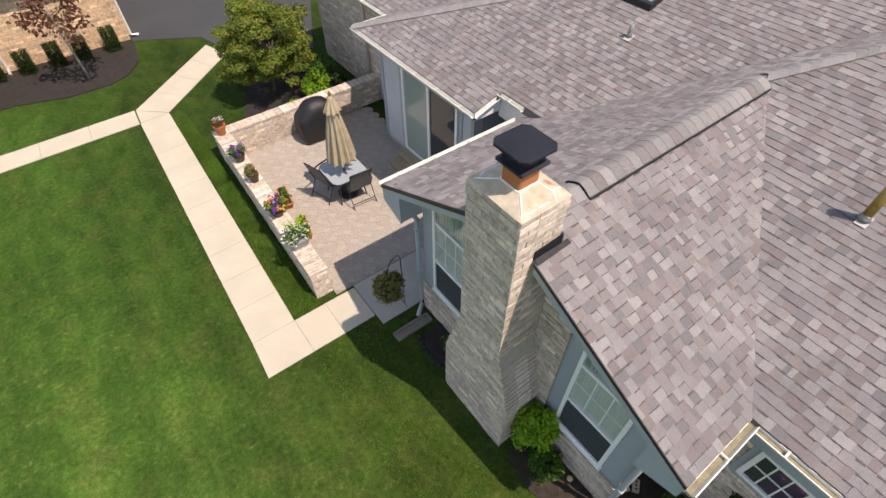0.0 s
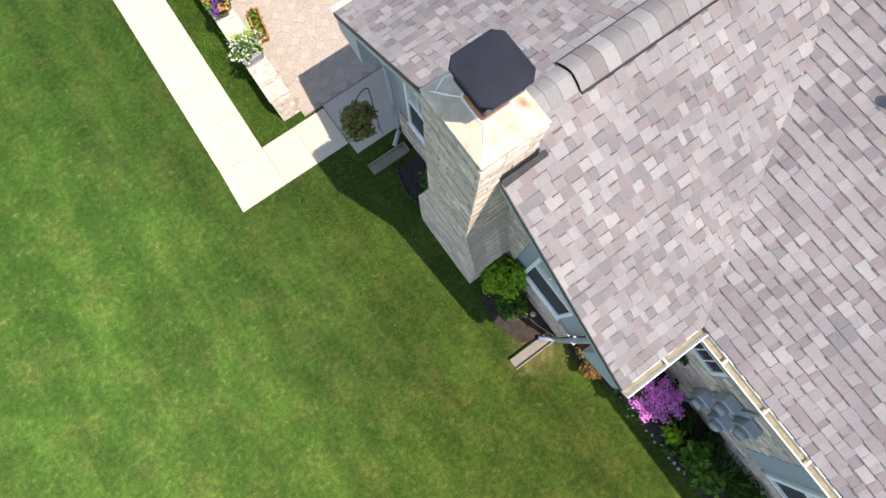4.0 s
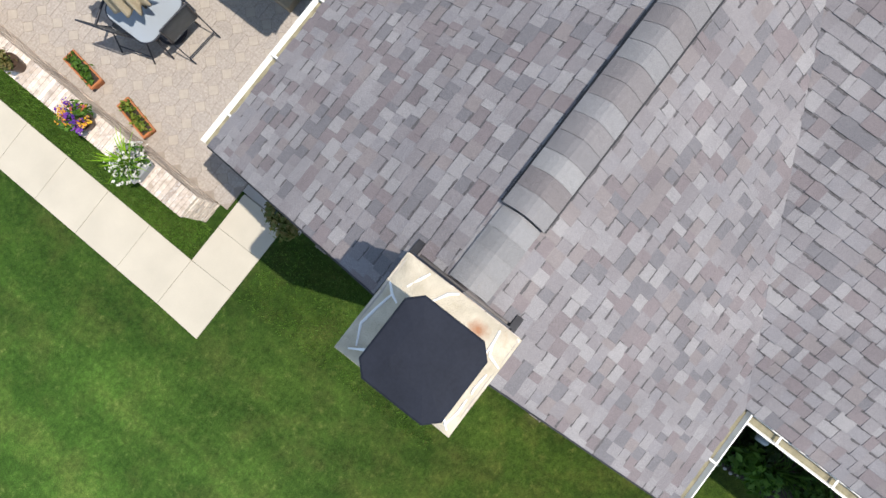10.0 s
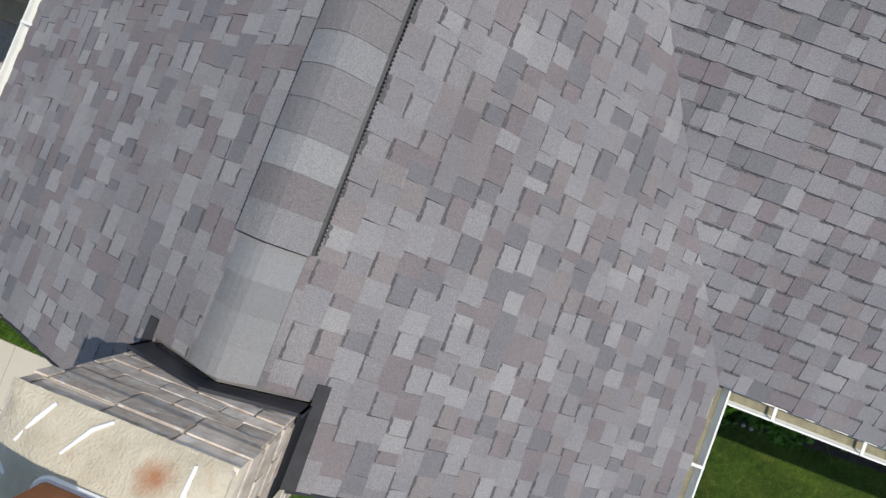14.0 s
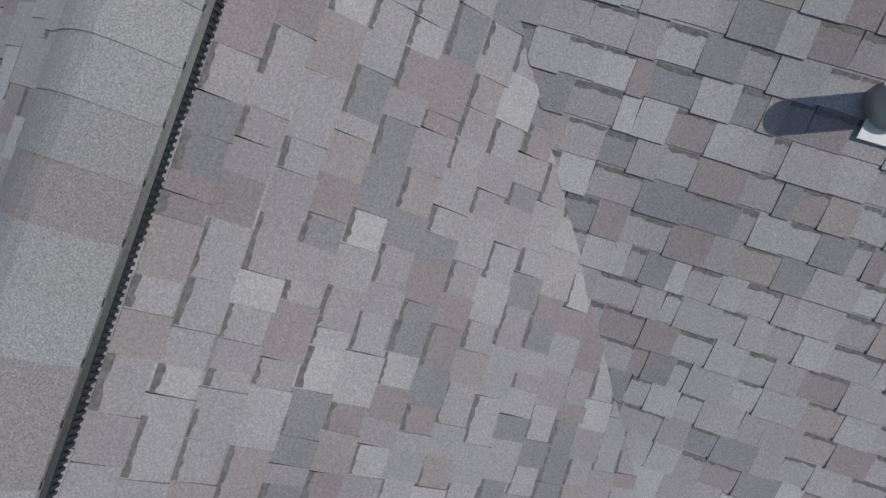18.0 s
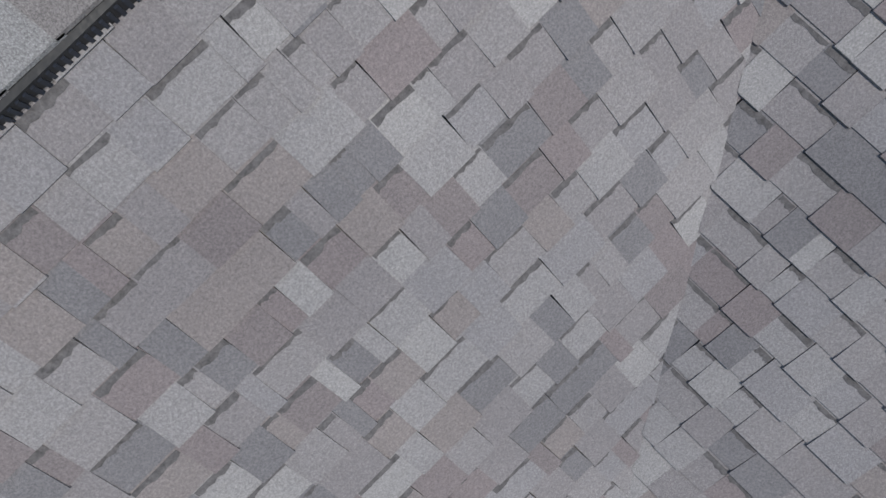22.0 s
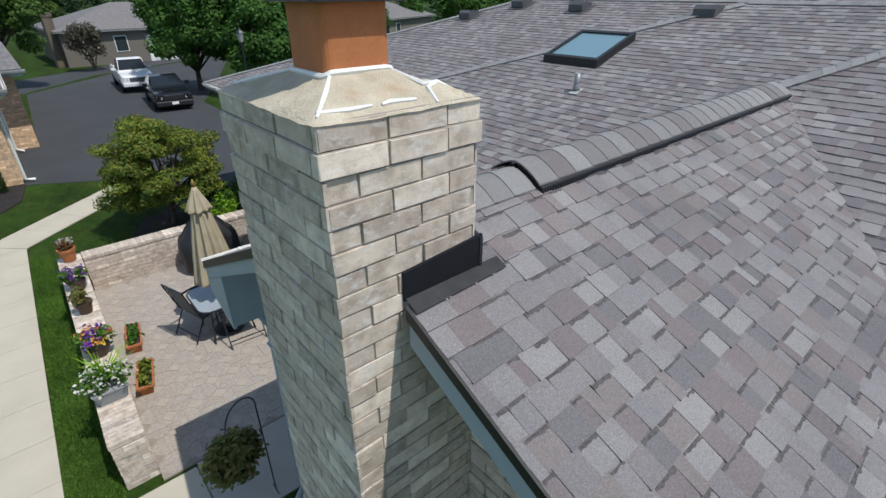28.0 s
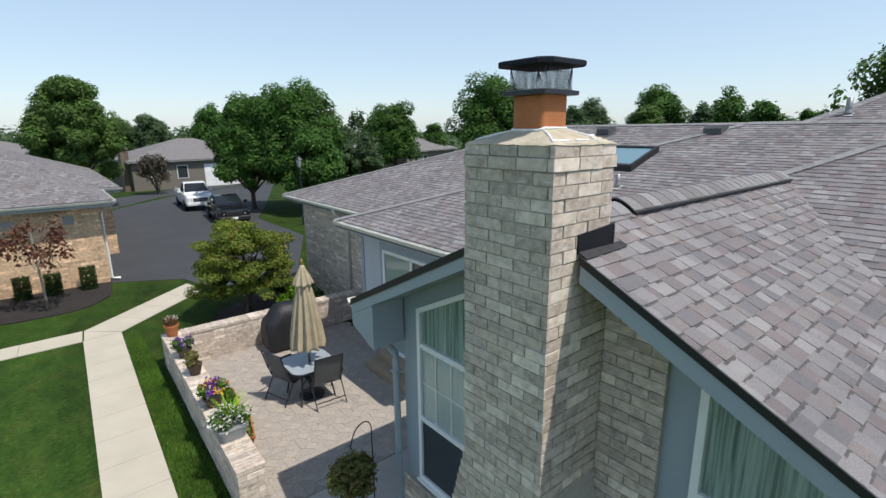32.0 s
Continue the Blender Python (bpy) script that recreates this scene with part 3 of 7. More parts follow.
SEALANT = varied("white_sealant", (0.80, 0.80, 0.79), 0.6, 0.05, 20, 90, 0.2)
for seam in (((0.31, 0.224), (0.259, 0.246), (0.178, 0.281)), ((0.32, 0.031), (0.284, 0.077), (0.2, 0.125)), ((0.141, 0.373), (0.097, 0.32), (0.076, 0.27)), ((0.097, 0.32), (-0.01, 0.341), (-0.133, 0.359), (-0.24, 0.302)),
             ((0.297, -0.265), (0.223, -0.271), (0.16, -0.271), (0.12, -0.14)), ((0.223, -0.271), (0.16, -0.296), (0.131, -0.385)), ((0.067, -0.35), (-0.033, -0.342), (-0.068, -0.349)), ((-0.286, -0.331), (-0.191, -0.349), (-0.102, -0.346)),
             ((-0.12, -0.13), (-0.20, -0.24), (-0.30, -0.36)), ((-0.13, 0.12), (-0.22, 0.24), (-0.28, 0.33))):
    part("crack_seal", tube([(x, y, crown_z(x, y) + 0.003) for x, y in seam], 0.007, 6, [0.006, *[0.009] * (len(seam) - 2), 0.005]), SEALANT, chimney, "white sealant bead")


def rounded(h, r, seg=4):
    return [(sx * (h - r) + r * math.cos(a), sy * (h - r) + r * math.sin(a)) for sx, sy, s in ((1, 1, 0), (-1, 1, 1), (-1, -1, 2), (1, -1, 3)) for a in ((s + j / seg) * math.pi / 2 for j in range(seg + 1))]


def ring_solid(levels):
    """A solid through equal outlines at rising heights: [(outline, z), ...]."""
    bm = bmesh.new()
    rs = [[bm.verts.new((x, y, z)) for x, y in o] for o, z in levels]
    for a, b in zip(rs, rs[1:]):
        for i in range(len(a)):
            j = (i + 1) % len(a)
            bm.faces.new((a[i], a[j], b[j], b[i]))
    bm.faces.new(rs[0][::-1])
    bm.faces.new(rs[-1])
    return bm


part("flue_tile", ring_solid([(rounded(FR, 0.03), TOPZ - 0.05), (rounded(FR, 0.03), 5.262)]), CLAY, chimney, "orange clay flue tile", smooth=False)
seal = rounded(FR, 0.03)
part("flue_seal", tube([(x * 1.04, y * 1.04, crown_z(x, y) + 0.004 + 0.006 * noise.noise((x * 20, y * 20, 0))) for x, y in seal + seal[:1]], 0.011, 6), SEALANT, chimney, "white sealant round the flue")
cap = part("cap", ring_solid([(rounded(0.165, 0.02, 2), 5.240), (rounded(0.184, 0.02, 2), 5.243), (rounded(0.184, 0.02, 2), 5.268), (rounded(0.150, 0.02, 2), 5.276)]), BLACK, chimney, "black steel chimney cap")
LID = varied("dark_blue_black_enamel", (0.016, 0.019, 0.029), 0.75, 0.25, 5, 60, 0.1, 0, 0.22)
lid = [(rounded(0.222, 0.06, 1), 5.425), (rounded(0.231, 0.065, 1), 5.422), (rounded(0.232, 0.065, 1), 5.447), (rounded(0.222, 0.06, 1), 5.455), (rounded(0.12, 0.03, 1), 5.468), (rounded(0.006, 0.001, 1), 5.472)]
part("lid", ring_solid(lid), LID, cap, "black sheet lid with rounded corners")
wire = bmesh.new()
m_ = 0.142
for s in range(4):
    for i in range(19):
        t0 = -m_ + i * 2 * m_ / 18
        for d in (-1, 1):
            t1 = max(-m_, min(m_, t0 + d * 0.062))
            pa, pb = ((t0, -m_), (t1, -m_)) if s == 0 else ((t0, m_), (t1, m_)) if s == 1 else ((-m_, t0), (-m_, t1)) if s == 2 else ((m_, t0), (m_, t1))
            add_tube(wire, [(*pa, 5.272), (*pb, 5.428)], 0.0017, 3)
part("mesh_guard", wire, BLACK, cap, "diamond wire mesh")
STALE = varied("greyed_sealant", (0.42, 0.42, 0.41), 0.8, 0.2, 60, 200)
FLASH = varied("black_flashing", (0.010, 0.011, 0.015), 0.6, 0.25, 12, 80, 0.1, 0, 0.25)
FLASH_TOP = varied("grey_black_flashing", (0.045, 0.044, 0.047), 0.8, 0.25, 14, 120, 0.2, 0, 0.2)
# step flashing on both sides and behind
for s in (-1, 1):
    y = s * (HY + 0.012)
    low = RIDGE - SLOPE * abs(y + CY)
    bm = prism([(FRONT - CX, y, low), (HX + 0.03, y, low), (HX + 0.03, y, low + 0.155), (FRONT - CX, y, low + 0.125)], (0, s * 0.014, 0))
    part("flashing", bm, FLASH, chimney, "black sheet flashing")
    n = Vector((0, s * SLOPE, 1)).normalized()
    home = Vector((CX, CY, 0))
    a, b = on_wing(FRONT + 0.005, s * (HY + 0.012) + CY) + n * 0.014 - home, on_wing(HX + CX + 0.13, s * (HY + 0.012) + CY) + n * 0.014 - home
    d, c = on_wing(FRONT + 0.005, s * (HY + 0.085) + CY) + n * 0.014 - home, on_wing(HX + CX + 0.13, s * (HY + 0.07) + CY) + n * 0.014 - home
    part("flashing", prism([a, b, c, d], n * 0.004), FLASH_TOP, chimney)
    if s < 0:
        for f in (0.07, 0.30, 0.34, 0.63, 0.84):
            q = d.lerp(c, f)
            part("sealant_dab", lathe([(0.005, -0.004), (0.0045, 0.001), (0.002, 0.002)], 7, q - Vector((0, 0, 0)) + (a - d) * (0.12 if f < 0.3 else 0.0)), STALE, chimney, "pale dab of sealant")
bm = prism([(HX + 0.014, HY + 0.03, RIDGE - SLOPE * 0.4), (HX + 0.014, 0, RIDGE + 0.0), (HX + 0.014, -HY - 0.03, RIDGE - SLOPE * 0.4), (HX + 0.014, -HY - 0.03, RIDGE - SLOPE * 0.4 + 0.155), (HX + 0.014, 0, RIDGE + 0.09), (HX + 0.014, HY + 0.03, RIDGE - SLOPE * 0.4 + 0.155)], (0.016, 0, 0))
part("flashing", bm, BLACK, chimney)

# ---- house: walls ----
house = thing("house", "low house with grey brick walls and shingled roofs", "house")


def rake_z(y, drop=0.17):
    return RIDGE - SLOPE * abs(y) - drop


part("gable_wall", prism([(WALL_X + 0.03, -WALL_Y, 0), (WALL_X + 0.03, WALL_Y, 0), (WALL_X + 0.03, WALL_Y, rake_z(WALL_Y)), (WALL_X + 0.03, 0, rake_z(0)), (WALL_X + 0.03, -WALL_Y, rake_z(WALL_Y))], (0.2, 0, 0)), BLUE, house, "blue-grey painted gable wall")
for s in (-1, 1):
    part("side_wall", box((WALL_X + 0.05, s * (WALL_Y - 0.1) - 0.1, 0), (1.6 if s < 0 else 3.5, s * (WALL_Y - 0.1) + 0.1, 2.85)), MORTAR if s < 0 else BLUE, house)
    # brick apron under the window and brick pier beside the chimney
    part("brick_core", box((WALL_X - 0.012, min(s * 0.5, s * WALL_Y), 0), (WALL_X + 0.028, max(s * 0.5, s * WALL_Y), 0.80)), MORTAR, house)
    part("brick_core", prism([(WALL_X - 0.012, s * HY, 0.8), (WALL_X - 0.012, s * 0.86, 0.8), (WALL_X - 0.012, s * 0.86, rake_z(0.86)), (WALL_X - 0.012, s * HY, rake_z(HY))], (0.04, 0, 0)), MORTAR, house)
    wall_bricks("pier", house, (WALL_X - 0.014, 0.86 if s > 0 else -HY, 0), (0, -1, 0), (-1, 0, 0), 0.86 - HY, 0.80, 4.2, BRICK, 500 + s, COURSE, skip=lambda u, z, s=s: z > rake_z(0.86 - u if s > 0 else HY + u) - 0.05)
    wall_bricks("apron", house, (WALL_X - 0.014, WALL_Y if s > 0 else -0.5, 0), (0, -1, 0), (-1, 0, 0), WALL_Y - 0.5, 0.0, 0.80, BRICK, 510 + s, COURSE)
wall_bricks("wing_south", house, (WALL_X, -WALL_Y + 0.001, 0), (1, 0, 0), (0, -1, 0), 1.1, 0.0, 2.75, BRICK, 520, COURSE)

# light and shade of the pleats is painted in as upright stripes
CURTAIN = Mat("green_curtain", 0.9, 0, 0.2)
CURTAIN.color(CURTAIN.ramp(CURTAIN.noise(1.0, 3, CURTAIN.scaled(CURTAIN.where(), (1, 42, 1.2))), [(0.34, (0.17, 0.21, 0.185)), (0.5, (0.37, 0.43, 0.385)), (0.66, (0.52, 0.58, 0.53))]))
BLIND = varied("white_blind", (0.62, 0.63, 0.60), 0.7, 0.05, 4, 60, 0.1)
PANE = Mat("clear_pane", 0.02, 0, 0.5)
PANE.b.inputs["Transmission Weight"].default_value = 1.0
PANE.b.inputs["IOR"].default_value = 1.25
PANE.color((0.9, 0.96, 0.95))
PANE = PANE.m


def frame_bars(outline, x, depth, w):
    """Bars along the edges of a flat outline in the plane x, standing proud towards -x."""
    bm = bmesh.new()
    c = sum((Vector(p) for p in outline), Vector((0, 0))) / len(outline)
    inner = []
    k = len(outline)
    for i in range(k):
        p, q, r = Vector(outline[i - 1]), Vector(outline[i]), Vector(outline[(i + 1) % k])
        d1, d2 = (q - p).normalized(), (r - q).normalized()
        n1, n2 = Vector((-d1.y, d1.x)), Vector((-d2.y, d2.x))
        if n1.dot(c - q) < 0:
            n1, n2 = -n1, -n2
        inner.append(q + (n1 + n2) * (w / (1 + n1.dot(n2))))
    rows = [[bm.verts.new((xx, p[0], p[1])) for p in o] for xx, o in ((x, outline), (x - depth, outline), (x - depth, inner), (x, inner))]
    for a, b in zip(rows, rows[1:] + rows[:1]):
        for i in range(k):
            j = (i + 1) % k
            bm.faces.new((a[i], a[j], b[j], b[i]))
    return bm, inner


def gable_window(s):
    x = WALL_X + 0.028
    a, b, sill, r1, r2 = 1.08, 1.96, 0.92, 1.75, 2.67
    w = thing("window_%d" % (1 if s > 0 else 2), "tall white trapezoid window with muntins and green curtains", "window", "gable windows", kind="structure")
    ta, tb = rake_z(a) - 0.20, rake_z(b) - 0.20
    bm, inner = frame_bars([(s * a, sill), (s * b, sill), (s * b, tb), (s * a, ta)], x, 0.045, 0.055)
    part("window_frame", bm, WHITE, w)
    part("window_sill", box((x - 0.07, s * (a - 0.02) if s > 0 else -b - 0.02, sill - 0.035), (x, s * (b + 0.02) if s > 0 else -a + 0.02, sill)), WHITE, w)
    for z in (r1, r2):
        part("rail", box((x - 0.04, min(s * a, s * b) + 0.03, z - 0.03), (x - 0.001, max(s * a, s * b) - 0.03, z + 0.03)), WHITE, w)
    lo, hi = min(s * a, s * b) + 0.05, max(s * a, s * b) - 0.05
    part("screen", box((x - 0.016, lo, sill + 0.05), (x - 0.004, hi, r1 - 0.03)), SCREEN, w, "dark insect screen")
    p = part("pane", prism([(x - 0.012, lo, r1 + 0.03), (x - 0.012, hi, r1 + 0.03), (x - 0.012, hi, r2 - 0.03), (x - 0.012, lo, r2 - 0.03)], (0.004, 0, 0)), PANE, w)
    q = part("pane", prism([(x - 0.012, s * a + s * 0.05, r2 + 0.03), (x - 0.012, s * b - s * 0.05, r2 + 0.03), (x - 0.012, s * b - s * 0.05, tb - 0.06), (x - 0.012, s * a + s * 0.05, ta - 0.06)], (0.004, 0, 0)), PANE, w)
    for g in (p, q):
        g.visible_shadow = False
    for f in (1 / 3, 2 / 3):
        y = lo + (hi - lo) * f
        part("muntin", box((x - 0.020, y - 0.008, r1 + 0.03), (x - 0.013, y + 0.008, r2 - 0.03)), WHITE, w)
        part("muntin", box((x - 0.016, y - 0.006, sill + 0.05), (x - 0.0165, y + 0.006, r1 - 0.03)), SCREEN, w)
    z = (r1 + r2) / 2
    part("muntin", box((x - 0.019, lo, z - 0.008), (x - 0.014, hi, z + 0.008)), WHITE, w)
    # folded curtain just behind the panes
    vs, fs, n = [], [], 80
    for i in range(n + 1):
        y = s * a + s * 0.05 + (s * b - s * a - s * 0.1) * i / n
        d = 0.004 * math.sin(i * 1.25) + 0.003 * math.sin(i * 0.47)
        vs += [(x - 0.003 + d * 0.6, y, r2 + 0.03), (x - 0.003 + d * 0.6, y, rake_z(y) - 0.26), (x - 0.003 + d * 0.6, y, r1 + 0.02), (x - 0.003 + d * 0.6, y, r2 - 0.03)]
    for i in range(n):
        fs += [(4 * i, 4 * i + 4, 4 * i + 5, 4 * i + 1)]
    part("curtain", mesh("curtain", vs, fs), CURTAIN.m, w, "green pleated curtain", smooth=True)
    part("curtain", mesh("curtain", vs, [(4 * i + 2, 4 * i + 6, 4 * i + 7, 4 * i + 3) for i in range(n)]), BLIND, w, "pale blind", smooth=True)


gable_window(1)
gable_window(-1)

# south block wall with its window, and the north walls
SX = 1.39
part("south_wall", box((SX + 0.012, -14, 0), (SX + 0.2, -WALL_Y, 2.78)), MORTAR, house)
wall_bricks("south_wall", house, (SX + 0.012, -WALL_Y, 0), (0, -1, 0), (-1, 0, 0), 7.0, 0.0, 2.78, BRICK, 530, COURSE, skip=lambda u, z: (0.69 < u < 1.46 and 1.5 < z < 2.42) or (2.77 < u < 4.14 and 0.80 < z < 2.42))
part("brickwork", box((SX, -14, 0), (SX + 0.01, -9.3, 2.78)), BRICK, house)
part("south_panel", box((SX - 0.004, -5.40, 0.80), (SX + 0.011, -5.05, 2.40)), BLUE, house, "blue-grey panel beside the window")
win = thing("window_3", "small white window with six panes", "window", kind="structure")
part("surround", box((SX - 0.006, -3.74, 1.53), (SX + 0.01, -2.97, 2.40)), BLUE, win)
bm, _ = frame_bars([(-3.68, 1.62), (-3.05, 1.62), (-3.05, 2.34), (-3.68, 2.34)], SX - 0.006, 0.035, 0.06)
part("window_frame", bm, WHITE, win)
part("pane", box((SX - 0.012, -3.63, 1.67), (SX - 0.007, -3.10, 2.29)), GLASS, win)
for y in (-3.45, -3.27):
    part("muntin", box((SX - 0.026, y - 0.009, 1.67), (SX - 0.013, y + 0.009, 2.29)), WHITE, win)
part("muntin", box((SX - 0.025, -3.63, 1.97), (SX - 0.0135, -3.10, 1.99)), WHITE, win)
win = thing("window_4", "white sash window with a dark screen below", "window", kind="structure")
bm, _ = frame_bars([(-6.36, 0.90), (-5.42, 0.90), (-5.42, 2.34), (-6.36, 2.34)], SX - 0.004, 0.05, 0.065)
part("window_frame", bm, WHITE, win)
part("window_sill", box((SX - 0.05, -6.39, 0.82), (SX + 0.01, -5.39, 0.895)), BRICK, win)
part("rail", box((SX - 0.045, -6.30, 1.58), (SX - 0.006, -5.48, 1.65)), WHITE, win)
part("screen", box((SX - 0.02, -6.30, 0.96), (SX - 0.006, -5.48, 1.58)), SCREEN, win, "dark insect screen")
part("pane", box((SX - 0.018, -6.30, 1.65), (SX - 0.006, -5.48, 2.28)), GLASS_GREEN, win)
for y in (-6.03, -5.75):
    part("muntin", box((SX - 0.032, y - 0.009, 1.65), (SX - 0.019, y + 0.009, 2.28)), WHITE, win)
part("muntin", box((SX - 0.031, -6.30, 1.955), (SX - 0.0195, -5.48, 1.975)), WHITE, win)
part("backing", box((SX - 0.003, -6.40, 0.82), (SX + 0.0115, -5.402, 2.40)), BLUE, win)

# north walls: brick garage wall, bay with a sliding door
part("north_wall", box((NX + 0.012, 2.2, 0), (NX + 0.2, (B_Y - 0.4), 2.95)), MORTAR, house)
wall_bricks("north_wall", house, (NX + 0.012, (B_Y - 0.4), 0), (0, -1, 0), (-1, 0, 0), 5.6, 0.0, 2.95, BRICK, 540, COURSE)
part("north_end", box((NX + 0.2, (B_Y - 0.6), 0), (14, (B_Y - 0.4), 2.95)), BRICK, house)
part("bay_wall", box((2.700, 3.80, 0.22), (2.900, 7.30, 2.95)), SIDING, house, "pale grey siding of the bay")
part("bay_side", box((2.900, 3.80, 0.22), (NX, 3.9, 2.95)), BLUE, house)
part("bay_side", box((2.900, 7.20, 0.0), (NX, 7.30, 2.95)), MORTAR, house)
wall_bricks("bay_side", house, (NX, 7.301, 0), (-1, 0, 0), (0, 1, 0), NX - 2.71, 0.0, 2.95, BRICK, 545, COURSE)
part("bay_skirt", box((2.730, 3.82, 0), (2.870, 7.28, 0.22)), CONCRETE2, house)
for y in (3.80, 7.24):
    part("corner_board", box((2.680, y, 0.2), (2.699, y + 0.1, 2.95)), BLUE, house)
for y in (4.18, 6.42):
    part("trim", box((2.680, y, 0.22), (2.699, y + 0.12, 2.72)), BLUE, house)
part("trim", box((2.680, 4.30, 2.60), (2.699, 6.42, 2.72)), BLUE, house)
door = thing("door_2", "white framed sliding glass patio door", "sliding door", kind="structure")
bm, _ = frame_bars([(4.32, 0.32), (6.40, 0.32), (6.40, 2.58), (4.32, 2.58)], 2.700, 0.05, 0.07)
part("door_frame", bm, WHITE, door)
part("stile", box((2.650, 5.32, 0.38), (2.695, 5.40, 2.52)), WHITE, door)
part("pane", box((2.680, 5.40, 0.39), (2.694, 6.33, 2.51)), GLASS_GREEN, door)
part("pane", box((2.680, 4.39, 0.39), (2.694, 5.32, 2.51)), GLASS, door)
STEP = varied("tan_step", (0.36, 0.29, 0.20), 0.9, 0.15, 8, 80, 0.3)
steps = thing("steps", "two tan concrete patio steps", "steps")
part("step", box((2.12, 4.75, 0.02), (2.72, 6.40, 0.17), 0.012), STEP, steps)
part("step", box((2.41, 4.75, 0.171), (2.72, 6.40, 0.32), 0.012), STEP, steps)

# ---- house: roofs, trim, gutters ----


def deck(points, drop=0.02, thick=0.14):
    """The solid board under a roof plane."""
    part("roof_deck", prism([Vector(p) - Vector((0, 0, drop)) for p in points], (0, 0, -thick)), UNDERLAY, house)


SW = math.hypot(1, SLOPE)
SG = math.hypot(1, GENTLE)
SGA = math.hypot(1, STEEP_A)
xs = lambda y: A_X + (RIDGE - A_Z - SLOPE * abs(y)) / STEEP_A       # valley with the south block
xn = lambda y: BAY_X + 3 * (RIDGE - BAY_Z - SLOPE * y)        # valley with the bay's plane, also past the ridge
yc = lambda z: (RIDGE - z) / SLOPE
L = EAVE_Y * SW
picks = lambda p: -1.9 < p.y < -0.25 and 0.9 < p.x < 3.3
ZE = RIDGE - SLOPE * EAVE_Y
chim = HY + 0.02
roof_s = [[(FRONT, 0), (xs(EAVE_Y), 0), (xs(chim), (EAVE_Y - chim) * SW), (FRONT, (EAVE_Y - chim) * SW)], [(HX + 0.02, (EAVE_Y - chim) * SW), (xs(chim), (EAVE_Y - chim) * SW), (xs(0), L), (HX + 0.02, L)]]
roof_plane(house, "wing_south", (0, -EAVE_Y, ZE), (1, 0, 0), (0, 1, SLOPE), roof_s, 1, picks)
ytop = -(TOP_A - RIDGE) / SLOPE
xa_top = A_X + (TOP_A - A_Z) / STEEP_A
BACK = BAY_X + 0.62         # set-back eave between the wing and the bay
yb = (RIDGE - BAY_Z - 0.62 / 3) / SLOPE
hb = (EAVE_Y - yb) * SW
roof_n = [[(FRONT, 0), (BACK, 0), (BACK, hb), (FRONT, hb)], [(FRONT, hb), (BACK, hb), (xn(chim), (EAVE_Y - chim) * SW), (FRONT, (EAVE_Y - chim) * SW)], [(HX + 0.02, (EAVE_Y - chim) * SW), (xn(chim), (EAVE_Y - chim) * SW), (xn(0), L), (HX + 0.02, L)],
          [(xs(0), L), (xn(0), L), (xn(ytop), (EAVE_Y - ytop) * SW), (xa_top, (EAVE_Y - ytop) * SW)]]
roof_plane(house, "wing_north", (0, EAVE_Y, ZE), (1, 0, 0), (0, -1, SLOPE), roof_n, 2)
LA = (TOP_A - A_Z) / STEEP_A * SGA
yv = -(RIDGE - A_Z) / SLOPE
roof_a = [[(yv + 0.01, 0), (0.0, (xs(0) - A_X) * SGA), (-14, (xs(0) - A_X) * SGA), (-14, 0)], [(0.0, (xs(0) - A_X) * SGA), (ytop, LA), (-14, LA), (-14, (xs(0) - A_X) * SGA)]]
roof_plane(house, "south_block", (A_X, 0, A_Z), (0, 1, 0), (1, 0, STEEP_A), roof_a, 3)
LP = (TOP_P - BAY_Z) * 3 * SG
yp = yc(TOP_P)
run = LP / SG
roof_p = [[(3.33, 0), (BAY_Y, 0), (BAY_Y - 0.62, 0.62 * SG), (3.33, 0.62 * SG)], [(yb, 0.62 * SG), (BAY_Y - 0.62, 0.62 * SG), (BAY_Y - run, LP), (yp, LP)]]
LQ = (TOP_A - BAY_Z) * 3 * SG
roof_p.append([(yp, LP), (0.75, LP), (-0.15, LQ), (ytop, LQ)])
roof_plane(house, "bay_roof", (BAY_X, 0, BAY_Z), (0, 1, 0), (1, 0, GENTLE), roof_p, 4)
NB = B_X - BAY_X
roof_h = [[(BAY_X, 0), (BAY_X + NB, 0), (BAY_X + NB + run, LP), (BAY_X + run, LP)]]
roof_plane(house, "bay_hip", (0, BAY_Y, BAY_Z), (1, 0, 0), (0, -1, GENTLE), roof_h, 5)
LB = (TOP_P - B_Z) * 3 * SG
runb = LB / SG
roof_b = [[(BAY_Y, 0), (B_Y, 0), (B_Y - runb, LB), (BAY_Y - runb, LB)]]
roof_plane(house, "north_block", (B_X, 0, B_Z), (0, 1, 0), (1, 0, GENTLE), roof_b, 6)
part("back_roof", prism([(xa_top, ytop, TOP_A), (xa_top, -14, TOP_A), (xa_top + 8, -14, A_Z), (xa_top + 8, ytop + 4, A_Z)], (0, 0, -0.1)), SHINGLE, house)
part("back_roof", box((BAY_X + run, yp, TOP_P - 0.06), (B_X + runb, BAY_Y - runb + 0.01, TOP_P - 0.008)), SHINGLE, house)
part("back_roof", prism([(B_X + runb, B_Y - runb, TOP_P), (B_X + runb, yp, TOP_P), (B_X + runb + 7, yp, B_Z), (B_X + runb + 7, B_Y, B_Z)], (0, 0, -0.1)), SHINGLE, house)
part("back_roof", prism([(B_X, B_Y, B_Z), (B_X + runb, B_Y - runb, TOP_P - 0.01), (B_X + runb + 7, B_Y, B_Z)], (0, 0, -0.05)), SHINGLE, house)
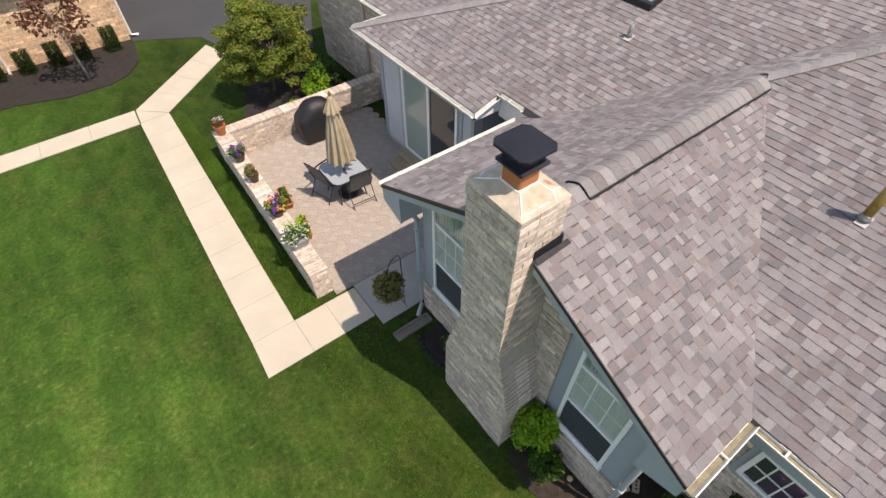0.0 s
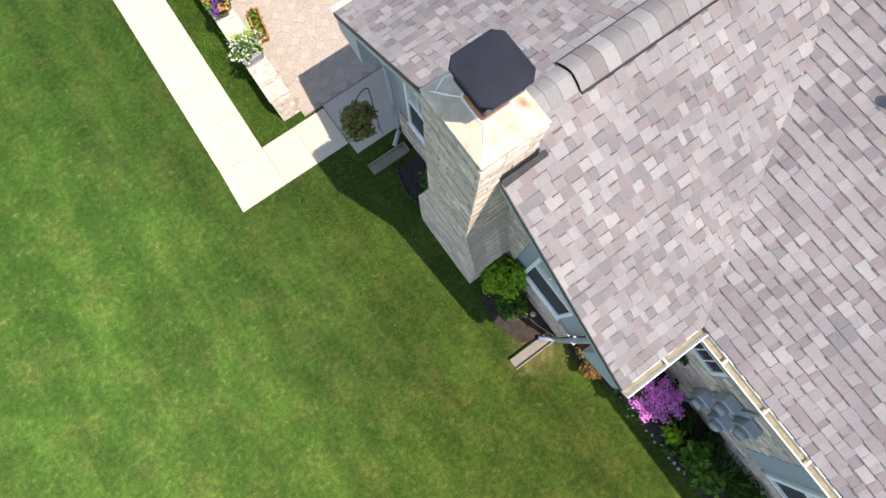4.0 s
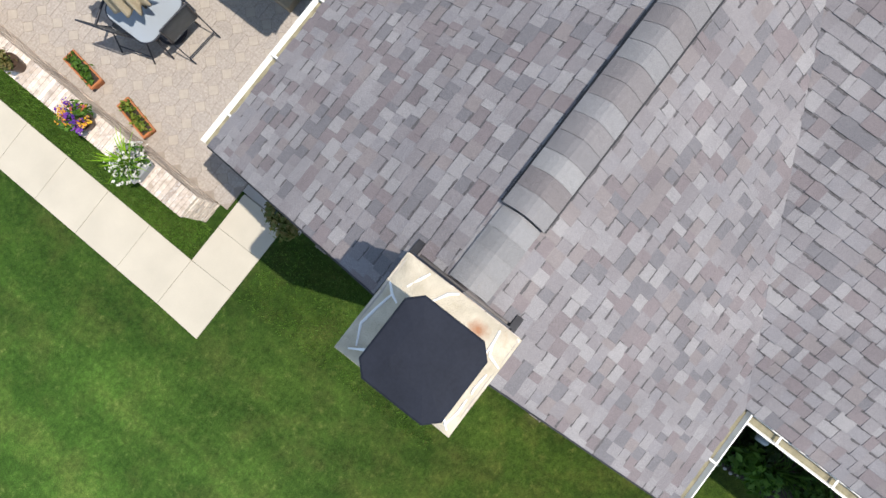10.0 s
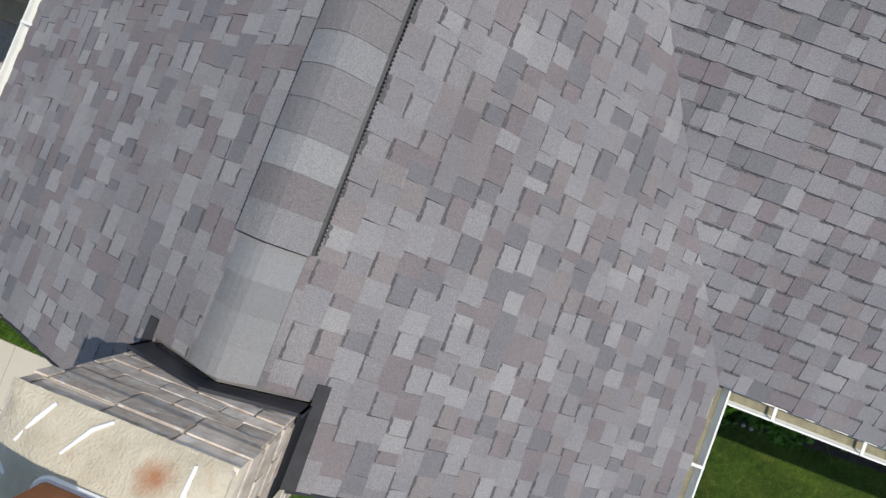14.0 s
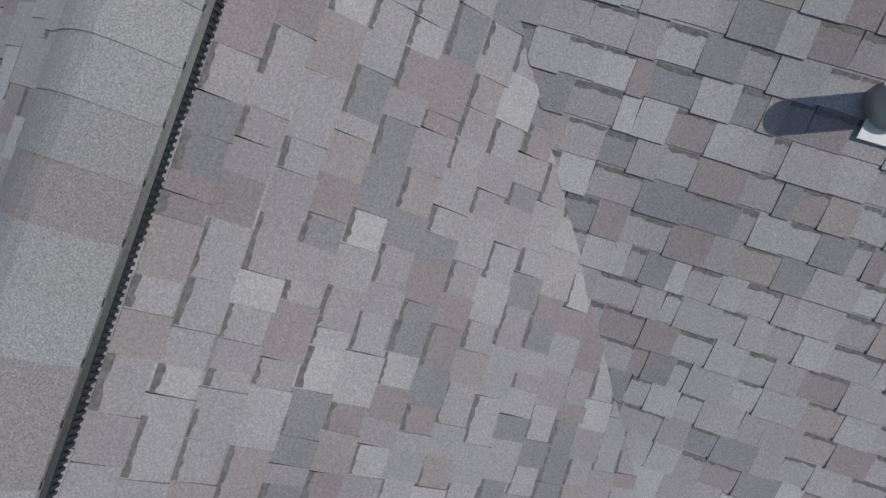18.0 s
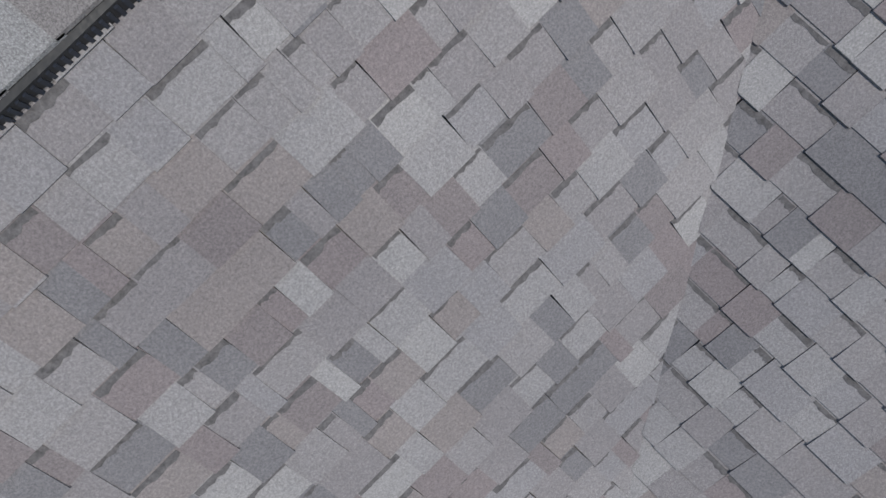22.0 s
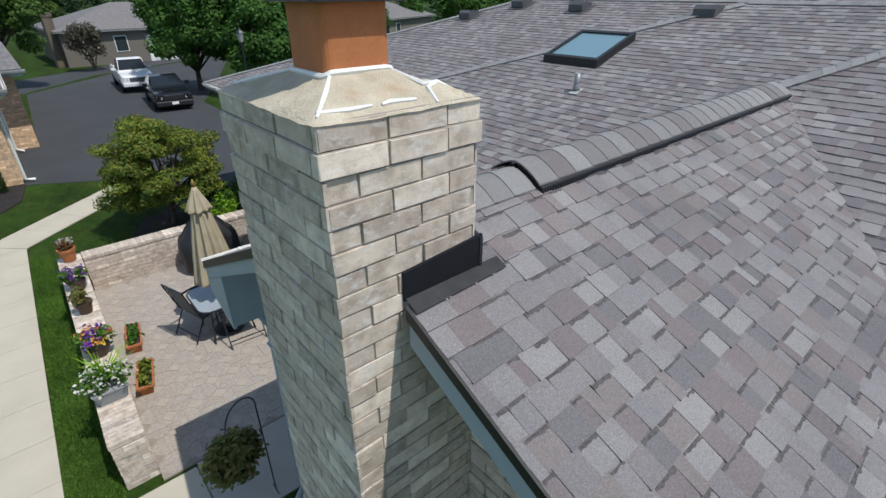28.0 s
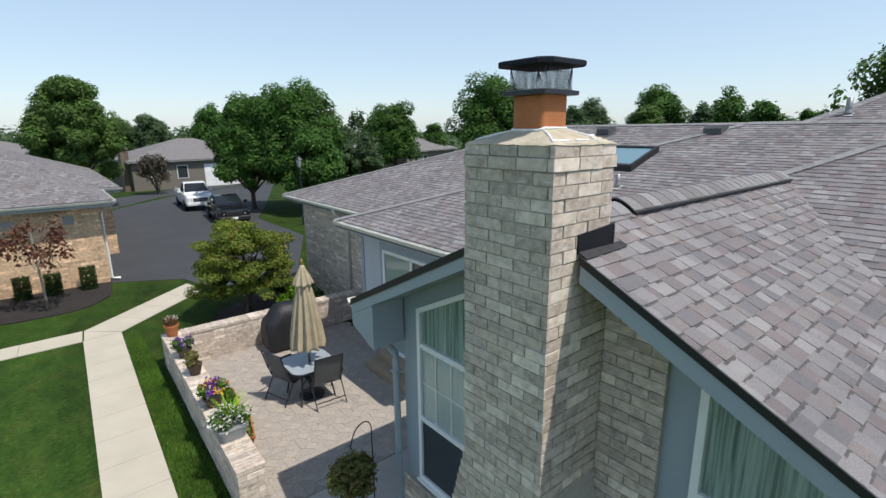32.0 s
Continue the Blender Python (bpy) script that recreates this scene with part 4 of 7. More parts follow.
deck([on_wing(FRONT + 0.035, -EAVE_Y), on_wing(xs(EAVE_Y), -EAVE_Y), on_wing(xs(chim), -chim), on_wing(FRONT + 0.035, -chim)])
deck([on_wing(FRONT + 0.035, EAVE_Y), on_wing(FRONT + 0.035, chim), on_wing(xn(chim), chim), on_wing(BACK, yb), on_wing(BACK, EAVE_Y)])
deck([on_wing(HX, -chim), on_wing(xs(chim), -chim), on_wing(xs(0), 0), on_wing(HX, 0)])
deck([on_wing(HX, chim), on_wing(HX, 0), on_wing(xn(0), 0), on_wing(xn(chim), chim)])
za = lambda x: A_Z + (x - A_X) * STEEP_A
zp = lambda x: BAY_Z + (x - BAY_X) / 3
zb = lambda x: B_Z + (x - B_X) / 3
deck([(A_X, yv, A_Z), (A_X, -14, A_Z), (xa_top, -14, TOP_A), (xa_top, ytop, TOP_A), (xs(0), 0, RIDGE)])
deck([(xs(0), 0, RIDGE), (xa_top, ytop, TOP_A), (xn(ytop), ytop, TOP_A), (xn(0), 0, RIDGE)])
deck([(BAY_X, 3.33, BAY_Z), (BACK, 3.33, zp(BACK)), (BACK, yb, zp(BACK)), (BAY_X + run, yp, TOP_P), (BAY_X + run, BAY_Y - run, TOP_P), (BAY_X, BAY_Y, BAY_Z)])
deck([(BAY_X + run, yp, TOP_P), (BAY_X + LQ / SG, ytop, TOP_A), (BAY_X + LQ / SG, -0.15, TOP_A), (BAY_X + run, 0.75, TOP_P)])
part("back_roof", prism([(BAY_X + LQ / SG, ytop, TOP_A - 0.01), (BAY_X + LQ / SG + 7, ytop, 3.2), (BAY_X + LQ / SG + 7, 2.5, 3.2), (BAY_X + run, 0.75, TOP_P - 0.01), (BAY_X + LQ / SG, -0.15, TOP_A - 0.01)], (0, 0, -0.06)), SHINGLE, house)
deck([(BAY_X, BAY_Y, BAY_Z), (BAY_X + run, BAY_Y - run, TOP_P), (BAY_X + NB + run, BAY_Y - run, TOP_P), (BAY_X + NB, BAY_Y, BAY_Z)])
deck([(B_X, BAY_Y, B_Z), (B_X + runb, BAY_Y - runb, TOP_P), (B_X + runb, B_Y - runb, TOP_P), (B_X, B_Y, B_Z)])

# rake fascia with its dark drip edge, soffits
for s in (-1, 1):
    for a, b in ((chim + 0.01, EAVE_Y),):
        for x0, x1, top, low, mat, name in ((FRONT, FRONT + 0.03, 0.012, 0.175, BLUE, "fascia"), (FRONT - 0.014, FRONT - 0.001, -0.009, 0.046 if s < 0 else 0.062, EDGE, "drip_edge")):
            o = [(x0, s * a, RIDGE - SLOPE * a - top), (x0, s * b, RIDGE - SLOPE * b - top), (x0, s * b, RIDGE - SLOPE * b - low), (x0, s * a, RIDGE - SLOPE * a - low)]
            part(name, prism(o, (x1 - x0, 0, 0)), mat, house)
        o = [(FRONT + 0.03, s * HY, rake_z(HY, 0.176)), (FRONT + 0.03, s * EAVE_Y, rake_z(EAVE_Y, 0.176)), (WALL_X + 0.03, s * EAVE_Y, rake_z(EAVE_Y, 0.176)), (WALL_X + 0.03, s * HY, rake_z(HY, 0.176))]
        part("soffit", prism(o, (0, 0, 0.012)), BLUE, house)
    # boxed return at the foot of the rake
    part("cornice_return", prism([(FRONT + 0.031, s * 2.24, 2.62), (FRONT + 0.031, s * (EAVE_Y - 0.004), 2.80), (FRONT + 0.031, s * (EAVE_Y - 0.004), rake_z(EAVE_Y, 0.15)), (FRONT + 0.031, s * 2.24, rake_z(2.24, 0.15))], (WALL_X - FRONT - 0.03, 0, 0)), BLUE, house)
    part("return_face", prism([(FRONT + 0.001, s * 2.24, 2.60), (FRONT + 0.001, s * EAVE_Y, 2.79), (FRONT + 0.001, s * EAVE_Y, rake_z(EAVE_Y, 0.18)), (FRONT + 0.001, s * 2.24, rake_z(2.24, 0.18))], (0.028, 0, 0)), BLUE, house)
    part("eave_board", box((FRONT + 0.03, s * EAVE_Y - (0.02 if s > 0 else 0), 2.80), (A_X if s < 0 else B_X, s * EAVE_Y + (0.0 if s > 0 else 0.02), ZE - 0.03)), WHITE if s > 0 else BLUE, house)
    part("eave_soffit", box((FRONT + 0.03, min(s * WALL_Y, s * EAVE_Y), 2.78), (A_X if s < 0 else 3.2, max(s * WALL_Y, s * EAVE_Y), 2.795)), BLUE, house)
part("eave_soffit", box((A_X, -14, 2.78), (SX + 0.02, -WALL_Y, 2.795)), BLUE, house)
part("eave_board", box((A_X + 0.001, -14, 2.79), (A_X + 0.02, -EAVE_Y, A_Z - 0.03)), BLUE, house)
part("eave_soffit", boxes(((BAY_X, 3.352, 2.92), (2.74, BAY_Y - 0.03, 2.935)), ((B_X, BAY_Y - 0.03, 2.92), (NX + 0.02, B_Y - 0.05, 2.935)), ((2.74, 7.3, 2.92), (NX, BAY_Y - 0.03, 2.935))), BLUE, house)
part("eave_board", boxes(((BAY_X + 0.001, 3.352, 2.92), (BAY_X + 0.02, BAY_Y - 0.03, BAY_Z - 0.03)), ((B_X + 0.001, BAY_Y, 2.92), (B_X + 0.02, B_Y - 0.05, B_Z - 0.03)), ((BAY_X + 0.02, BAY_Y - 0.05, 2.92), (B_X, BAY_Y - 0.03, BAY_Z - 0.03))), BLUE, house)
GUTTER = varied("gutter_white", (0.74, 0.73, 0.68), 0.45, 0.08, 6, 40, 0.1)
GRIT = varied("gutter_grit", (0.24, 0.215, 0.14), 0.95, 0.35, 14, 90, 0.6)


def gutter(a, b, out, grit=0.0):
    """An open K-shaped gutter from a to b, which hangs on the side 'out' of an eave board."""
    a, b, out = Vector(a), Vector(b), Vector(out)
    prof = [(0.0, 0.0), (0.0, -0.085), (0.06, -0.085), (0.095, -0.03), (0.105, 0.0), (0.092, 0.0), (0.086, -0.022), (0.055, -0.073), (0.008, -0.073), (0.008, 0.0)]
    up = Vector((0, 0, 1))
    g = part("gutter", prism([a + out * p + up * q for p, q in prof], b - a), GUTTER, house, "white metal gutter")
    if grit:
        part("roof_grit", prism([a + out * p + up * q for p, q in ((0.010, -0.073), (0.055, -0.0725), (0.078, -0.045), (0.010, -0.045 + 0.0))], b - a), GRIT, g)
    n = max(1, int((b - a).length / 0.62))
    for i in range(n):
        c = a.lerp(b, (i + 0.5) / n)
        d = (b - a).normalized()
        part("hanger", prism([c + out * 0.0 - d * 0.011 + up * 0.001, c + out * 0.104 - d * 0.011 + up * 0.001, c + out * 0.104 + d * 0.011 + up * 0.001, c + out * 0.0 + d * 0.011 + up * 0.001], up * 0.004), GUTTER, g)
    return g


gz = ZE - 0.015
gutter((FRONT + 0.0, EAVE_Y, gz), (BACK - 0.12, EAVE_Y, gz), (0, 1, 0), 1)
gutter((FRONT + 0.0, -EAVE_Y, gz), (A_X - 0.0, -EAVE_Y, gz), (0, -1, 0), 1)
gutter((A_X, -14, A_Z - 0.015), (A_X, -EAVE_Y - 0.105, A_Z - 0.015), (-1, 0, 0), 1)
gutter((BAY_X, 3.33, BAY_Z - 0.015), (BAY_X, BAY_Y, BAY_Z - 0.015), (-1, 0, 0))
gutter((BAY_X, BAY_Y - 0.02, BAY_Z - 0.015), (B_X, BAY_Y - 0.02, BAY_Z - 0.015), (0, 1, 0))
gutter((B_X, BAY_Y + 0.09, B_Z - 0.015), (B_X, B_Y, B_Z - 0.015), (-1, 0, 0))
gutter((BAY_X + 0.01, 3.33, BAY_Z - 0.016), (BACK - 0.11, 3.33, BAY_Z + 0.15), (0, -1, 0))
gutter((BACK, EAVE_Y + 0.02, zp(BACK) - 0.02), (BACK, 3.33, zp(BACK) - 0.02), (-1, 0, 0))
part("eave_board", box((BACK + 0.002, yb + 0.01, 2.80), (BACK + 0.022, 3.35, zp(BACK) - 0.03)), WHITE, house)
part("eave_board", prism([(BAY_X + 0.02, 3.331, 2.92), (BACK, 3.331, 2.92), (BACK, 3.331, zp(BACK) - 0.03), (BAY_X + 0.02, 3.331, BAY_Z - 0.03)], (0, 0.02, 0)), WHITE, house)

# shingled ridge vent and hip caps
CAPS = Mat("cap_shingle", 0.9, 0, 0.25)
cg = CAPS.noise(330.0, 4, rough=0.75)
CAPS.color(CAPS.mix(1.0, CAPS.ramp(CAPS.island(), [(0, (0.20, 0.198, 0.20)), (0.5, (0.265, 0.262, 0.265)), (1, (0.23, 0.225, 0.228))]), CAPS.ramp(cg, [(0.3, (0.5, 0.5, 0.5)), (0.5, (1, 1, 1)), (0.7, (1.5, 1.5, 1.48))]), 'MULTIPLY'))
CAPS.bump(cg, 0.7, 0.004)
CAPS = CAPS.m
CAP_EACH = Mat("vent_cap_shingle", 0.9, 0, 0.25)
cg = CAP_EACH.noise(240.0, 4, rough=0.8)
CAP_EACH.color(CAP_EACH.mix(1.0, CAP_EACH.ramp(CAP_EACH.each(), [(0, (0.245, 0.242, 0.246)), (0.3, (0.205, 0.196, 0.20)), (0.5, (0.285, 0.28, 0.28)), (0.7, (0.19, 0.172, 0.172)), (1, (0.255, 0.25, 0.255))]), CAP_EACH.ramp(cg, [(0.32, (0.45, 0.45, 0.45)), (0.52, (1, 1, 1)), (0.7, (1.6, 1.6, 1.58))]), 'MULTIPLY'))
CAP_EACH.bump(cg, 0.8, 0.004)
CAP_EACH = CAP_EACH.m


def cap_run(a, b, left, right, step, width, lift):
    """Lapped cap shingles bent over a ridge from a to b."""
    a, b = Vector(a), Vector(b)
    d = (b - a).normalized()
    n = int((b - a).length / step)
    l, r = Vector(left).normalized(), Vector(right).normalized()
    verts, faces = [], []
    prof = [j / 4 for j in range(-4, 5)]
    for i in range(n):
        for t, h in ((i * step, 0.008), ((i + 1) * step + 0.02, 0.003)):
            p = a + d * t + Vector((0, 0, lift + h))
            pts = [p + Vector((q.x * abs(f), q.y * abs(f), q.z * abs(f) ** 1.6)) * width for f in prof for q in (l if f < 0 else r,)]
            verts += pts + [q - Vector((0, 0, 0.01)) for q in pts]
        o = i * 36
        for k in range(8):
            faces.append((o + k, o + k + 1, o + 18 + k + 1, o + 18 + k))
            faces.append((o + k, o + 9 + k, o + 10 + k, o + 1 + k))
        faces += [(o, o + 18, o + 27, o + 9), (o + 8, o + 17, o + 35, o + 26)]
    return verts, faces


vent = thing("ridge_vent", "raised ridge vent under lapped cap shingles", "roof vent")
ld, rd = (0, 1, -SLOPE), (0, -1, -SLOPE)
vx0, vx1 = 0.955, xs(0) - 0.14
for s, d in ((1, ld), (-1, rd)):
    dv = Vector(d).normalized()
    o = [Vector((vx0, 0, RIDGE + 0.004)) + dv * 0.02, Vector((vx0, 0, RIDGE + 0.004)) + dv * 0.207, Vector((vx0, 0, RIDGE + 0.036)) + dv * 0.207, Vector((vx0, 0, RIDGE + 0.040)) + dv * 0.0]
    part("baffle", prism(o, (vx1 - vx0, 0, 0)), EDGE, vent, "black plastic vent edge")
    teeth = bmesh.new()
    k = 0
    while vx0 + k * 0.021 < vx1 - 0.02:
        c = Vector((vx0 + 0.008 + k * 0.021, 0, RIDGE + 0.018)) + dv * 0.209
        add_box(teeth, c - Vector((0.005, 0.004, 0.013)), c + Vector((0.005, 0.004, 0.013)))
        k += 1
    part("louvre", teeth, BLACK, vent, "fine black louvre")
vs, fs = cap_run((vx0 - 0.01, 0, RIDGE), (vx1, 0, RIDGE), ld, rd, 0.157, 0.194, 0.044)
for i in range(len(vs) // 36):
    part("cap_shingle", mesh("cap_shingle", vs[i * 36:i * 36 + 36], fs[:18]), CAP_EACH, vent)
caps = thing("ridge_caps", "flat cap shingles along the ridges and hips", "roof ridge", kind="structure")
vs, fs = cap_run((HX + 0.03, 0, RIDGE), (vx0 + 0.05, 0, RIDGE), ld, rd, 0.143, 0.175, 0.016)
part("cap_shingles", mesh("caps", vs, fs), CAPS, caps)
for a, b, l, r in (((xs(0), 0, RIDGE), (xa_top, ytop, TOP_A), (0.4, 1, -SLOPE * 0.9), (-1, -0.4, -GENTLE * 0.9)), ((BAY_X, BAY_Y, BAY_Z), (BAY_X + run, BAY_Y - run, TOP_P), (0.7, 1, -0.3), (-1, -0.7, -0.3)), ((B_X, B_Y, B_Z), (B_X + runb, B_Y - runb, TOP_P), (0.7, 1, -0.3), (-1, -0.7, -0.3)),
                   ((BAY_X + run, yp, TOP_P), (BAY_X + run, BAY_Y - run, TOP_P), (-1, 0, -GENTLE), (1, 0, -GENTLE)), ((B_X + runb, BAY_Y - runb, TOP_P), (B_X + runb, B_Y - runb, TOP_P), (-1, 0, -GENTLE), (1, 0, -GENTLE)), ((xa_top, ytop, TOP_A), (xa_top, -14, TOP_A), (-1, 0, -GENTLE), (1, 0, -GENTLE)), ((BAY_X + run, 0.75, TOP_P), (BAY_X + LQ / SG, -0.15, TOP_A), (-0.5, -1, -0.2), (0.7, 1, -0.3)), ((BAY_X + LQ / SG, -0.15, TOP_A), (BAY_X + LQ / SG, ytop, TOP_A), (-1, 0, -GENTLE), (1, 0, -GENTLE))):
    vs, fs = cap_run(a, b, l, r, 0.143, 0.15, 0.017)
    part("cap_shingles", mesh("caps", vs, fs), CAPS, caps)

# things on the roofs
BRASS = varied("weathered_brass_pipe", (0.30, 0.21, 0.06), 0.45, 0.3, 9, 60, 0.2, 0.6)
LEAD = varied("grey_metal", (0.27, 0.275, 0.28), 0.45, 0.15, 8, 70, 0.15, 0.5)


FLANGE = varied("dull_pale_metal", (0.46, 0.46, 0.45), 0.6, 0.15, 8, 70, 0.1, 0.1)


def vent_pipe(x, y, z, h, r, mat, label):
    t = thing("vent_pipe", label, "vent pipe", "vent pipes", (x, y, z))
    part("pipe", lathe([(r, -0.05), (r, h), (r * 0.86, h), (r * 0.86, 0.02)], 20), mat, t, smooth=True)
    part("collar", lathe([(r * 1.5, 0.02), (r * 1.2, 0.045), (r * 1.1, 0.08), (r * 1.02, 0.09)], 20), LEAD, t, smooth=True)
    part("flashing", prism([(-0.11, -0.08, 0.018 - 0.11 * GENTLE), (-0.11, 0.05, 0.018 - 0.11 * GENTLE), (0.06, 0.05, 0.018 + 0.06 * GENTLE), (0.06, -0.08, 0.018 + 0.06 * GENTLE)], (0, 0, 0.004)), FLANGE, t)
    return t


vent_pipe(3.62, -2.13, za(3.62), 0.55, 0.055, BRASS, "brass-coloured vent pipe with pale flashing on the roof")
px = 5.02
vent_pipe(px, 2.45, zp(px), 0.24, 0.04, LEAD, "short grey vent pipe on the roof")


VENT_GREY = varied("dark_grey_vent_metal", (0.10, 0.10, 0.105), 0.5, 0.2, 8, 70, 0.1, 0.2)


def box_vent(x, y, z):
    t = thing("roof_vent", "low grey metal box vent near the ridge", "roof vent", "box vents", (x, y, z))
    part("hood", prism([(-0.16, -0.17, -0.02), (0.16, -0.17, 0.06), (0.16, -0.17, 0.15), (-0.10, -0.17, 0.16), (-0.17, -0.17, 0.10)], (0, 0.34, 0)), VENT_GREY, t)
    part("flange", prism([(-0.25, -0.24, 0.016 - 0.25 / 3), (0.25, -0.24, 0.016 + 0.25 / 3), (0.25, 0.24, 0.016 + 0.25 / 3), (-0.25, 0.24, 0.016 - 0.25 / 3)], (0, 0, 0.004)), VENT_GREY, t)


for x, y in ((8.0, 7.75), (8.74, 6.75), (8.63, 5.06)):
    box_vent(x, y, zb(x))
box_vent(7.75, 2.05, zp(7.75) - 0.03)
box_vent(9.6, -0.4, zp(9.6))
vent_pipe(8.6, 0.2, zp(8.6), 0.3, 0.05, LEAD, "short grey vent pipe near the main ridge")
sk = thing("skylight", "blue-reflecting skylight in a dark frame", "skylight")
SKYGLASS = glass_material("skylight_glass", (0.16, 0.27, 0.32), 0.03)
s0, s1, w0, w1 = 5.68, 6.65, 2.60, 3.58
for lo, hi in (((s0, w0), (s1, w0 + 0.06)), ((s0, w1 - 0.06), (s1, w1)), ((s0, w0 + 0.06), (s0 + 0.07, w1 - 0.06)), ((s1 - 0.07, w0 + 0.06), (s1, w1 - 0.06))):
    o = [(lo[0], lo[1], zp(lo[0]) - 0.03), (hi[0], lo[1], zp(hi[0]) - 0.03), (hi[0], hi[1], zp(hi[0]) - 0.03), (lo[0], hi[1], zp(lo[0]) - 0.03)]
    part("frame", prism(o, (0, 0, 0.15)), EDGE, sk)
part("pane", prism([(s0 + 0.06, w0 + 0.05, zp(s0 + 0.06) + 0.08), (s1 - 0.06, w0 + 0.05, zp(s1 - 0.06) + 0.08), (s1 - 0.06, w1 - 0.05, zp(s1 - 0.06) + 0.08), (s0 + 0.06, w1 - 0.05, zp(s0 + 0.06) + 0.08)], (0, 0, 0.012)), SKYGLASS, sk)

# ---- plants: leaves, crowns, trees ----


def leaf_material(name, tones, rough=0.6, spec=0.3):
    """Leaves of several greens, each leaf its own tone, with lighter and darker patches."""
    m = Mat(name, rough, 0, spec)
    k = len(tones)
    base = m.ramp(m.island(), [(i / max(1, k - 1), c) for i, c in enumerate(tones)])
    patch = m.ramp(m.noise(1.1, 3), [(0.3, (0.60, 0.63, 0.6)), (0.7, (1.35, 1.32, 1.2))])
    tone = m.mix(1.0, base, patch, 'MULTIPLY')
    m.color(tone)
    # light that comes through the blade
    thin = m.node("ShaderNodeBsdfTranslucent", Color=tone)
    both = m.node("ShaderNodeMixShader", Fac=0.35)
    m.t.links.new(m.b.outputs[0], both.inputs[1])
    m.t.links.new(thin.outputs[0], both.inputs[2])
    m.t.links.new(both.outputs[0], m.t.nodes["Material Output"].inputs[0])
    return m.m


LEAF_DARK = leaf_material("maple_leaves", [(0.040, 0.093, 0.018), (0.063, 0.152, 0.026), (0.090, 0.206, 0.036), (0.050, 0.118, 0.022)])
LEAF_MID = leaf_material("tree_leaves", [(0.063, 0.120, 0.028), (0.091, 0.176, 0.039), (0.120, 0.210, 0.049), (0.070, 0.140, 0.030)])
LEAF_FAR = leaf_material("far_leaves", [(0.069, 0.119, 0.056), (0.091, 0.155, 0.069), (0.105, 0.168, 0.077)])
LEAF_LIME = leaf_material("yellow_green_leaves", [(0.066, 0.125, 0.018), (0.12, 0.20, 0.027), (0.24, 0.27, 0.042), (0.08, 0.15, 0.02), (0.37, 0.29, 0.07)])
LEAF_BRIGHT = leaf_material("bright_green_leaves", [(0.135, 0.297, 0.016), (0.216, 0.419, 0.02), (0.297, 0.499, 0.027), (0.162, 0.338, 0.02)])
LEAF_RED = leaf_material("red_brown_leaves", [(0.09, 0.028, 0.025), (0.14, 0.050, 0.035), (0.19, 0.09, 0.06), (0.11, 0.06, 0.035)])
LEAF_PURPLE = leaf_material("dark_purple_leaves", [(0.020, 0.007, 0.010), (0.035, 0.012, 0.016), (0.05, 0.02, 0.02)])
LEAF_BOX = leaf_material("hedge_leaves", [(0.014, 0.034, 0.008), (0.024, 0.054, 0.010), (0.042, 0.08, 0.015)])
LEAF_BED = leaf_material("bed_leaves", [(0.03, 0.08, 0.012), (0.06, 0.15, 0.02), (0.11, 0.22, 0.03), (0.04, 0.10, 0.015)])
LEAF_RUST = leaf_material("rust_brown_leaves", [(0.17, 0.075, 0.03), (0.26, 0.13, 0.05), (0.13, 0.085, 0.035), (0.08, 0.10, 0.03)])
LEAF_BASKET = leaf_material("basket_leaves", [(0.10, 0.13, 0.035), (0.17, 0.19, 0.055), (0.24, 0.18, 0.07), (0.13, 0.16, 0.045)])
PETAL_PINK = leaf_material("pink_violet_petals", [(0.63, 0.15, 0.624), (0.825, 0.27, 0.792), (0.9, 0.39, 0.864), (0.54, 0.12, 0.552)])
PETAL_VIOLET = leaf_material("violet_petals", [(0.09, 0.03, 0.26), (0.16, 0.05, 0.38), (0.25, 0.07, 0.40)])
PETAL_WARM = leaf_material("yellow_and_red_petals", [(0.75, 0.50, 0.04), (0.60, 0.32, 0.03), (0.45, 0.06, 0.12), (0.80, 0.60, 0.12)])
PETAL_WHITE = leaf_material("white_petals", [(0.72, 0.70, 0.72), (0.80, 0.79, 0.80), (0.62, 0.58, 0.66)])
TWIG = varied("pale_bark", (0.30, 0.27, 0.23), 0.9, 0.25, 9, 60, 0.4)


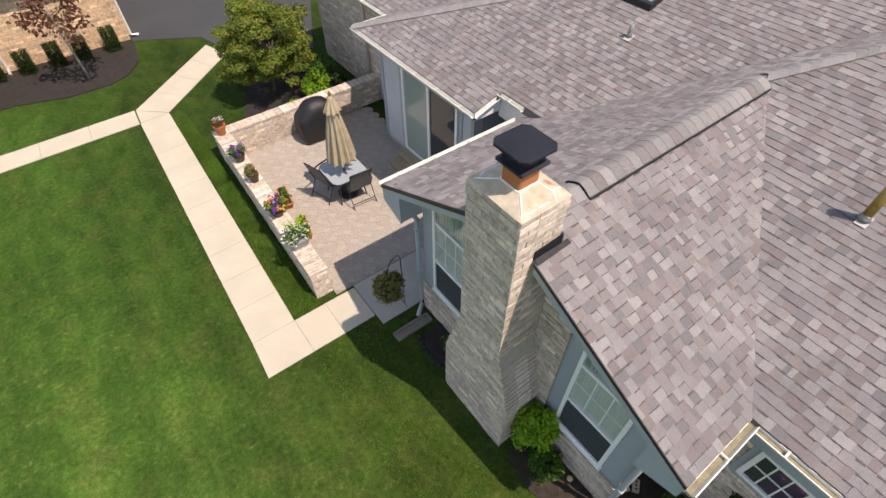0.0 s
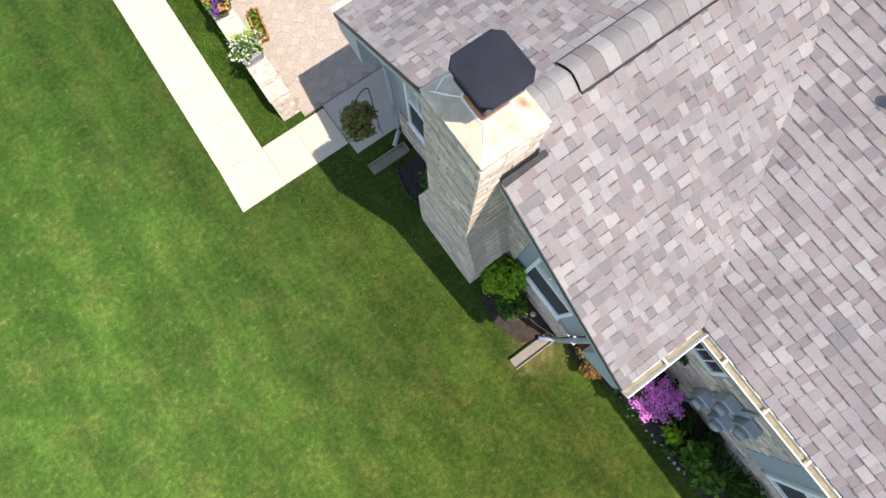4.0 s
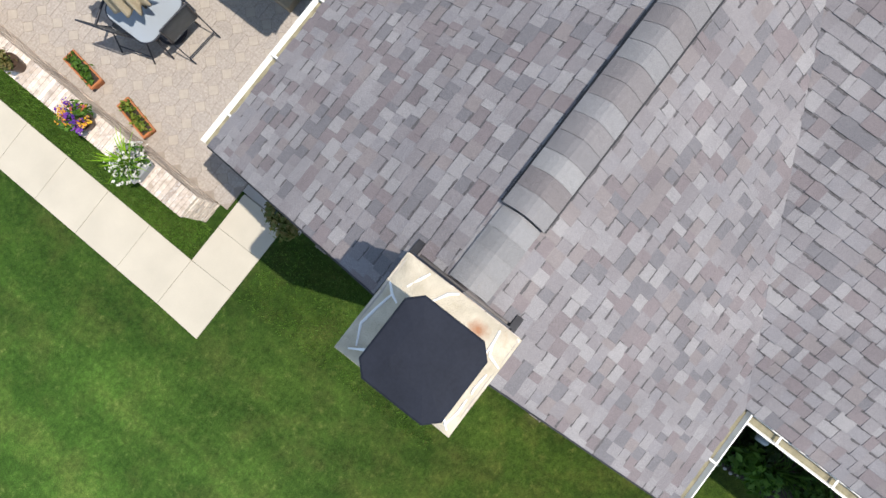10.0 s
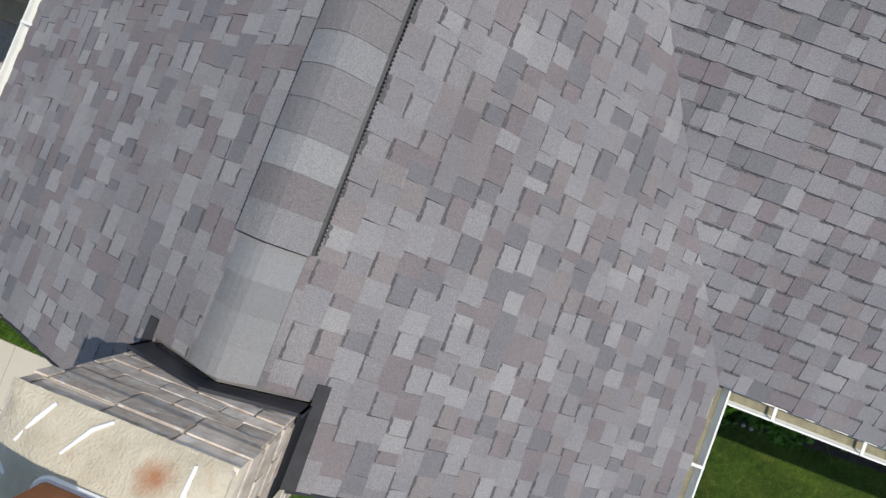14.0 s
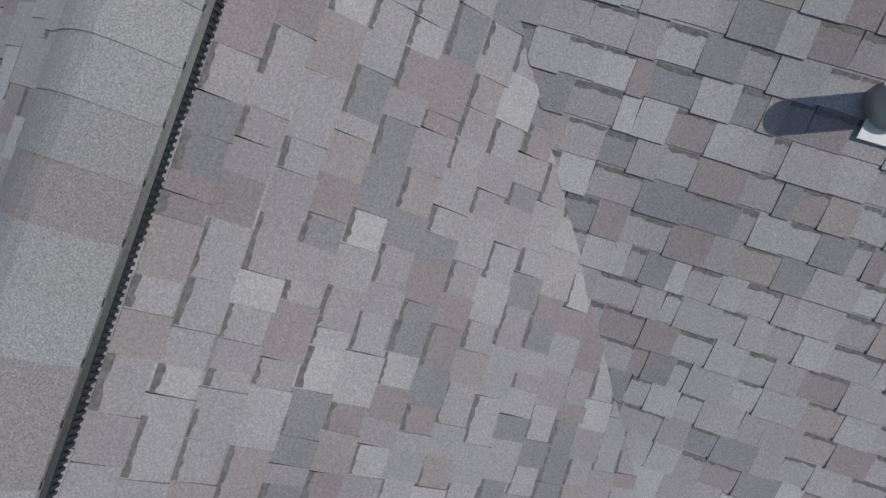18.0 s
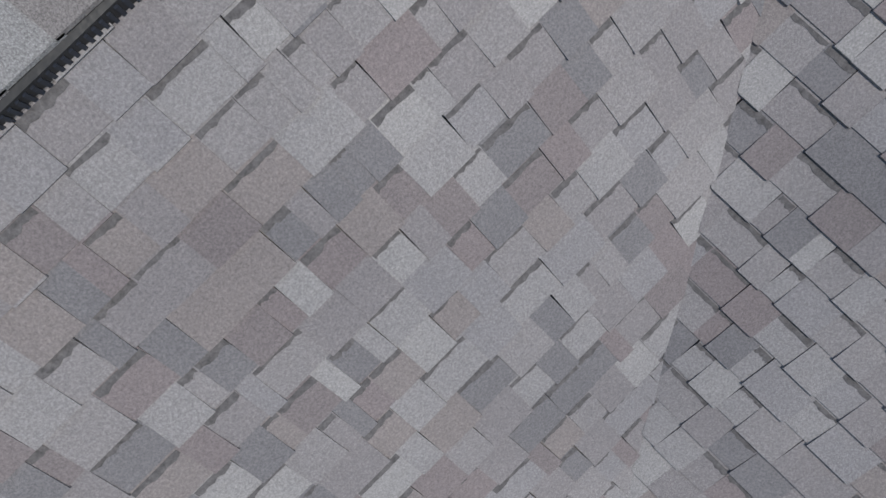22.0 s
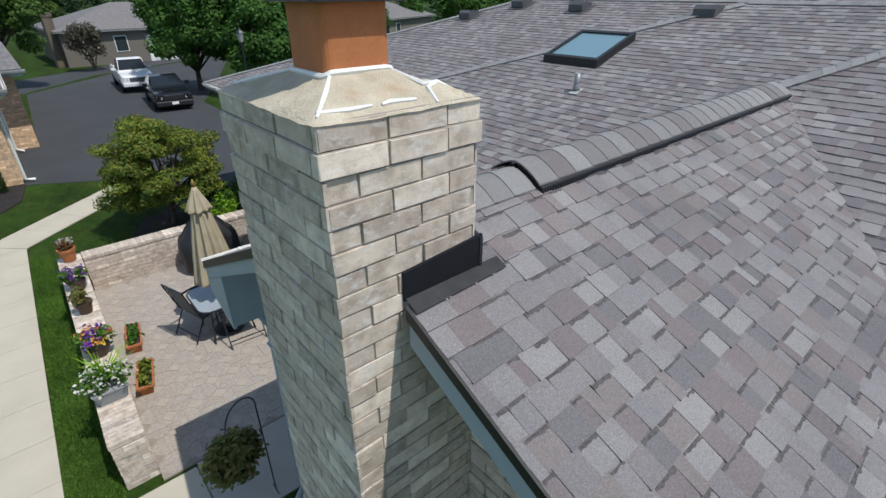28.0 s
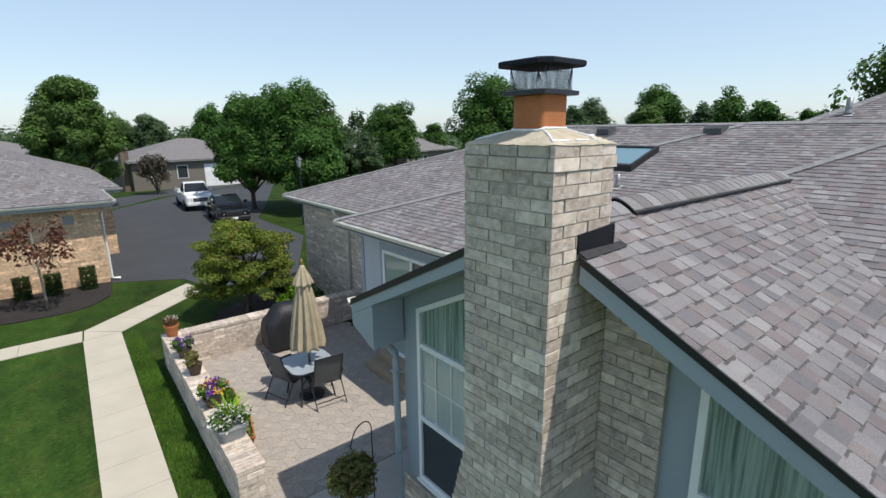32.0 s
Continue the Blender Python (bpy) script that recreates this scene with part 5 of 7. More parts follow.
def leaf_cloud(centres, radii, count, size, seed, flat=0.35, long=1.5, shell=0.68, pad=1.0):
    """Separate leaves gathered in clumps. centres: clump middles; radii: a radius for each."""
    g = np.random.default_rng(seed)
    c = np.array([tuple(p) for p in centres])
    rad = np.array(radii)
    w = rad ** 2
    k = g.choice(len(c), count, p=w / w.sum())
    d = g.normal(size=(count, 3))
    d /= np.linalg.norm(d, axis=1, keepdims=True)
    r = shell + (1 - shell) * g.random((count, 1)) ** 0.6
    p = c[k] + d * r * rad[k][:, None] * np.array([1, 1, pad]) + g.normal(size=(count, 3)) * size * 0.55
    n = d + g.normal(size=(count, 3)) * 0.38 + np.array([0, 0, flat])
    n /= np.linalg.norm(n, axis=1, keepdims=True)
    a = np.cross(n, g.normal(size=(count, 3)))
    a /= np.linalg.norm(a, axis=1, keepdims=True) + 1e-9
    b = np.cross(n, a)
    s = size * (0.65 + 0.7 * g.random((count, 1)))
    v = np.stack([p - a * s * long * 0.5, p + b * s * 0.42 + n * s * 0.12, p + a * s * long * 0.5, p - b * s * 0.42 + n * s * 0.12], 1).reshape(-1, 3)
    i = np.arange(count) * 4
    f = np.concatenate([np.stack([i, i + 1, i + 2], 1), np.stack([i, i + 2, i + 3], 1)])
    return v.tolist(), f.tolist()


def clumps(centre, radius, number, seed, spread=0.72, low=0.0, size=(0.30, 0.46), cone=0.0):
    """Clump middles and radii that fill an uneven crown."""
    r = random.Random(seed)
    cx, cy, cz = centre
    out, rad = [], []
    m = min(radius)
    while len(out) < number:
        d = Vector((r.gauss(0, 1), r.gauss(0, 1), r.gauss(0, 1))).normalized()
        if d.z < -0.65 + low:
            continue
        f = spread * r.uniform(0.35, 1.0) ** 0.5 * r.uniform(0.86, 1.12)
        g = 1 - cone * (0.5 + 0.5 * d.z * f)
        out.append((cx + d.x * radius[0] * f * g, cy + d.y * radius[1] * f * g, cz + d.z * radius[2] * f))
        rad.append(m * r.uniform(*size) * (g + 1) / 2)
    return out, rad


def plant(name, label, category, at, centre, radius, number, leaves, size, material, seed, group="", stem=None, **kw):
    """A bush: short stems and a crown of leaves."""
    t = thing(name, label, category, group, at)
    cs, rs = clumps(centre, radius, number, seed, low=kw.pop("low", 0.2))
    part("foliage", mesh(name, *leaf_cloud(cs, rs, leaves, size, seed, **kw)), material, t)
    if stem:
        bm = bmesh.new()
        for c in cs[:5]:
            add_tube(bm, [(0, 0, 0), (c[0] * 0.4, c[1] * 0.4, c[2] * 0.5), c], stem, 5, [stem, stem * 0.8, stem * 0.4])
        part("stems", bm, BARK, t)
    return t


def tree(label, x, y, top, radius, seed, material=LEAF_DARK, bark=BARK, trunk=0.16, clear=0.22, leaves=2600, size=0.34, number=34, squash=0.95, group="", spread=0.72, tuft=(0.30, 0.46), cone=0.0, pad=0.8):
    """A tree: tapered trunk, limbs that run out into the clumps, a crown of leaves."""
    r = random.Random(seed)
    t = thing("tree", label, "tree", group, (x, y, 0))
    base = top * clear
    mid = base + (top - base) * 0.52
    rz = (top - base) * 0.5 / 0.95
    cs, rs = clumps((0, 0, mid), (radius, radius * squash, rz), number, seed, spread, 0.0, tuft, cone)
    part("crown", mesh("crown", *leaf_cloud(cs, rs, leaves, size, seed, flat=0.7, pad=pad)), material, t)
    lean = Vector((r.uniform(-0.1, 0.1), r.uniform(-0.1, 0.1), 0)) * radius * 0.5
    part("trunk", tube([(0, 0, -0.05), (lean.x * 0.3, lean.y * 0.3, base * 0.6), (lean.x * 0.7, lean.y * 0.7, base * 1.1), (lean.x, lean.y, mid), (lean.x, lean.y, top * 0.86)], trunk, 10, [trunk * 1.35, trunk, trunk * 0.86, trunk * 0.5, trunk * 0.12]), bark, t, smooth=True)
    for c in cs[::3]:
        c = Vector(c)
        s = Vector((lean.x * 0.8, lean.y * 0.8, base + (max(c.z, base + 0.1) - base) * 0.35))
        part("limb", tube([s, s.lerp(c, 0.5) + Vector((0, 0, 0.05 * radius)), c], 0.05, 6, [trunk * 0.42, trunk * 0.28, trunk * 0.1]), bark, t)
    return t


# ---- neighbouring house ----
def hip_roof(parent, x0, x1, y0, y1, z, seed, front=True):
    """A hip roof of 1 in 3 over a rectangle of eaves, with shingles told apart on the planes that show."""
    half = min(x1 - x0, y1 - y0) / 2
    h = half / 3
    if x1 - x0 >= y1 - y0:
        a, b = (x0 + half, (y0 + y1) / 2), (x1 - half, (y0 + y1) / 2)
    else:
        a, b = ((x0 + x1) / 2, y0 + half), ((x0 + x1) / 2, y1 - half)
    top = [(*a, z + h), (*b, z + h)]
    bm = bmesh.new()
    low = [bm.verts.new((x, y, z - 0.02)) for x, y in ((x0, y0), (x1, y0), (x1, y1), (x0, y1))]
    under = [bm.verts.new((x, y, z - 0.12)) for x, y in ((x0, y0), (x1, y0), (x1, y1), (x0, y1))]
    ta, tb = (bm.verts.new((p[0], p[1], p[2] - 0.02)) for p in top)
    if x1 - x0 >= y1 - y0:
        fs = [(low[0], low[1], tb, ta), (low[1], low[2], tb), (low[2], low[3], ta, tb), (low[3], low[0], ta)]
    else:
        fs = [(low[0], low[1], ta), (low[1], low[2], tb, ta), (low[2], low[3], tb), (low[3], low[0], ta, tb)]
    for f in fs:
        bm.faces.new(f)
    for i in range(4):
        bm.faces.new((low[i], under[i], under[(i + 1) % 4], low[(i + 1) % 4]))
    bm.faces.new(under[::-1])
    roof = part("roof", bm, UNDERLAY if front else FAR_ROOF, parent)
    if front:
        L_ = half * SG
        roof_plane(roof, "front_plane", (0, y0, z), (1, 0, 0), (0, 1, GENTLE), [[(x0, 0), (x1, 0), (b[0], L_), (a[0], L_)]], seed)
        roof_plane(roof, "end_plane", (x1, 0, z), (0, 1, 0), (-1, 0, GENTLE), [[(y0, 0), (y1, 0), (b[1] + 0.001, L_), (b[1], L_)]], seed + 1)
    return roof


FAR_ROOF = Mat("far_shingles", 0.92, 0, 0.25)
FAR_ROOF.color(FAR_ROOF.ramp(FAR_ROOF.noise(7.0, 6, rough=0.8), [(0.35, (0.13, 0.122, 0.124)), (0.5, (0.19, 0.178, 0.178)), (0.66, (0.25, 0.238, 0.238))]))
FAR_ROOF = FAR_ROOF.m

nb = thing("house", "neighbouring tan brick house with a grey hip roof", "house", "houses", (0.5, -0.6, 0))
nb.scale = (1, 1, 1.1)
part("wall_core", boxes(((-14.5, 18.215, 0), (-1.915, 22.0, 2.55)), ((-23.6, 23.015, 0), (-1.115, 35.5, 2.56))), MORTAR, nb)
wall_bricks("neighbour_front", nb, (-14.5, 18.215, 0), (1, 0, 0), (0, -1, 0), 12.6, 0, 2.45, BRICK_WARM, 700, 0.075, 0.24)
wall_bricks("neighbour_end", nb, (-1.915, 18.2, 0), (0, 1, 0), (1, 0, 0), 4.8, 0, 2.45, BRICK_WARM, 701, 0.075, 0.24)
wall_bricks("neighbour_jog", nb, (-1.9, 23.015, 0), (1, 0, 0), (0, -1, 0), 0.79, 0, 2.45, BRICK_WARM, 702, 0.075, 0.24)
wall_bricks("neighbour_side", nb, (-1.115, 23.0, 0), (0, 1, 0), (1, 0, 0), 10, 0, 2.45, BRICK_WARM, 703, 0.075, 0.24)
hip_roof(nb, -14.5, -1.5, 17.7, 28.0, 2.63, 710)
hip_roof(nb, -24.0, -0.8, 22.1, 36.0, 2.64, 720)
for lo, hi in (((-14.5, 17.72, 2.44), (-1.52, 17.74, 2.6)), ((-1.54, 17.74, 2.44), (-1.52, 22.1, 2.6)), ((-1.5, 22.12, 2.44), (-0.84, 22.14, 2.6)), ((-0.84, 22.12, 2.44), (-0.82, 33, 2.6))):
    part("eave_board", box(lo, hi), BLUE, nb)
part("soffit", boxes(((-14.5, 17.74, 2.44), (-1.54, 18.2, 2.452)), ((-1.9, 18.2, 2.44), (-1.54, 22.1, 2.452)), ((-1.9, 22.14, 2.44), (-0.84, 23.0, 2.452)), ((-1.1, 23.0, 2.44), (-0.84, 33, 2.452))), BLUE, nb)


def rain_gutter(parent, a, b, out):
    a, b, out = Vector(a), Vector(b), Vector(out)
    prof = [(0.0, 0.0), (0.0, -0.09), (0.06, -0.09), (0.10, -0.03), (0.11, 0.0), (0.095, 0.0), (0.055, -0.075), (0.008, -0.075), (0.008, 0.0)]
    return part("gutter", prism([a + out * p + Vector((0, 0, q)) for p, q in prof], b - a), GUTTER, parent)


rain_gutter(nb, (-14.5, 17.72, 2.61), (-1.42, 17.72, 2.61), (0, -1, 0))
rain_gutter(nb, (-1.52, 17.72, 2.61), (-1.52, 22.1, 2.61), (1, 0, 0))
rain_gutter(nb, (-1.5, 22.12, 2.61), (-0.72, 22.12, 2.61), (0, -1, 0))


def downspout(parent, pts, material, w=0.05, label=""):
    """A square-section rain pipe with mitred elbows."""
    return part("downspout", tube(pts, w, 4), material, parent, label)


for x in (-5.6, -10.5):
    downspout(nb, [(x, 17.66, 2.5), (x, 17.8, 2.38), (x, 18.14, 2.22), (x, 18.14, 0.15), (x, 17.9, 0.06)], GUTTER)
downspout(nb, [(-1.47, 22.2, 2.5), (-1.6, 22.35, 2.38), (-1.83, 22.5, 2.2), (-1.83, 22.5, 0.15), (-1.6, 22.4, 0.06)], GUTTER)
downspout(nb, [(-1.47, 18.0, 2.5), (-1.6, 18.2, 2.36), (-1.84, 18.35, 2.2), (-1.84, 18.35, 0.12), (-1.6, 18.35, 0.06)], GUTTER)
LOUVRE = varied("grey_vent", (0.33, 0.34, 0.34), 0.7, 0.1)
for x in (-4.4, -2.9):
    v = part("wall_vent", box((x, 18.185, 1.95), (x + 0.3, 18.2, 2.2)), LOUVRE, nb)
    for k in range(4):
        part("slat", box((x + 0.02, 18.172, 1.98 + k * 0.055), (x + 0.28, 18.186, 2.0 + k * 0.055)), LOUVRE, v)


def far_house(label, x, y, w, d, turn, seed, garage=False, stack=False, z=2.55):
    """A low brick house of the same estate."""
    t = thing("house", label, "house", "houses", (x, y, 0), turn)
    part("wall", boxes(((0.35, 0.4, 0), (w - 0.35, d - 0.4, z))), FAR_BRICK, t)
    hip_roof(t, 0, w, 0, d, z + 0.08, seed, False)
    part("eave_board", boxes(((0.02, 0.015, z - 0.08), (w - 0.02, 0.03, z + 0.05)), ((0.015, 0.03, z - 0.08), (0.03, d, z + 0.05)), ((w - 0.03, 0.03, z - 0.08), (w - 0.015, d, z + 0.05))), WHITE, t)
    if garage:
        g = part("garage_door", box((w * 0.5, 0.37, 0), (w * 0.5 + 3.4, 0.41, 2.1)), WHITE, t, "white panelled garage door")
        for k in range(4):
            for i in range(4):
                part("panel", box((w * 0.5 + 0.1 + i * 0.82, 0.355, 0.08 + k * 0.51), (w * 0.5 + 0.82 + i * 0.82, 0.371, 0.48 + k * 0.51), 0.01), WHITE, g)
    for k in range(2):
        wx = w * (0.14 + 0.17 * k)
        wd = part("window", box((wx, 0.36, 0.9), (wx + 0.95, 0.405, 2.1)), WHITE, t)
        part("pane", box((wx + 0.06, 0.35, 0.96), (wx + 0.89, 0.362, 2.04)), GLASS, wd)
    if stack:
        part("chimney", boxes(((-0.25, 1.0, 0), (0.36, 2.1, 3.75)), ((-0.3, 0.95, 3.6), (0.41, 2.15, 3.85))), FAR_BRICK, t)
    return t


FAR_BRICK = Mat("far_brick", 0.9, 0, 0.2)
bt = FAR_BRICK.node("ShaderNodeTexBrick", Scale=4.4, Color1=(0.20, 0.155, 0.115, 1), Color2=(0.135, 0.11, 0.085, 1), Mortar=(0.20, 0.18, 0.155, 1))
FAR_BRICK.t.links.new(FAR_BRICK.node("ShaderNodeTexCoord").outputs["Object"], bt.inputs["Vector"])
FAR_BRICK.color(bt.outputs[0])
FAR_BRICK = FAR_BRICK.m
far_house("brick house with a white garage door and end chimney", 3.1, 47.4, 12.5, 11.0, 3, 800, True, True)
far_house("low brick house across the street", -16.0, 62.0, 15, 11, -10, 810, False, False)
far_house("distant grey-roofed brick house among trees", 21, 62, 15, 11, 12, 820)
far_house("distant grey-roofed house beyond the maples", 30.0, 44.0, 14, 11, 25, 830)
far_house("grey-roofed house behind the main ridge", 16.0, 20.56, 18.65, 12, -57, 840, z=3.0)
far_house("pale-roofed house behind the trees", 43, -5, 14, 12, 8, 850, z=2.7)
sheet("street", [(-60, 40.5), (-0.6, 36), (4.2, 42), (14, 48), (60, 58), (60, 61), (12, 52.5), (3.0, 45.0), (-1.0, 42), (-60, 46)], 0.008, 0.08, ASPHALT, "narrow asphalt street beyond the driveway", "street")

# ---- trees ----
tree("dense dark green maple beside the driveway", 10.6, 28.7, 8.5, 3.0, 11, leaves=62000, size=0.125, number=130, clear=0.03, trunk=0.2, group="maples", tuft=(0.20, 0.34), spread=0.80)
tree("dense dark green maple with a low crown beside the driveway", 8.0, 30.8, 7.3, 2.7, 12, leaves=46000, size=0.125, number=104, clear=0.03, trunk=0.17, group="maples", tuft=(0.20, 0.34), spread=0.80)
tree("smaller dark maple near the lamp post", 10.2, 26.1, 5.6, 2, 13, leaves=22000, size=0.125, number=70, clear=0.05, trunk=0.14, group="maples", tuft=(0.22, 0.36), spread=0.78)
tree("tall mid-green tree behind the neighbouring roof", -0.6, 38.3, 9.3, 3.4, 14, LEAF_MID, leaves=56000, size=0.13, number=110, clear=0.04, trunk=0.2, tuft=(0.17, 0.32), spread=0.84, cone=0.5)
tree("dark round maple beyond the main roof", 22.3, 35.4, 7.7, 2.6, 15, leaves=26000, size=0.14, number=70, clear=0.1, tuft=(0.22, 0.36), spread=0.78)
tree("tall dark maple beyond the ridge", 27.1, 27.7, 9.6, 3.6, 16, leaves=32000, size=0.15, number=90, clear=0.1, tuft=(0.20, 0.34), spread=0.80)
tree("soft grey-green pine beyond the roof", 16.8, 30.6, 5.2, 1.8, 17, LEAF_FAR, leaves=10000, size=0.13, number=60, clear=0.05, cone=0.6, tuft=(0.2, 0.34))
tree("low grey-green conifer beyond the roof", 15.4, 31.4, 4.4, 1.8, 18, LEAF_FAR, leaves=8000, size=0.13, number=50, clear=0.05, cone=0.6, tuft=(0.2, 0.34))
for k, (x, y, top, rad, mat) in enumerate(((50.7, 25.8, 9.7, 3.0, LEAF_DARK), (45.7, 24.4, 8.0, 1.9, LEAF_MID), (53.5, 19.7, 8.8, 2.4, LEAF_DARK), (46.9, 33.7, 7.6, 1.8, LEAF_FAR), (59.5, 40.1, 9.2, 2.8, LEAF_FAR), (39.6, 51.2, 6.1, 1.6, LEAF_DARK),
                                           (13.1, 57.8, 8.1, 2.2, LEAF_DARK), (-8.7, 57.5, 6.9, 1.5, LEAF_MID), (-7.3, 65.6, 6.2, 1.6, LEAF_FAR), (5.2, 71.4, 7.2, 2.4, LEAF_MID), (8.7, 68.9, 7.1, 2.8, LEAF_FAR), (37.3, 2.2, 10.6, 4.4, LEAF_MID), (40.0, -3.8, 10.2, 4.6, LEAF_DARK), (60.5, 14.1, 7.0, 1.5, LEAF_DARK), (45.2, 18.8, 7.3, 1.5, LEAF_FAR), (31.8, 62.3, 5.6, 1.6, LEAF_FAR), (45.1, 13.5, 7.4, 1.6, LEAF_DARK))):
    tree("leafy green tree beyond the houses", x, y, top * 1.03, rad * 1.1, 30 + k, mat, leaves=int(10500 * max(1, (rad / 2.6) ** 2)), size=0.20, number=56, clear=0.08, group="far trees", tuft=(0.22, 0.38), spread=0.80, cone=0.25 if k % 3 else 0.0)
con = thing("conifer", "dark pointed conifer on the skyline", "tree", "far trees", (59.9, 12.3, 0))
cs, rs = [], []
for k in range(13):
    h = 1.0 + k * 0.62
    for j in range(max(1, 6 - k // 2)):
        a = j * 2.4 + k
        f = 1.9 * (1 - k / 13.5)
        cs.append((f * math.cos(a), f * math.sin(a), h))
        rs.append(0.35 + 0.45 * (1 - k / 13))
part("crown", mesh("conifer", *leaf_cloud(cs, rs, 1800, 0.34, 77)), LEAF_DARK, con)
part("trunk", tube([(0, 0, 0), (0, 0, 4), (0, 0, 8.8)], 0.1, 6, [0.2, 0.12, 0.02]), BARK, con)
bare = thing("tree", "thin half-bare tree on the skyline", "tree", "far trees", (23.6, 44.0, 0))
part("crown", mesh("bare", *leaf_cloud(*clumps((0, 0, 5.8), (0.9, 0.9, 1.6), 14, 5), 260, 0.28, 6)), LEAF_FAR, bare)
bm = bmesh.new()
add_tube(bm, [(0, 0, 0), (0.1, 0, 4), (0.05, 0, 7.4)], 0.1, 6, [0.16, 0.09, 0.02])
for k in range(7):
    a = k * 2.1
    add_tube(bm, [(0.08, 0, 3.8 + k * 0.4), (0.9 * math.cos(a), 0.9 * math.sin(a), 5.2 + k * 0.32)], 0.03, 4, [0.04, 0.01])
part("trunk", bm, BARK, bare)
# woods on the skyline
cs, rs = [], []
wr = random.Random(5)
for k in range(330):
    a = wr.uniform(-0.62, 2.25)
    dist = wr.uniform(85, 150)
    h = wr.uniform(3.2, 5.6) * (dist / 105) * (1.15 if a < 0.4 else 0.95)
    cs.append((dist * math.cos(a), dist * math.sin(a), h * 0.55))
    rs.append(h * 0.55)
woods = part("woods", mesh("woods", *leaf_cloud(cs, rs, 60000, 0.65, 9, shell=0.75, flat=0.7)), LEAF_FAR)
tagged(woods, "distant line of green woods", "woods", kind="stuff")

# ---- beside the neighbouring wall ----
for k, (x, w, h) in enumerate(((-2.02, 0.28, 0.74), (-2.94, 0.28, 0.68), (-3.70, 0.27, 0.70), (-4.56, 0.28, 0.68), (-5.42, 0.28, 0.7), (-6.6, 0.3, 0.58))):
    t = thing("hedge_bush", "clipped square dark green box bush in mulch", "bush", "box bushes", (x, 17.15, 0))
    w *= 0.72
    cs = [(i * w * 0.80, j * w * 0.80, 0.10 + m * (h - 0.13)) for i in (-1, -0.4, 0.4, 1) for j in (-1, -0.4, 0.4, 1) for m in (0, 0.25, 0.5, 0.75, 1)]
    part("foliage", mesh("hedge", *leaf_cloud(cs, [w * 0.30] * len(cs), 4200, 0.028, 60 + k)), LEAF_BOX, t)
    part("stems", tube([(0, 0, 0), (0, 0, h * 0.6)], 0.03, 5), BARK, t)
tree("slender young maple with sparse red-brown leaves in mulch", -3.15, 15.6, 2.75, 0.85, 91, LEAF_RED, TWIG, trunk=0.034, clear=0.36, leaves=620, size=0.10, number=30, spread=0.95, tuft=(0.16, 0.30))
plant("purple_shrub", "dark purple rounded shrub in the mulch bed", "shrub", (-6.6, 15.0, 0), (0, 0, 0.75), (1.15, 1.0, 0.8), 30, 3400, 0.085, LEAF_PURPLE, 92, stem=0.03)
tree("wide green and yellow ornamental maple beside the patio", 1.27, 11.5, 2.65, 1.33, 93, LEAF_LIME, BARK, trunk=0.07, clear=0.06, leaves=36000, size=0.048, number=110, spread=0.98, tuft=(0.15, 0.29), pad=0.42)
for k, (x, y, r_, h, mat, lab) in enumerate(((0.55, 9.75, 0.30, 0.5, LEAF_BRIGHT, "low bright green shrub behind the patio wall"), (1.25, 9.8, 0.3, 0.5, LEAF_BRIGHT, "low bright green shrub behind the patio wall"), (-0.1, 9.75, 0.26, 0.42, LEAF_BED, "low green shrub at the end of the patio wall"),
                                           (2.05, 10.2, 0.42, 0.95, LEAF_BRIGHT, "leafy bright green shrub beside the house wall"), (2.75, 9.85, 0.3, 0.9, LEAF_BOX, "dark round shrub beside the house wall"), (2.6, 10.9, 0.45, 0.95, LEAF_BED, "green shrub beside the house wall"), (2.5, 12.0, 0.45, 0.8, LEAF_BOX, "dark green shrub beside the house wall"))):
    plant("shrub", lab, "shrub", (x, y, 0), (0, 0, h * 0.52), (r_, r_, h * 0.5), 14, 900, 0.055, mat, 110 + k, "patio shrubs", 0.012)
plant("shrub", "weeping grey-brown shrub before the far house", "shrub", (4.7, 44.6, 0), (0, 0, 1.9), (1.4, 1.2, 2.0), 36, 2600, 0.13, leaf_material("grey_brown_leaves", [(0.08, 0.07, 0.055), (0.12, 0.105, 0.08), (0.06, 0.065, 0.04)]), 130, "", 0.05)
plant("shrub", "dark green shrub beside the driveway", "shrub", (10.8, 24.3, 0), (0, 0, 0.6), (1.0, 1.0, 0.7), 20, 1200, 0.12, LEAF_BED, 131, "", 0.03)

# ---- vehicles and lamp post ----
CAR_WHITE = glass_material("white_car_paint", (0.80, 0.81, 0.82), 0.18)
CAR_BLACK = glass_material("black_car_paint", (0.012, 0.014, 0.018), 0.10)
CAR_GLASS = glass_material("car_glass", (0.015, 0.02, 0.024), 0.04)
TYRE = varied("tyre_rubber", (0.02, 0.02, 0.02), 0.85, 0.2)
CHROME = varied("chrome", (0.7, 0.7, 0.72), 0.18, 0.05, 5, 60, 0.05, 0.9)
LENS = glass_material("headlight_glass", (0.55, 0.57, 0.58), 0.08)


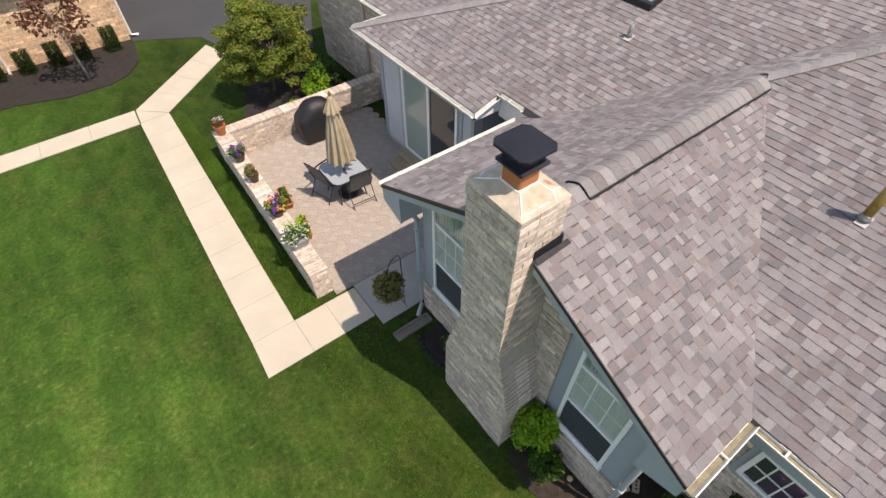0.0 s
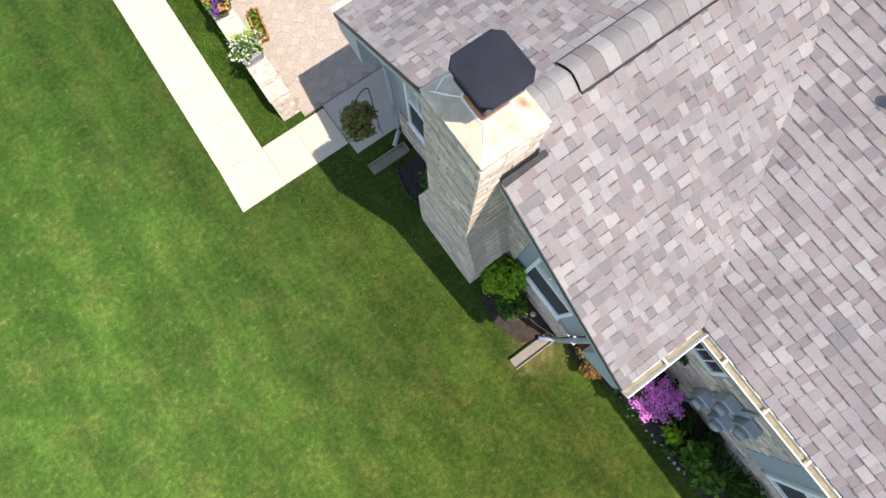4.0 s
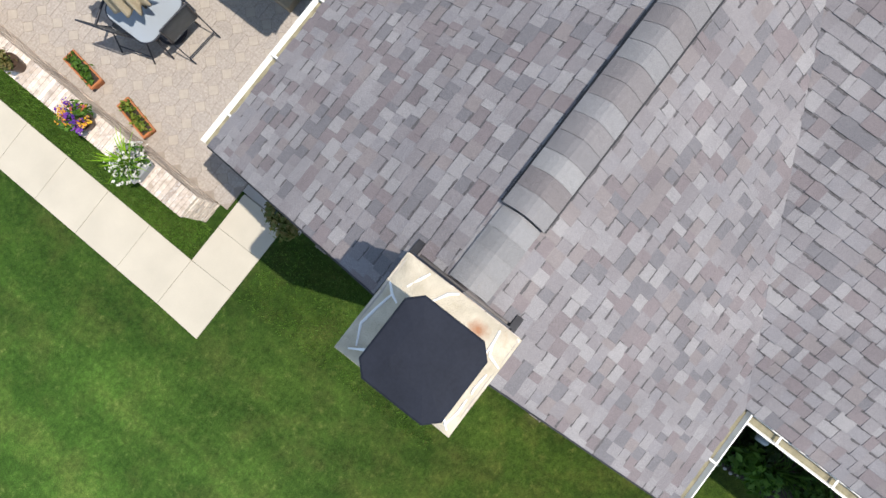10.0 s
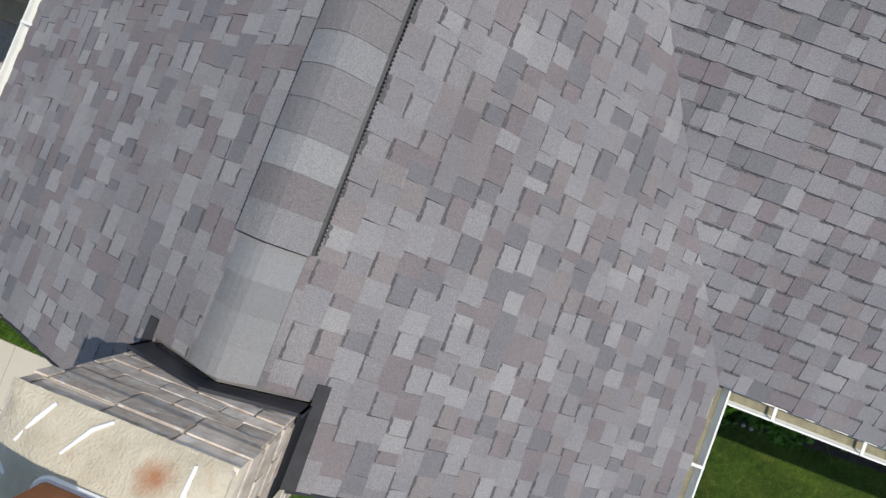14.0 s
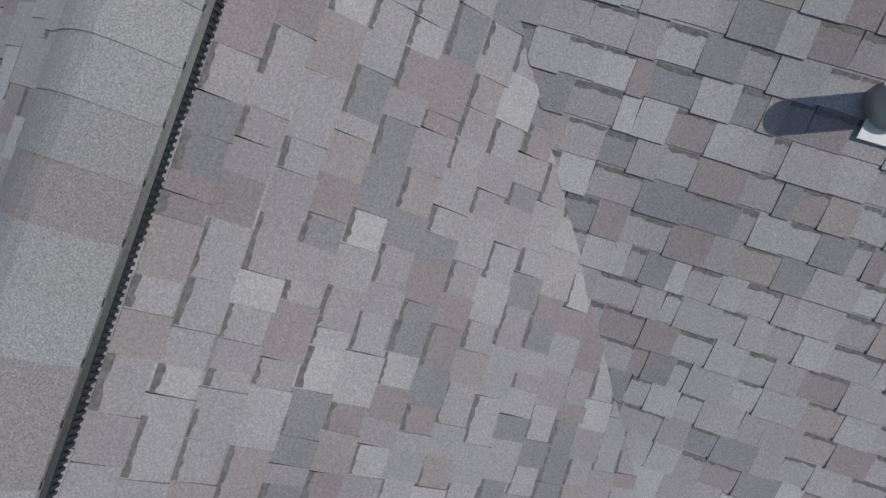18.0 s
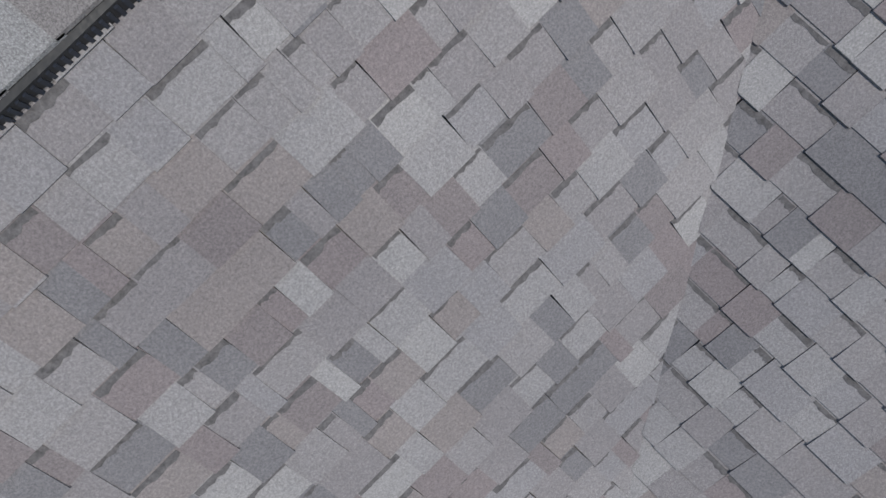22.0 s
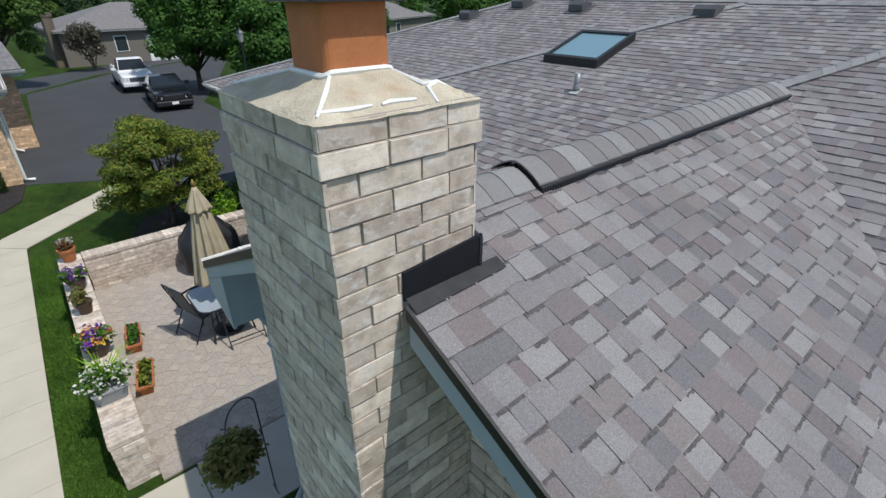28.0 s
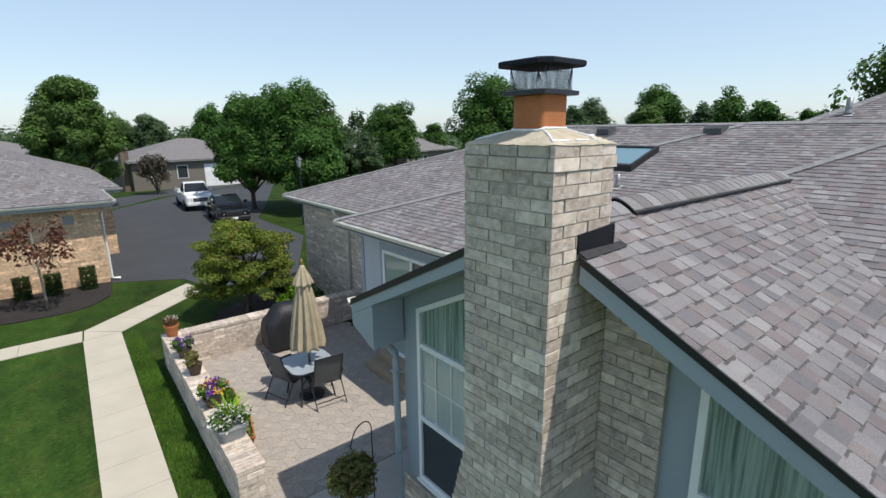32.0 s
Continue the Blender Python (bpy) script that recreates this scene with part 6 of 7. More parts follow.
def loft_body(rows, bevel=0.03):
    """A body through cross rows (y, half width, floor, shoulder, top half width, top)."""
    bm = bmesh.new()
    rings = []
    for y, w, z0, z1, wt, z2 in rows:
        rings.append([bm.verts.new(p) for p in ((-w * 0.94, y, z0), (-w, y, (z0 + z1) / 2), (-w * 0.97, y, z1), (-wt, y, z2), (wt, y, z2), (w * 0.97, y, z1), (w, y, (z0 + z1) / 2), (w * 0.94, y, z0))])
    for a, b in zip(rings, rings[1:]):
        for k in range(8):
            bm.faces.new((a[k], a[(k + 1) % 8], b[(k + 1) % 8], b[k]))
    bm.faces.new(rings[0][::-1])
    bm.faces.new(rings[-1])
    return bm


def vehicle(name, label, category, x, y, turn, paint, truck):
    v = thing(name, label, category, "parked vehicles", (x, y, 0.012), turn)
    L_, W, hood, cab0, cab1, roof_z = (5.6, 0.98, 1.12, 1.45, 3.35, 1.88) if truck else (4.6, 0.88, 0.92, 1.30, 3.9, 1.45)
    g0 = 0.38 if truck else 0.24
    body = [(0.0, W * 0.86, g0 + 0.1, hood * 0.66, W * 0.8, hood * 0.84), (0.14, W * 0.97, g0, hood * 0.76, W * 0.9, hood * 0.93), (0.6, W, g0, hood * 0.82, W * 0.9, hood * 0.98), (cab0, W, g0, hood * 0.88, W * 0.92, hood + 0.03)]
    body += [(cab1, W, g0, hood * 0.9, W * 0.94, hood + 0.04), (L_ - 0.15, W, g0, hood * 0.9, W * 0.93, hood + 0.04), (L_, W * 0.93, g0 + 0.1, hood * 0.84, W * 0.88, hood)]
    part("body", loft_body(body), paint, v)
    ws, rs_ = (0.62, 0.35) if truck else (0.85, 0.75)
    part("cabin", loft_body([(cab0 - 0.02, W * 0.86, hood - 0.05, hood, W * 0.84, hood + 0.05), (cab0 + ws, W * 0.88, hood - 0.05, hood + 0.1, W * 0.72, roof_z - 0.03), (cab0 + ws + 0.4, W * 0.88, hood - 0.05, hood + 0.1, W * 0.70, roof_z), (cab1 - rs_, W * 0.88, hood - 0.05, hood + 0.1, W * 0.70, roof_z - 0.02), (cab1, W * 0.86, hood - 0.05, hood, W * 0.82, hood + 0.06)]), paint, v)
    wz = hood + 0.05
    a, b = Vector((0, cab0 - 0.02, wz)), Vector((0, cab0 + ws, roof_z - 0.03))
    n = (b - a).cross(Vector((1, 0, 0))).normalized()
    n = n if n.y < 0 else -n
    q = [a.lerp(b, 0.10) + Vector((-W * 0.80, 0, 0)), a.lerp(b, 0.10) + Vector((W * 0.80, 0, 0)), a.lerp(b, 0.93) + Vector((W * 0.68, 0, 0)), a.lerp(b, 0.93) + Vector((-W * 0.68, 0, 0))]
    part("windscreen", prism([p + n * 0.004 for p in q], n * 0.01), CAR_GLASS, v)
    for s in (-1, 1):
        lo_, hi_ = W * 0.862 * s, W * 0.735 * s
        ya, yb = cab0 + ws * 0.55, cab1 - rs_ * 0.8
        z_a, z_b = hood + 0.14, roof_z - 0.09
        q = [(lo_, ya, z_a), (lo_, yb, z_a), (hi_, yb - 0.15, z_b), (hi_, ya + ws * 0.45, z_b)]
        part("side_window", prism([Vector(p) + Vector((s * 0.012, 0, 0)) for p in q], (s * 0.012, 0, 0)), CAR_GLASS, v)
        part("headlight", prism([(s * W * 0.58, -0.012, hood * 0.66), (s * W * 0.84, 0.02, hood * 0.66), (s * W * 0.86, 0.05, hood * 0.82), (s * W * 0.6, 0.0, hood * 0.80)], (0, 0.06, 0)), LENS, v)
        part("mirror", box((s * W * 0.98, cab0 + 0.45, hood + 0.06), (s * (W + 0.2), cab0 + 0.56, hood + 0.24), 0.02), paint, v)
        for wy in (0.92, L_ - 1.15):
            r_ = 0.39 if truck else 0.32
            tyre = [(r_ * 0.62, -0.11), (r_ * 0.95, -0.11), (r_, -0.08), (r_, 0.08), (r_ * 0.95, 0.11), (r_ * 0.62, 0.11)]
            w_ = part("wheel", lathe([(r_ * 0.60, -0.06), (r_ * 0.60, 0.105), (r_ * 0.2, 0.09), (0.03, 0.09)], 18), CHROME, v)
            w_.matrix_basis = pose(s * (W - 0.10), wy, r_, 0, 90 * s, 0)
            part("tyre", lathe(tyre, 18), TYRE, w_)
    part("grille", box((-W * 0.5, -0.02, hood * 0.58), (W * 0.5, 0.06, hood * 0.84), 0.015), CHROME if truck else EDGE, v)
    part("bumper", box((-W * 0.93, -0.08, g0 + 0.02), (W * 0.93, 0.12, g0 + 0.25), 0.03), paint if truck else EDGE, v)
    part("number_plate", box((-0.15, -0.095, g0 + 0.10), (0.15, -0.081, g0 + 0.22)), WHITE, v)
    if truck:
        for e in (-1, 1):
            part("bed_side", box((min(e * W * 0.9, e * W * 0.82), cab1 + 0.05, hood), (max(e * W * 0.9, e * W * 0.82), L_ - 0.05, hood + 0.12), 0.01), paint, v)
    return v


vehicle("pickup_truck", "clean white pickup truck parked on asphalt", "truck", 5.1, 32.3, -4, CAR_WHITE, True).scale = (0.92, 0.92, 0.92)
vehicle("car", "dark glossy car parked on the asphalt driveway", "car", 5.2, 25.6, -6, CAR_BLACK, False)
lp = thing("street_lamp", "black post lamp with a tapered lantern on the verge", "street lamp", at=(8.1, 23.2, 0))
part("post", lathe([(0.07, 0), (0.07, 0.5), (0.04, 0.55), (0.035, 3.1), (0.06, 3.15)], 12), BLACK, lp)
lan = part("lantern", lathe([(0.09, 3.15), (0.17, 3.52), (0.175, 3.54)], 6), glass_material("lantern_glass", (0.35, 0.36, 0.36), 0.1), lp)
part("cap", lathe([(0.20, 3.54), (0.12, 3.64), (0.03, 3.72), (0.012, 3.80)], 6), BLACK, lan)

# ---- patio things ----
TAN = Mat("tan_canvas", 0.85, 0, 0.2)
TAN.color(TAN.mix(1.0, TAN.ramp(TAN.noise(7, 4), [(0.3, (0.38, 0.32, 0.225)), (0.7, (0.48, 0.41, 0.29))]), TAN.ramp(TAN.noise(300, 2), [(0.3, (0.9, 0.9, 0.9)), (0.7, (1.08, 1.08, 1.08))]), 'MULTIPLY'))
TAN = TAN.m


def folds(levels, n=9, sides=72):
    """A hanging cloth with deep folds: levels of (height, outer radius, depth of the folds)."""
    bm = bmesh.new()
    rings = []
    for z, r_, dip in levels:
        ring = []
        for k in range(sides):
            a = 2 * math.pi * k / sides
            f = 1 - dip * (0.5 + 0.5 * math.cos(n * a + 0.5 * math.sin(z * 3))) ** 0.7
            ring.append(bm.verts.new((r_ * f * math.cos(a), r_ * f * math.sin(a), z + 0.012 * math.sin(n * a))))
        rings.append(ring)
    for a, b in zip(rings, rings[1:]):
        for k in range(sides):
            bm.faces.new((a[k], a[(k + 1) % sides], b[(k + 1) % sides], b[k]))
    bm.faces.new(rings[-1])
    bm.faces.new(rings[0][::-1])
    return bm


um = thing("patio_umbrella", "closed tan canvas patio umbrella standing in a table", "umbrella", at=(0.73, 6.08, 0.026))
um.scale = (1.0, 1.0, 1.05)
part("pole", tube([(0, 0, 0.0), (0, 0, 2.5)], 0.022, 12), varied("bronze_pole", (0.10, 0.075, 0.05), 0.4, 0.1), um)
part("canopy", folds([(0.98, 0.36, 0.40), (1.02, 0.355, 0.44), (1.35, 0.30, 0.42), (1.7, 0.235, 0.36), (2.05, 0.16, 0.28), (2.25, 0.11, 0.15)], 11), TAN, um, smooth=True)
part("vent_cap", folds([(2.15, 0.205, 0.34), (2.18, 0.195, 0.36), (2.32, 0.125, 0.30), (2.45, 0.055, 0.2), (2.50, 0.035, 0.0)], 8), TAN, um, smooth=True)
part("finial", lathe([(0.018, 2.49), (0.034, 2.53), (0.034, 2.57), (0.014, 2.60), (0.006, 2.625)], 12), BRASS, um, smooth=True)
part("base", lathe([(0.24, 0.0), (0.24, 0.04), (0.07, 0.08), (0.035, 0.20)], 24), BLACK, um)
tb = thing("patio_table", "square glass-topped patio table with dark metal legs", "table", at=(0.73, 6.12, 0.026), turn=0)
TABLE_GLASS = glass_material("frosted_table_glass", (0.32, 0.355, 0.39), 0.22)
top_ = rounded(0.46, 0.2, 6)
part("tabletop", ring_solid([(top_, 0.692), (top_, 0.700)]), TABLE_GLASS, tb, "frosted grey glass")
part("rim", tube([(x, y, 0.692) for x, y in top_ + top_[:2]], 0.014, 8), BLACK, tb)
for sx, sy in ((1, 1), (-1, 1), (-1, -1), (1, -1)):
    part("leg", tube([(sx * 0.30, sy * 0.30, 0.69), (sx * 0.28, sy * 0.28, 0.45), (sx * 0.34, sy * 0.34, 0.0)], 0.016, 8), BLACK, tb)
part("brace", tube([(-0.29, -0.29, 0.4), (0.29, 0.29, 0.4)], 0.01, 6), BLACK, tb)
SLING = varied("grey_sling_mesh", (0.22, 0.225, 0.23), 0.75, 0.12, 8, 240, 0.3)


def sling_chair(x, y, turn):
    c = thing("patio_chair", "dark metal patio chair with a grey sling seat", "chair", "patio chairs", (x, y, 0.026), turn)
    def cloth(a, b, sag):
        bm = bmesh.new()
        rows = []
        for i in range(7):
            f = i / 6
            p = Vector(a).lerp(Vector(b), f)
            rows.append([bm.verts.new(p + Vector((u, 0, 0)) + Vector((0, 0.2, -1)) * sag * (1 - (u / 0.25) ** 2) * math.sin(f * math.pi)) for u in (-0.25, -0.12, 0, 0.12, 0.25)])
        for r0, r1 in zip(rows, rows[1:]):
            for k in range(4):
                bm.faces.new((r0[k], r0[k + 1], r1[k + 1], r1[k]))
        bmesh.ops.solidify(bm, geom=bm.faces[:], thickness=0.006)
        return bm
    part("seat", cloth((0, 0.27, 0.43), (0, -0.22, 0.39), 0.03), SLING, c)
    part("backrest", cloth((0, -0.22, 0.41), (0, -0.40, 0.98), 0.02), SLING, c)
    for s in (-1, 1):
        part("side_frame", tube([(s * 0.26, 0.29, 0.43), (s * 0.26, -0.2, 0.385), (s * 0.26, -0.25, 0.46), (s * 0.26, -0.42, 1.0)], 0.013, 8), BLACK, c)
        part("armrest", tube([(s * 0.29, -0.31, 0.64), (s * 0.30, 0.0, 0.66), (s * 0.30, 0.27, 0.64)], 0.018, 8), BLACK, c)
        part("leg", tube([(s * 0.30, 0.27, 0.64), (s * 0.29, 0.25, 0.43), (s * 0.29, 0.33, 0.01)], 0.013, 8), BLACK, c)
        part("leg", tube([(s * 0.28, -0.31, 0.64), (s * 0.28, -0.2, 0.4), (s * 0.28, -0.42, 0.01)], 0.013, 8), BLACK, c)
    part("crossbar", tube([(-0.28, -0.36, 0.12), (0.28, -0.36, 0.12)], 0.011, 8), BLACK, c)
    part("crossbar", tube([(-0.26, -0.42, 1.0), (0.26, -0.42, 1.0)], 0.013, 8), BLACK, c)
    return c


sling_chair(0.46, 6.36, -72).scale = (1.02, 1.02, 1.02)
sling_chair(0.86, 5.84, -4).scale = (1.02, 1.02, 1.02)
COVER = varied("black_vinyl_cover", (0.010, 0.011, 0.014), 0.5, 0.3, 6, 40, 0.5, 0, 0.5, 0.02)
gr = thing("covered_grill", "barbecue grill under a black vinyl cover", "grill", at=(1.31, 8.62, 0.026), turn=-4)
gr.scale = (0.74, 0.95, 0.95)


def draped(w, d, z, r_, ruck):
    o = rounded(1.0, r_, 8)
    return [(x * w * (1 + ruck * noise.noise((x * 3, y * 3, z * 2))), y * d * (1 + ruck * noise.noise((y * 3, x * 3, z * 2 + 5)))) for x, y in o], z


part("cover", ring_solid([draped(0.70, 0.36, 0.05, 0.3, 0.10), draped(0.74, 0.38, 0.12, 0.3, 0.10), draped(0.76, 0.37, 0.45, 0.3, 0.06), draped(0.76, 0.36, 0.66, 0.45, 0.05), draped(0.72, 0.35, 0.76, 0.55, 0.05), draped(0.60, 0.33, 0.85, 0.65, 0.05), draped(0.50, 0.30, 0.97, 0.7, 0.04), draped(0.40, 0.23, 1.07, 0.75, 0.03), draped(0.27, 0.14, 1.13, 0.8, 0.02), draped(0.12, 0.06, 1.15, 0.8, 0.0)]), COVER, gr, smooth=True)
for sx, sy in ((1, 1), (-1, 1), (-1, -1), (1, -1)):
    part("caster", lathe([(0.03, 0), (0.03, 0.06)], 10, (sx * 0.5, sy * 0.22, 0)), EDGE, gr)


def pot(label, x, y, z, r_, h, clay, seed, greens, flowers, group="wall pots", spread=1.25, tall=0.22):
    """A flared pot with a rim, soil, leaves and petals."""
    t = thing("flower_pot", label, "flower pot", group, (x, y, z))
    part("pot", lathe([(r_ * 0.66, 0), (r_ * 0.92, h * 0.8), (r_ * 1.0, h * 0.8), (r_ * 1.02, h), (r_ * 0.9, h), (r_ * 0.88, h * 0.9)], 20), clay, t)
    part("soil", lathe([(r_ * 0.88, h * 0.84), (r_ * 0.87, h * 0.88)], 16), DIRT, t)
    cs, rs = clumps((0, 0, h + tall * 0.45), (r_ * spread, r_ * spread, tall * 0.6), 12, seed, size=(0.35, 0.6))
    part("leaves", mesh("leaves", *leaf_cloud(cs, rs, 420, 0.04, seed)), greens, t)
    if flowers:
        cs, rs = clumps((0, 0, h + tall * 0.62), (r_ * spread * 1.15, r_ * spread * 1.15, tall * 0.62), 16, seed + 1, low=0.5, size=(0.12, 0.3))
        tagged(part("bloom", mesh("flowers", *leaf_cloud(cs, rs, 150, 0.042, seed + 1, long=1.0, flat=0.9)), flowers, t), kind="stuff")
    return t


WZ = 0.745
BROWN_POT = varied("brown_glazed_pot", (0.075, 0.045, 0.03), 0.4, 0.2)
GREY_POT = varied("grey_stone_planter", (0.30, 0.31, 0.32), 0.85, 0.15, 10, 80, 0.4)
pot("terracotta pot with a few white flowers on the wall", -1.03, 9.15, WZ, 0.15, 0.26, CLAY, 201, LEAF_RUST, PETAL_WHITE, spread=0.95, tall=0.16)
pot("violet flowers in a pot on the patio wall", -1.06, 7.85, WZ, 0.14, 0.17, BROWN_POT, 203, LEAF_BED, PETAL_VIOLET, spread=1.6)
pot("dry rust-green plant in a brown pot on the wall", -1.08, 6.95, WZ, 0.13, 0.20, BROWN_POT, 205, LEAF_BASKET, None, spread=1.35)
p5 = pot("violet and yellow flowers in a pot on the wall", -1.11, 5.62, WZ, 0.16, 0.16, BROWN_POT, 207, LEAF_BED, PETAL_WARM, spread=1.75, tall=0.26)
cs, rs = clumps((0, 0, 0.32), (0.30, 0.34, 0.16), 12, 209, low=0.4, size=(0.15, 0.3))
tagged(part("bloom", mesh("flowers", *leaf_cloud(cs, rs, 120, 0.05, 210, long=1.0, flat=0.9)), PETAL_VIOLET, p5), kind="stuff")
pl = thing("stone_planter", "grey planter of spiky grass and white flowers on the wall", "planter", "wall pots", (-1.14, 4.6, WZ))
part("planter", ring_solid([(rounded(0.15, 0.02, 2), 0), (rounded(0.19, 0.02, 2), 0.17), (rounded(0.20, 0.02, 2), 0.18), (rounded(0.20, 0.02, 2), 0.205), (rounded(0.17, 0.02, 2), 0.205)]), GREY_POT, pl)
cs, rs = clumps((0, 0, 0.28), (0.32, 0.36, 0.14), 18, 211, size=(0.4, 0.6))
part("leaves", mesh("leaves", *leaf_cloud(cs, rs, 520, 0.045, 211)), LEAF_BED, pl)
tagged(part("bloom", mesh("flowers", *leaf_cloud(cs, [q * 1.15 for q in rs], 320, 0.045, 212, long=1.0, flat=0.9, shell=0.85)), PETAL_WHITE, pl), kind="stuff")


def spikes(parent, count, length, z, seed, material, width=0.02):
    """Arching grass blades from one root."""
    r = random.Random(seed)
    vs, fs = [], []
    for k in range(count):
        a, tilt, l = r.uniform(0, 6.283), r.uniform(0.15, 1.0), length * r.uniform(0.7, 1.1)
        d, side = Vector((math.cos(a), math.sin(a), 0)), Vector((-math.sin(a), math.cos(a), 0))
        b = len(vs)
        for i in range(5):
            f = i / 4
            p = d * l * tilt * (f * 0.6 + f * f * 0.35) + Vector((0, 0, z + l * f * (1 - tilt * 0.55 * f)))
            w = width * (1 - f) ** 0.7 * 0.5 + 0.001
            vs += [p - side * w, p + side * w + Vector((0, 0, 0.002))]
        fs += [(b + 2 * i, b + 2 * i + 1, b + 2 * i + 3, b + 2 * i + 2) for i in range(4)]
    tagged(part("grass_tuft", mesh("blades", vs, fs), material, parent), kind="stuff")


spikes(pl, 40, 0.60, 0.19, 213, LEAF_BRIGHT, 0.026)
for k, (x, y, turn) in enumerate(((-0.62, 6.68, 82), (-0.70, 5.52, 78))):
    w = thing("window_box", "long terracotta planter box with green plants on pavers", "planter", "terracotta boxes", (x, y, 0.026), turn)
    bm = ring_solid([([(0.27, 0.07), (-0.27, 0.07), (-0.27, -0.07), (0.27, -0.07)], 0), ([(0.32, 0.10), (-0.32, 0.10), (-0.32, -0.10), (0.32, -0.10)], 0.15), ([(0.34, 0.115), (-0.34, 0.115), (-0.34, -0.115), (0.34, -0.115)], 0.155), ([(0.34, 0.115), (-0.34, 0.115), (-0.34, -0.115), (0.34, -0.115)], 0.19), ([(0.31, 0.09), (-0.31, 0.09), (-0.31, -0.09), (0.31, -0.09)], 0.19), ([(0.30, 0.085), (-0.30, 0.085), (-0.30, -0.085), (0.30, -0.085)], 0.16)])
    part("box", bm, CLAY, w)
    part("soil", box((-0.30, -0.085, 0.15), (0.30, 0.085, 0.165)), DIRT, w)
    cs = [(-0.24 + i * 0.08, rng.uniform(-0.03, 0.03), 0.20) for i in range(7)]
    part("leaves", mesh("leaves", *leaf_cloud(cs, [0.06] * 7, 220, 0.05, 230 + k)), LEAF_BED if k == 0 else LEAF_LIME, w)

# ---- shepherd hook with its basket ----
hk = thing("shepherd_hook", "black steel shepherd hook beside the path", "garden hook", at=(0.0, 2.55, 0.0))
arc = [(0, 0, -0.1), (0, 0, 0.6), (0, 0, 1.42)] + [(-0.17 + 0.17 * math.cos(a), -0.06 + 0.06 * math.cos(a), 1.42 + 0.17 * math.sin(a)) for a in (0.4 * k for k in range(1, 8))] + [(-0.36, -0.13, 1.40), (-0.40, -0.145, 1.43)]
part("rod", tube(arc, 0.008, 8), BLACK, hk, smooth=True)
part("step_prong", tube([(0, -0.09, 0.02), (0, 0.09, 0.02)], 0.006, 6), BLACK, hk)
bk = thing("hanging_basket", "hanging basket of dry green and rust foliage", "hanging basket", at=(-0.36, 2.42, 0.92))
part("basket", lathe([(0.05, -0.16), (0.13, -0.10), (0.165, 0.0), (0.17, 0.01), (0.15, 0.01)], 18), BROWN_POT, bk)
for k in range(3):
    a = k * 2.094
    part("chain", tube([(0.16 * math.cos(a), 0.16 * math.sin(a), 0.0), (0.0, 0.0, 0.475)], 0.003, 4), BLACK, bk)
cs, rs = clumps((0, 0, 0.06), (0.36, 0.36, 0.24), 34, 240, size=(0.35, 0.55))
part("leaves", mesh("leaves", *leaf_cloud(cs, rs, 2200, 0.05, 240)), LEAF_BASKET, bk)

# ---- downspouts and splash blocks ----
for s in (-1, 1):
    d = thing("downspout", "blue-grey downspout at the wing's corner", "downspout", "downspouts")
    y0_, y1_ = s * 2.77, s * 2.32
    part("pipe", tube([(0.10, y0_, 2.90), (0.10, y0_, 2.80), (0.14, s * 2.70, 2.68), (0.25, y1_, 2.45), (0.25, y1_, 2.36), (0.25, y1_, 0.22), (0.22, s * 2.26, 0.14), (0.02, s * 2.10, 0.10)], 0.042, 8), BLUE, d, smooth=True)
    for z in (2.2, 1.1):
        part("strap", box((0.20, y1_ - 0.052, z), (0.31, y1_ + 0.052, z + 0.025)), BLUE, d)
d = thing("downspout", "pale grey downspout on the brick wall", "downspout", "downspouts")
part("pipe", tube([(B_X - 0.06, 9.6, 3.0), (B_X, 9.6, 2.86), (NX - 0.06, 9.6, 2.70), (NX - 0.06, 9.6, 0.2), (NX - 0.2, 9.62, 0.08)], 0.04, 8), GUTTER, d, smooth=True)
SPLASH = varied("weathered_splash_block", (0.22, 0.195, 0.165), 0.9, 0.2, 6, 80, 0.4)
for y in (1.98, -2.2):
    b = thing("splash_block", "weathered concrete splash block on the lawn", "splash block", "splash blocks", (-0.58, y, 0.005))
    part("tray", box((0, -0.10, 0), (0.78, 0.10, 0.035), 0.006), SPLASH, b)
    for q in (-0.10, 0.075):
        part("side", box((0, q, 0.036), (0.78, q + 0.025, 0.085), 0.006), SPLASH, b)
    part("back_lip", box((0.755, -0.074, 0.036), (0.78, 0.074, 0.085)), SPLASH, b)

# ---- beds by the wing and the south wall ----
plant("shrub", "bright green leafy shrub beside the chimney", "shrub", (0.06, -0.98, 0), (0, 0, 0.72), (0.33, 0.36, 0.60), 44, 4200, 0.052, LEAF_BRIGHT, 301, "", 0.014)
plant("shrub", "low dark green plant under the bright shrub", "shrub", (0.0, -1.40, 0), (0, 0, 0.24), (0.30, 0.30, 0.26), 18, 1300, 0.045, LEAF_BED, 302, "bed plants", 0.008)
plant("shrub", "small dark plant in the mulch beside the chimney", "shrub", (0.12, 1.2, 0), (0, 0, 0.16), (0.16, 0.2, 0.16), 9, 300, 0.05, LEAF_BED, 303, "bed plants", 0.008)
ph = plant("phlox", "dense violet-pink phlox in full bloom", "flowers", (0.78, -3.80, 0), (0, 0, 0.40), (0.34, 0.36, 0.40), 26, 900, 0.06, LEAF_BED, 304, "", 0.01)
hr = random.Random(8)
cs = []
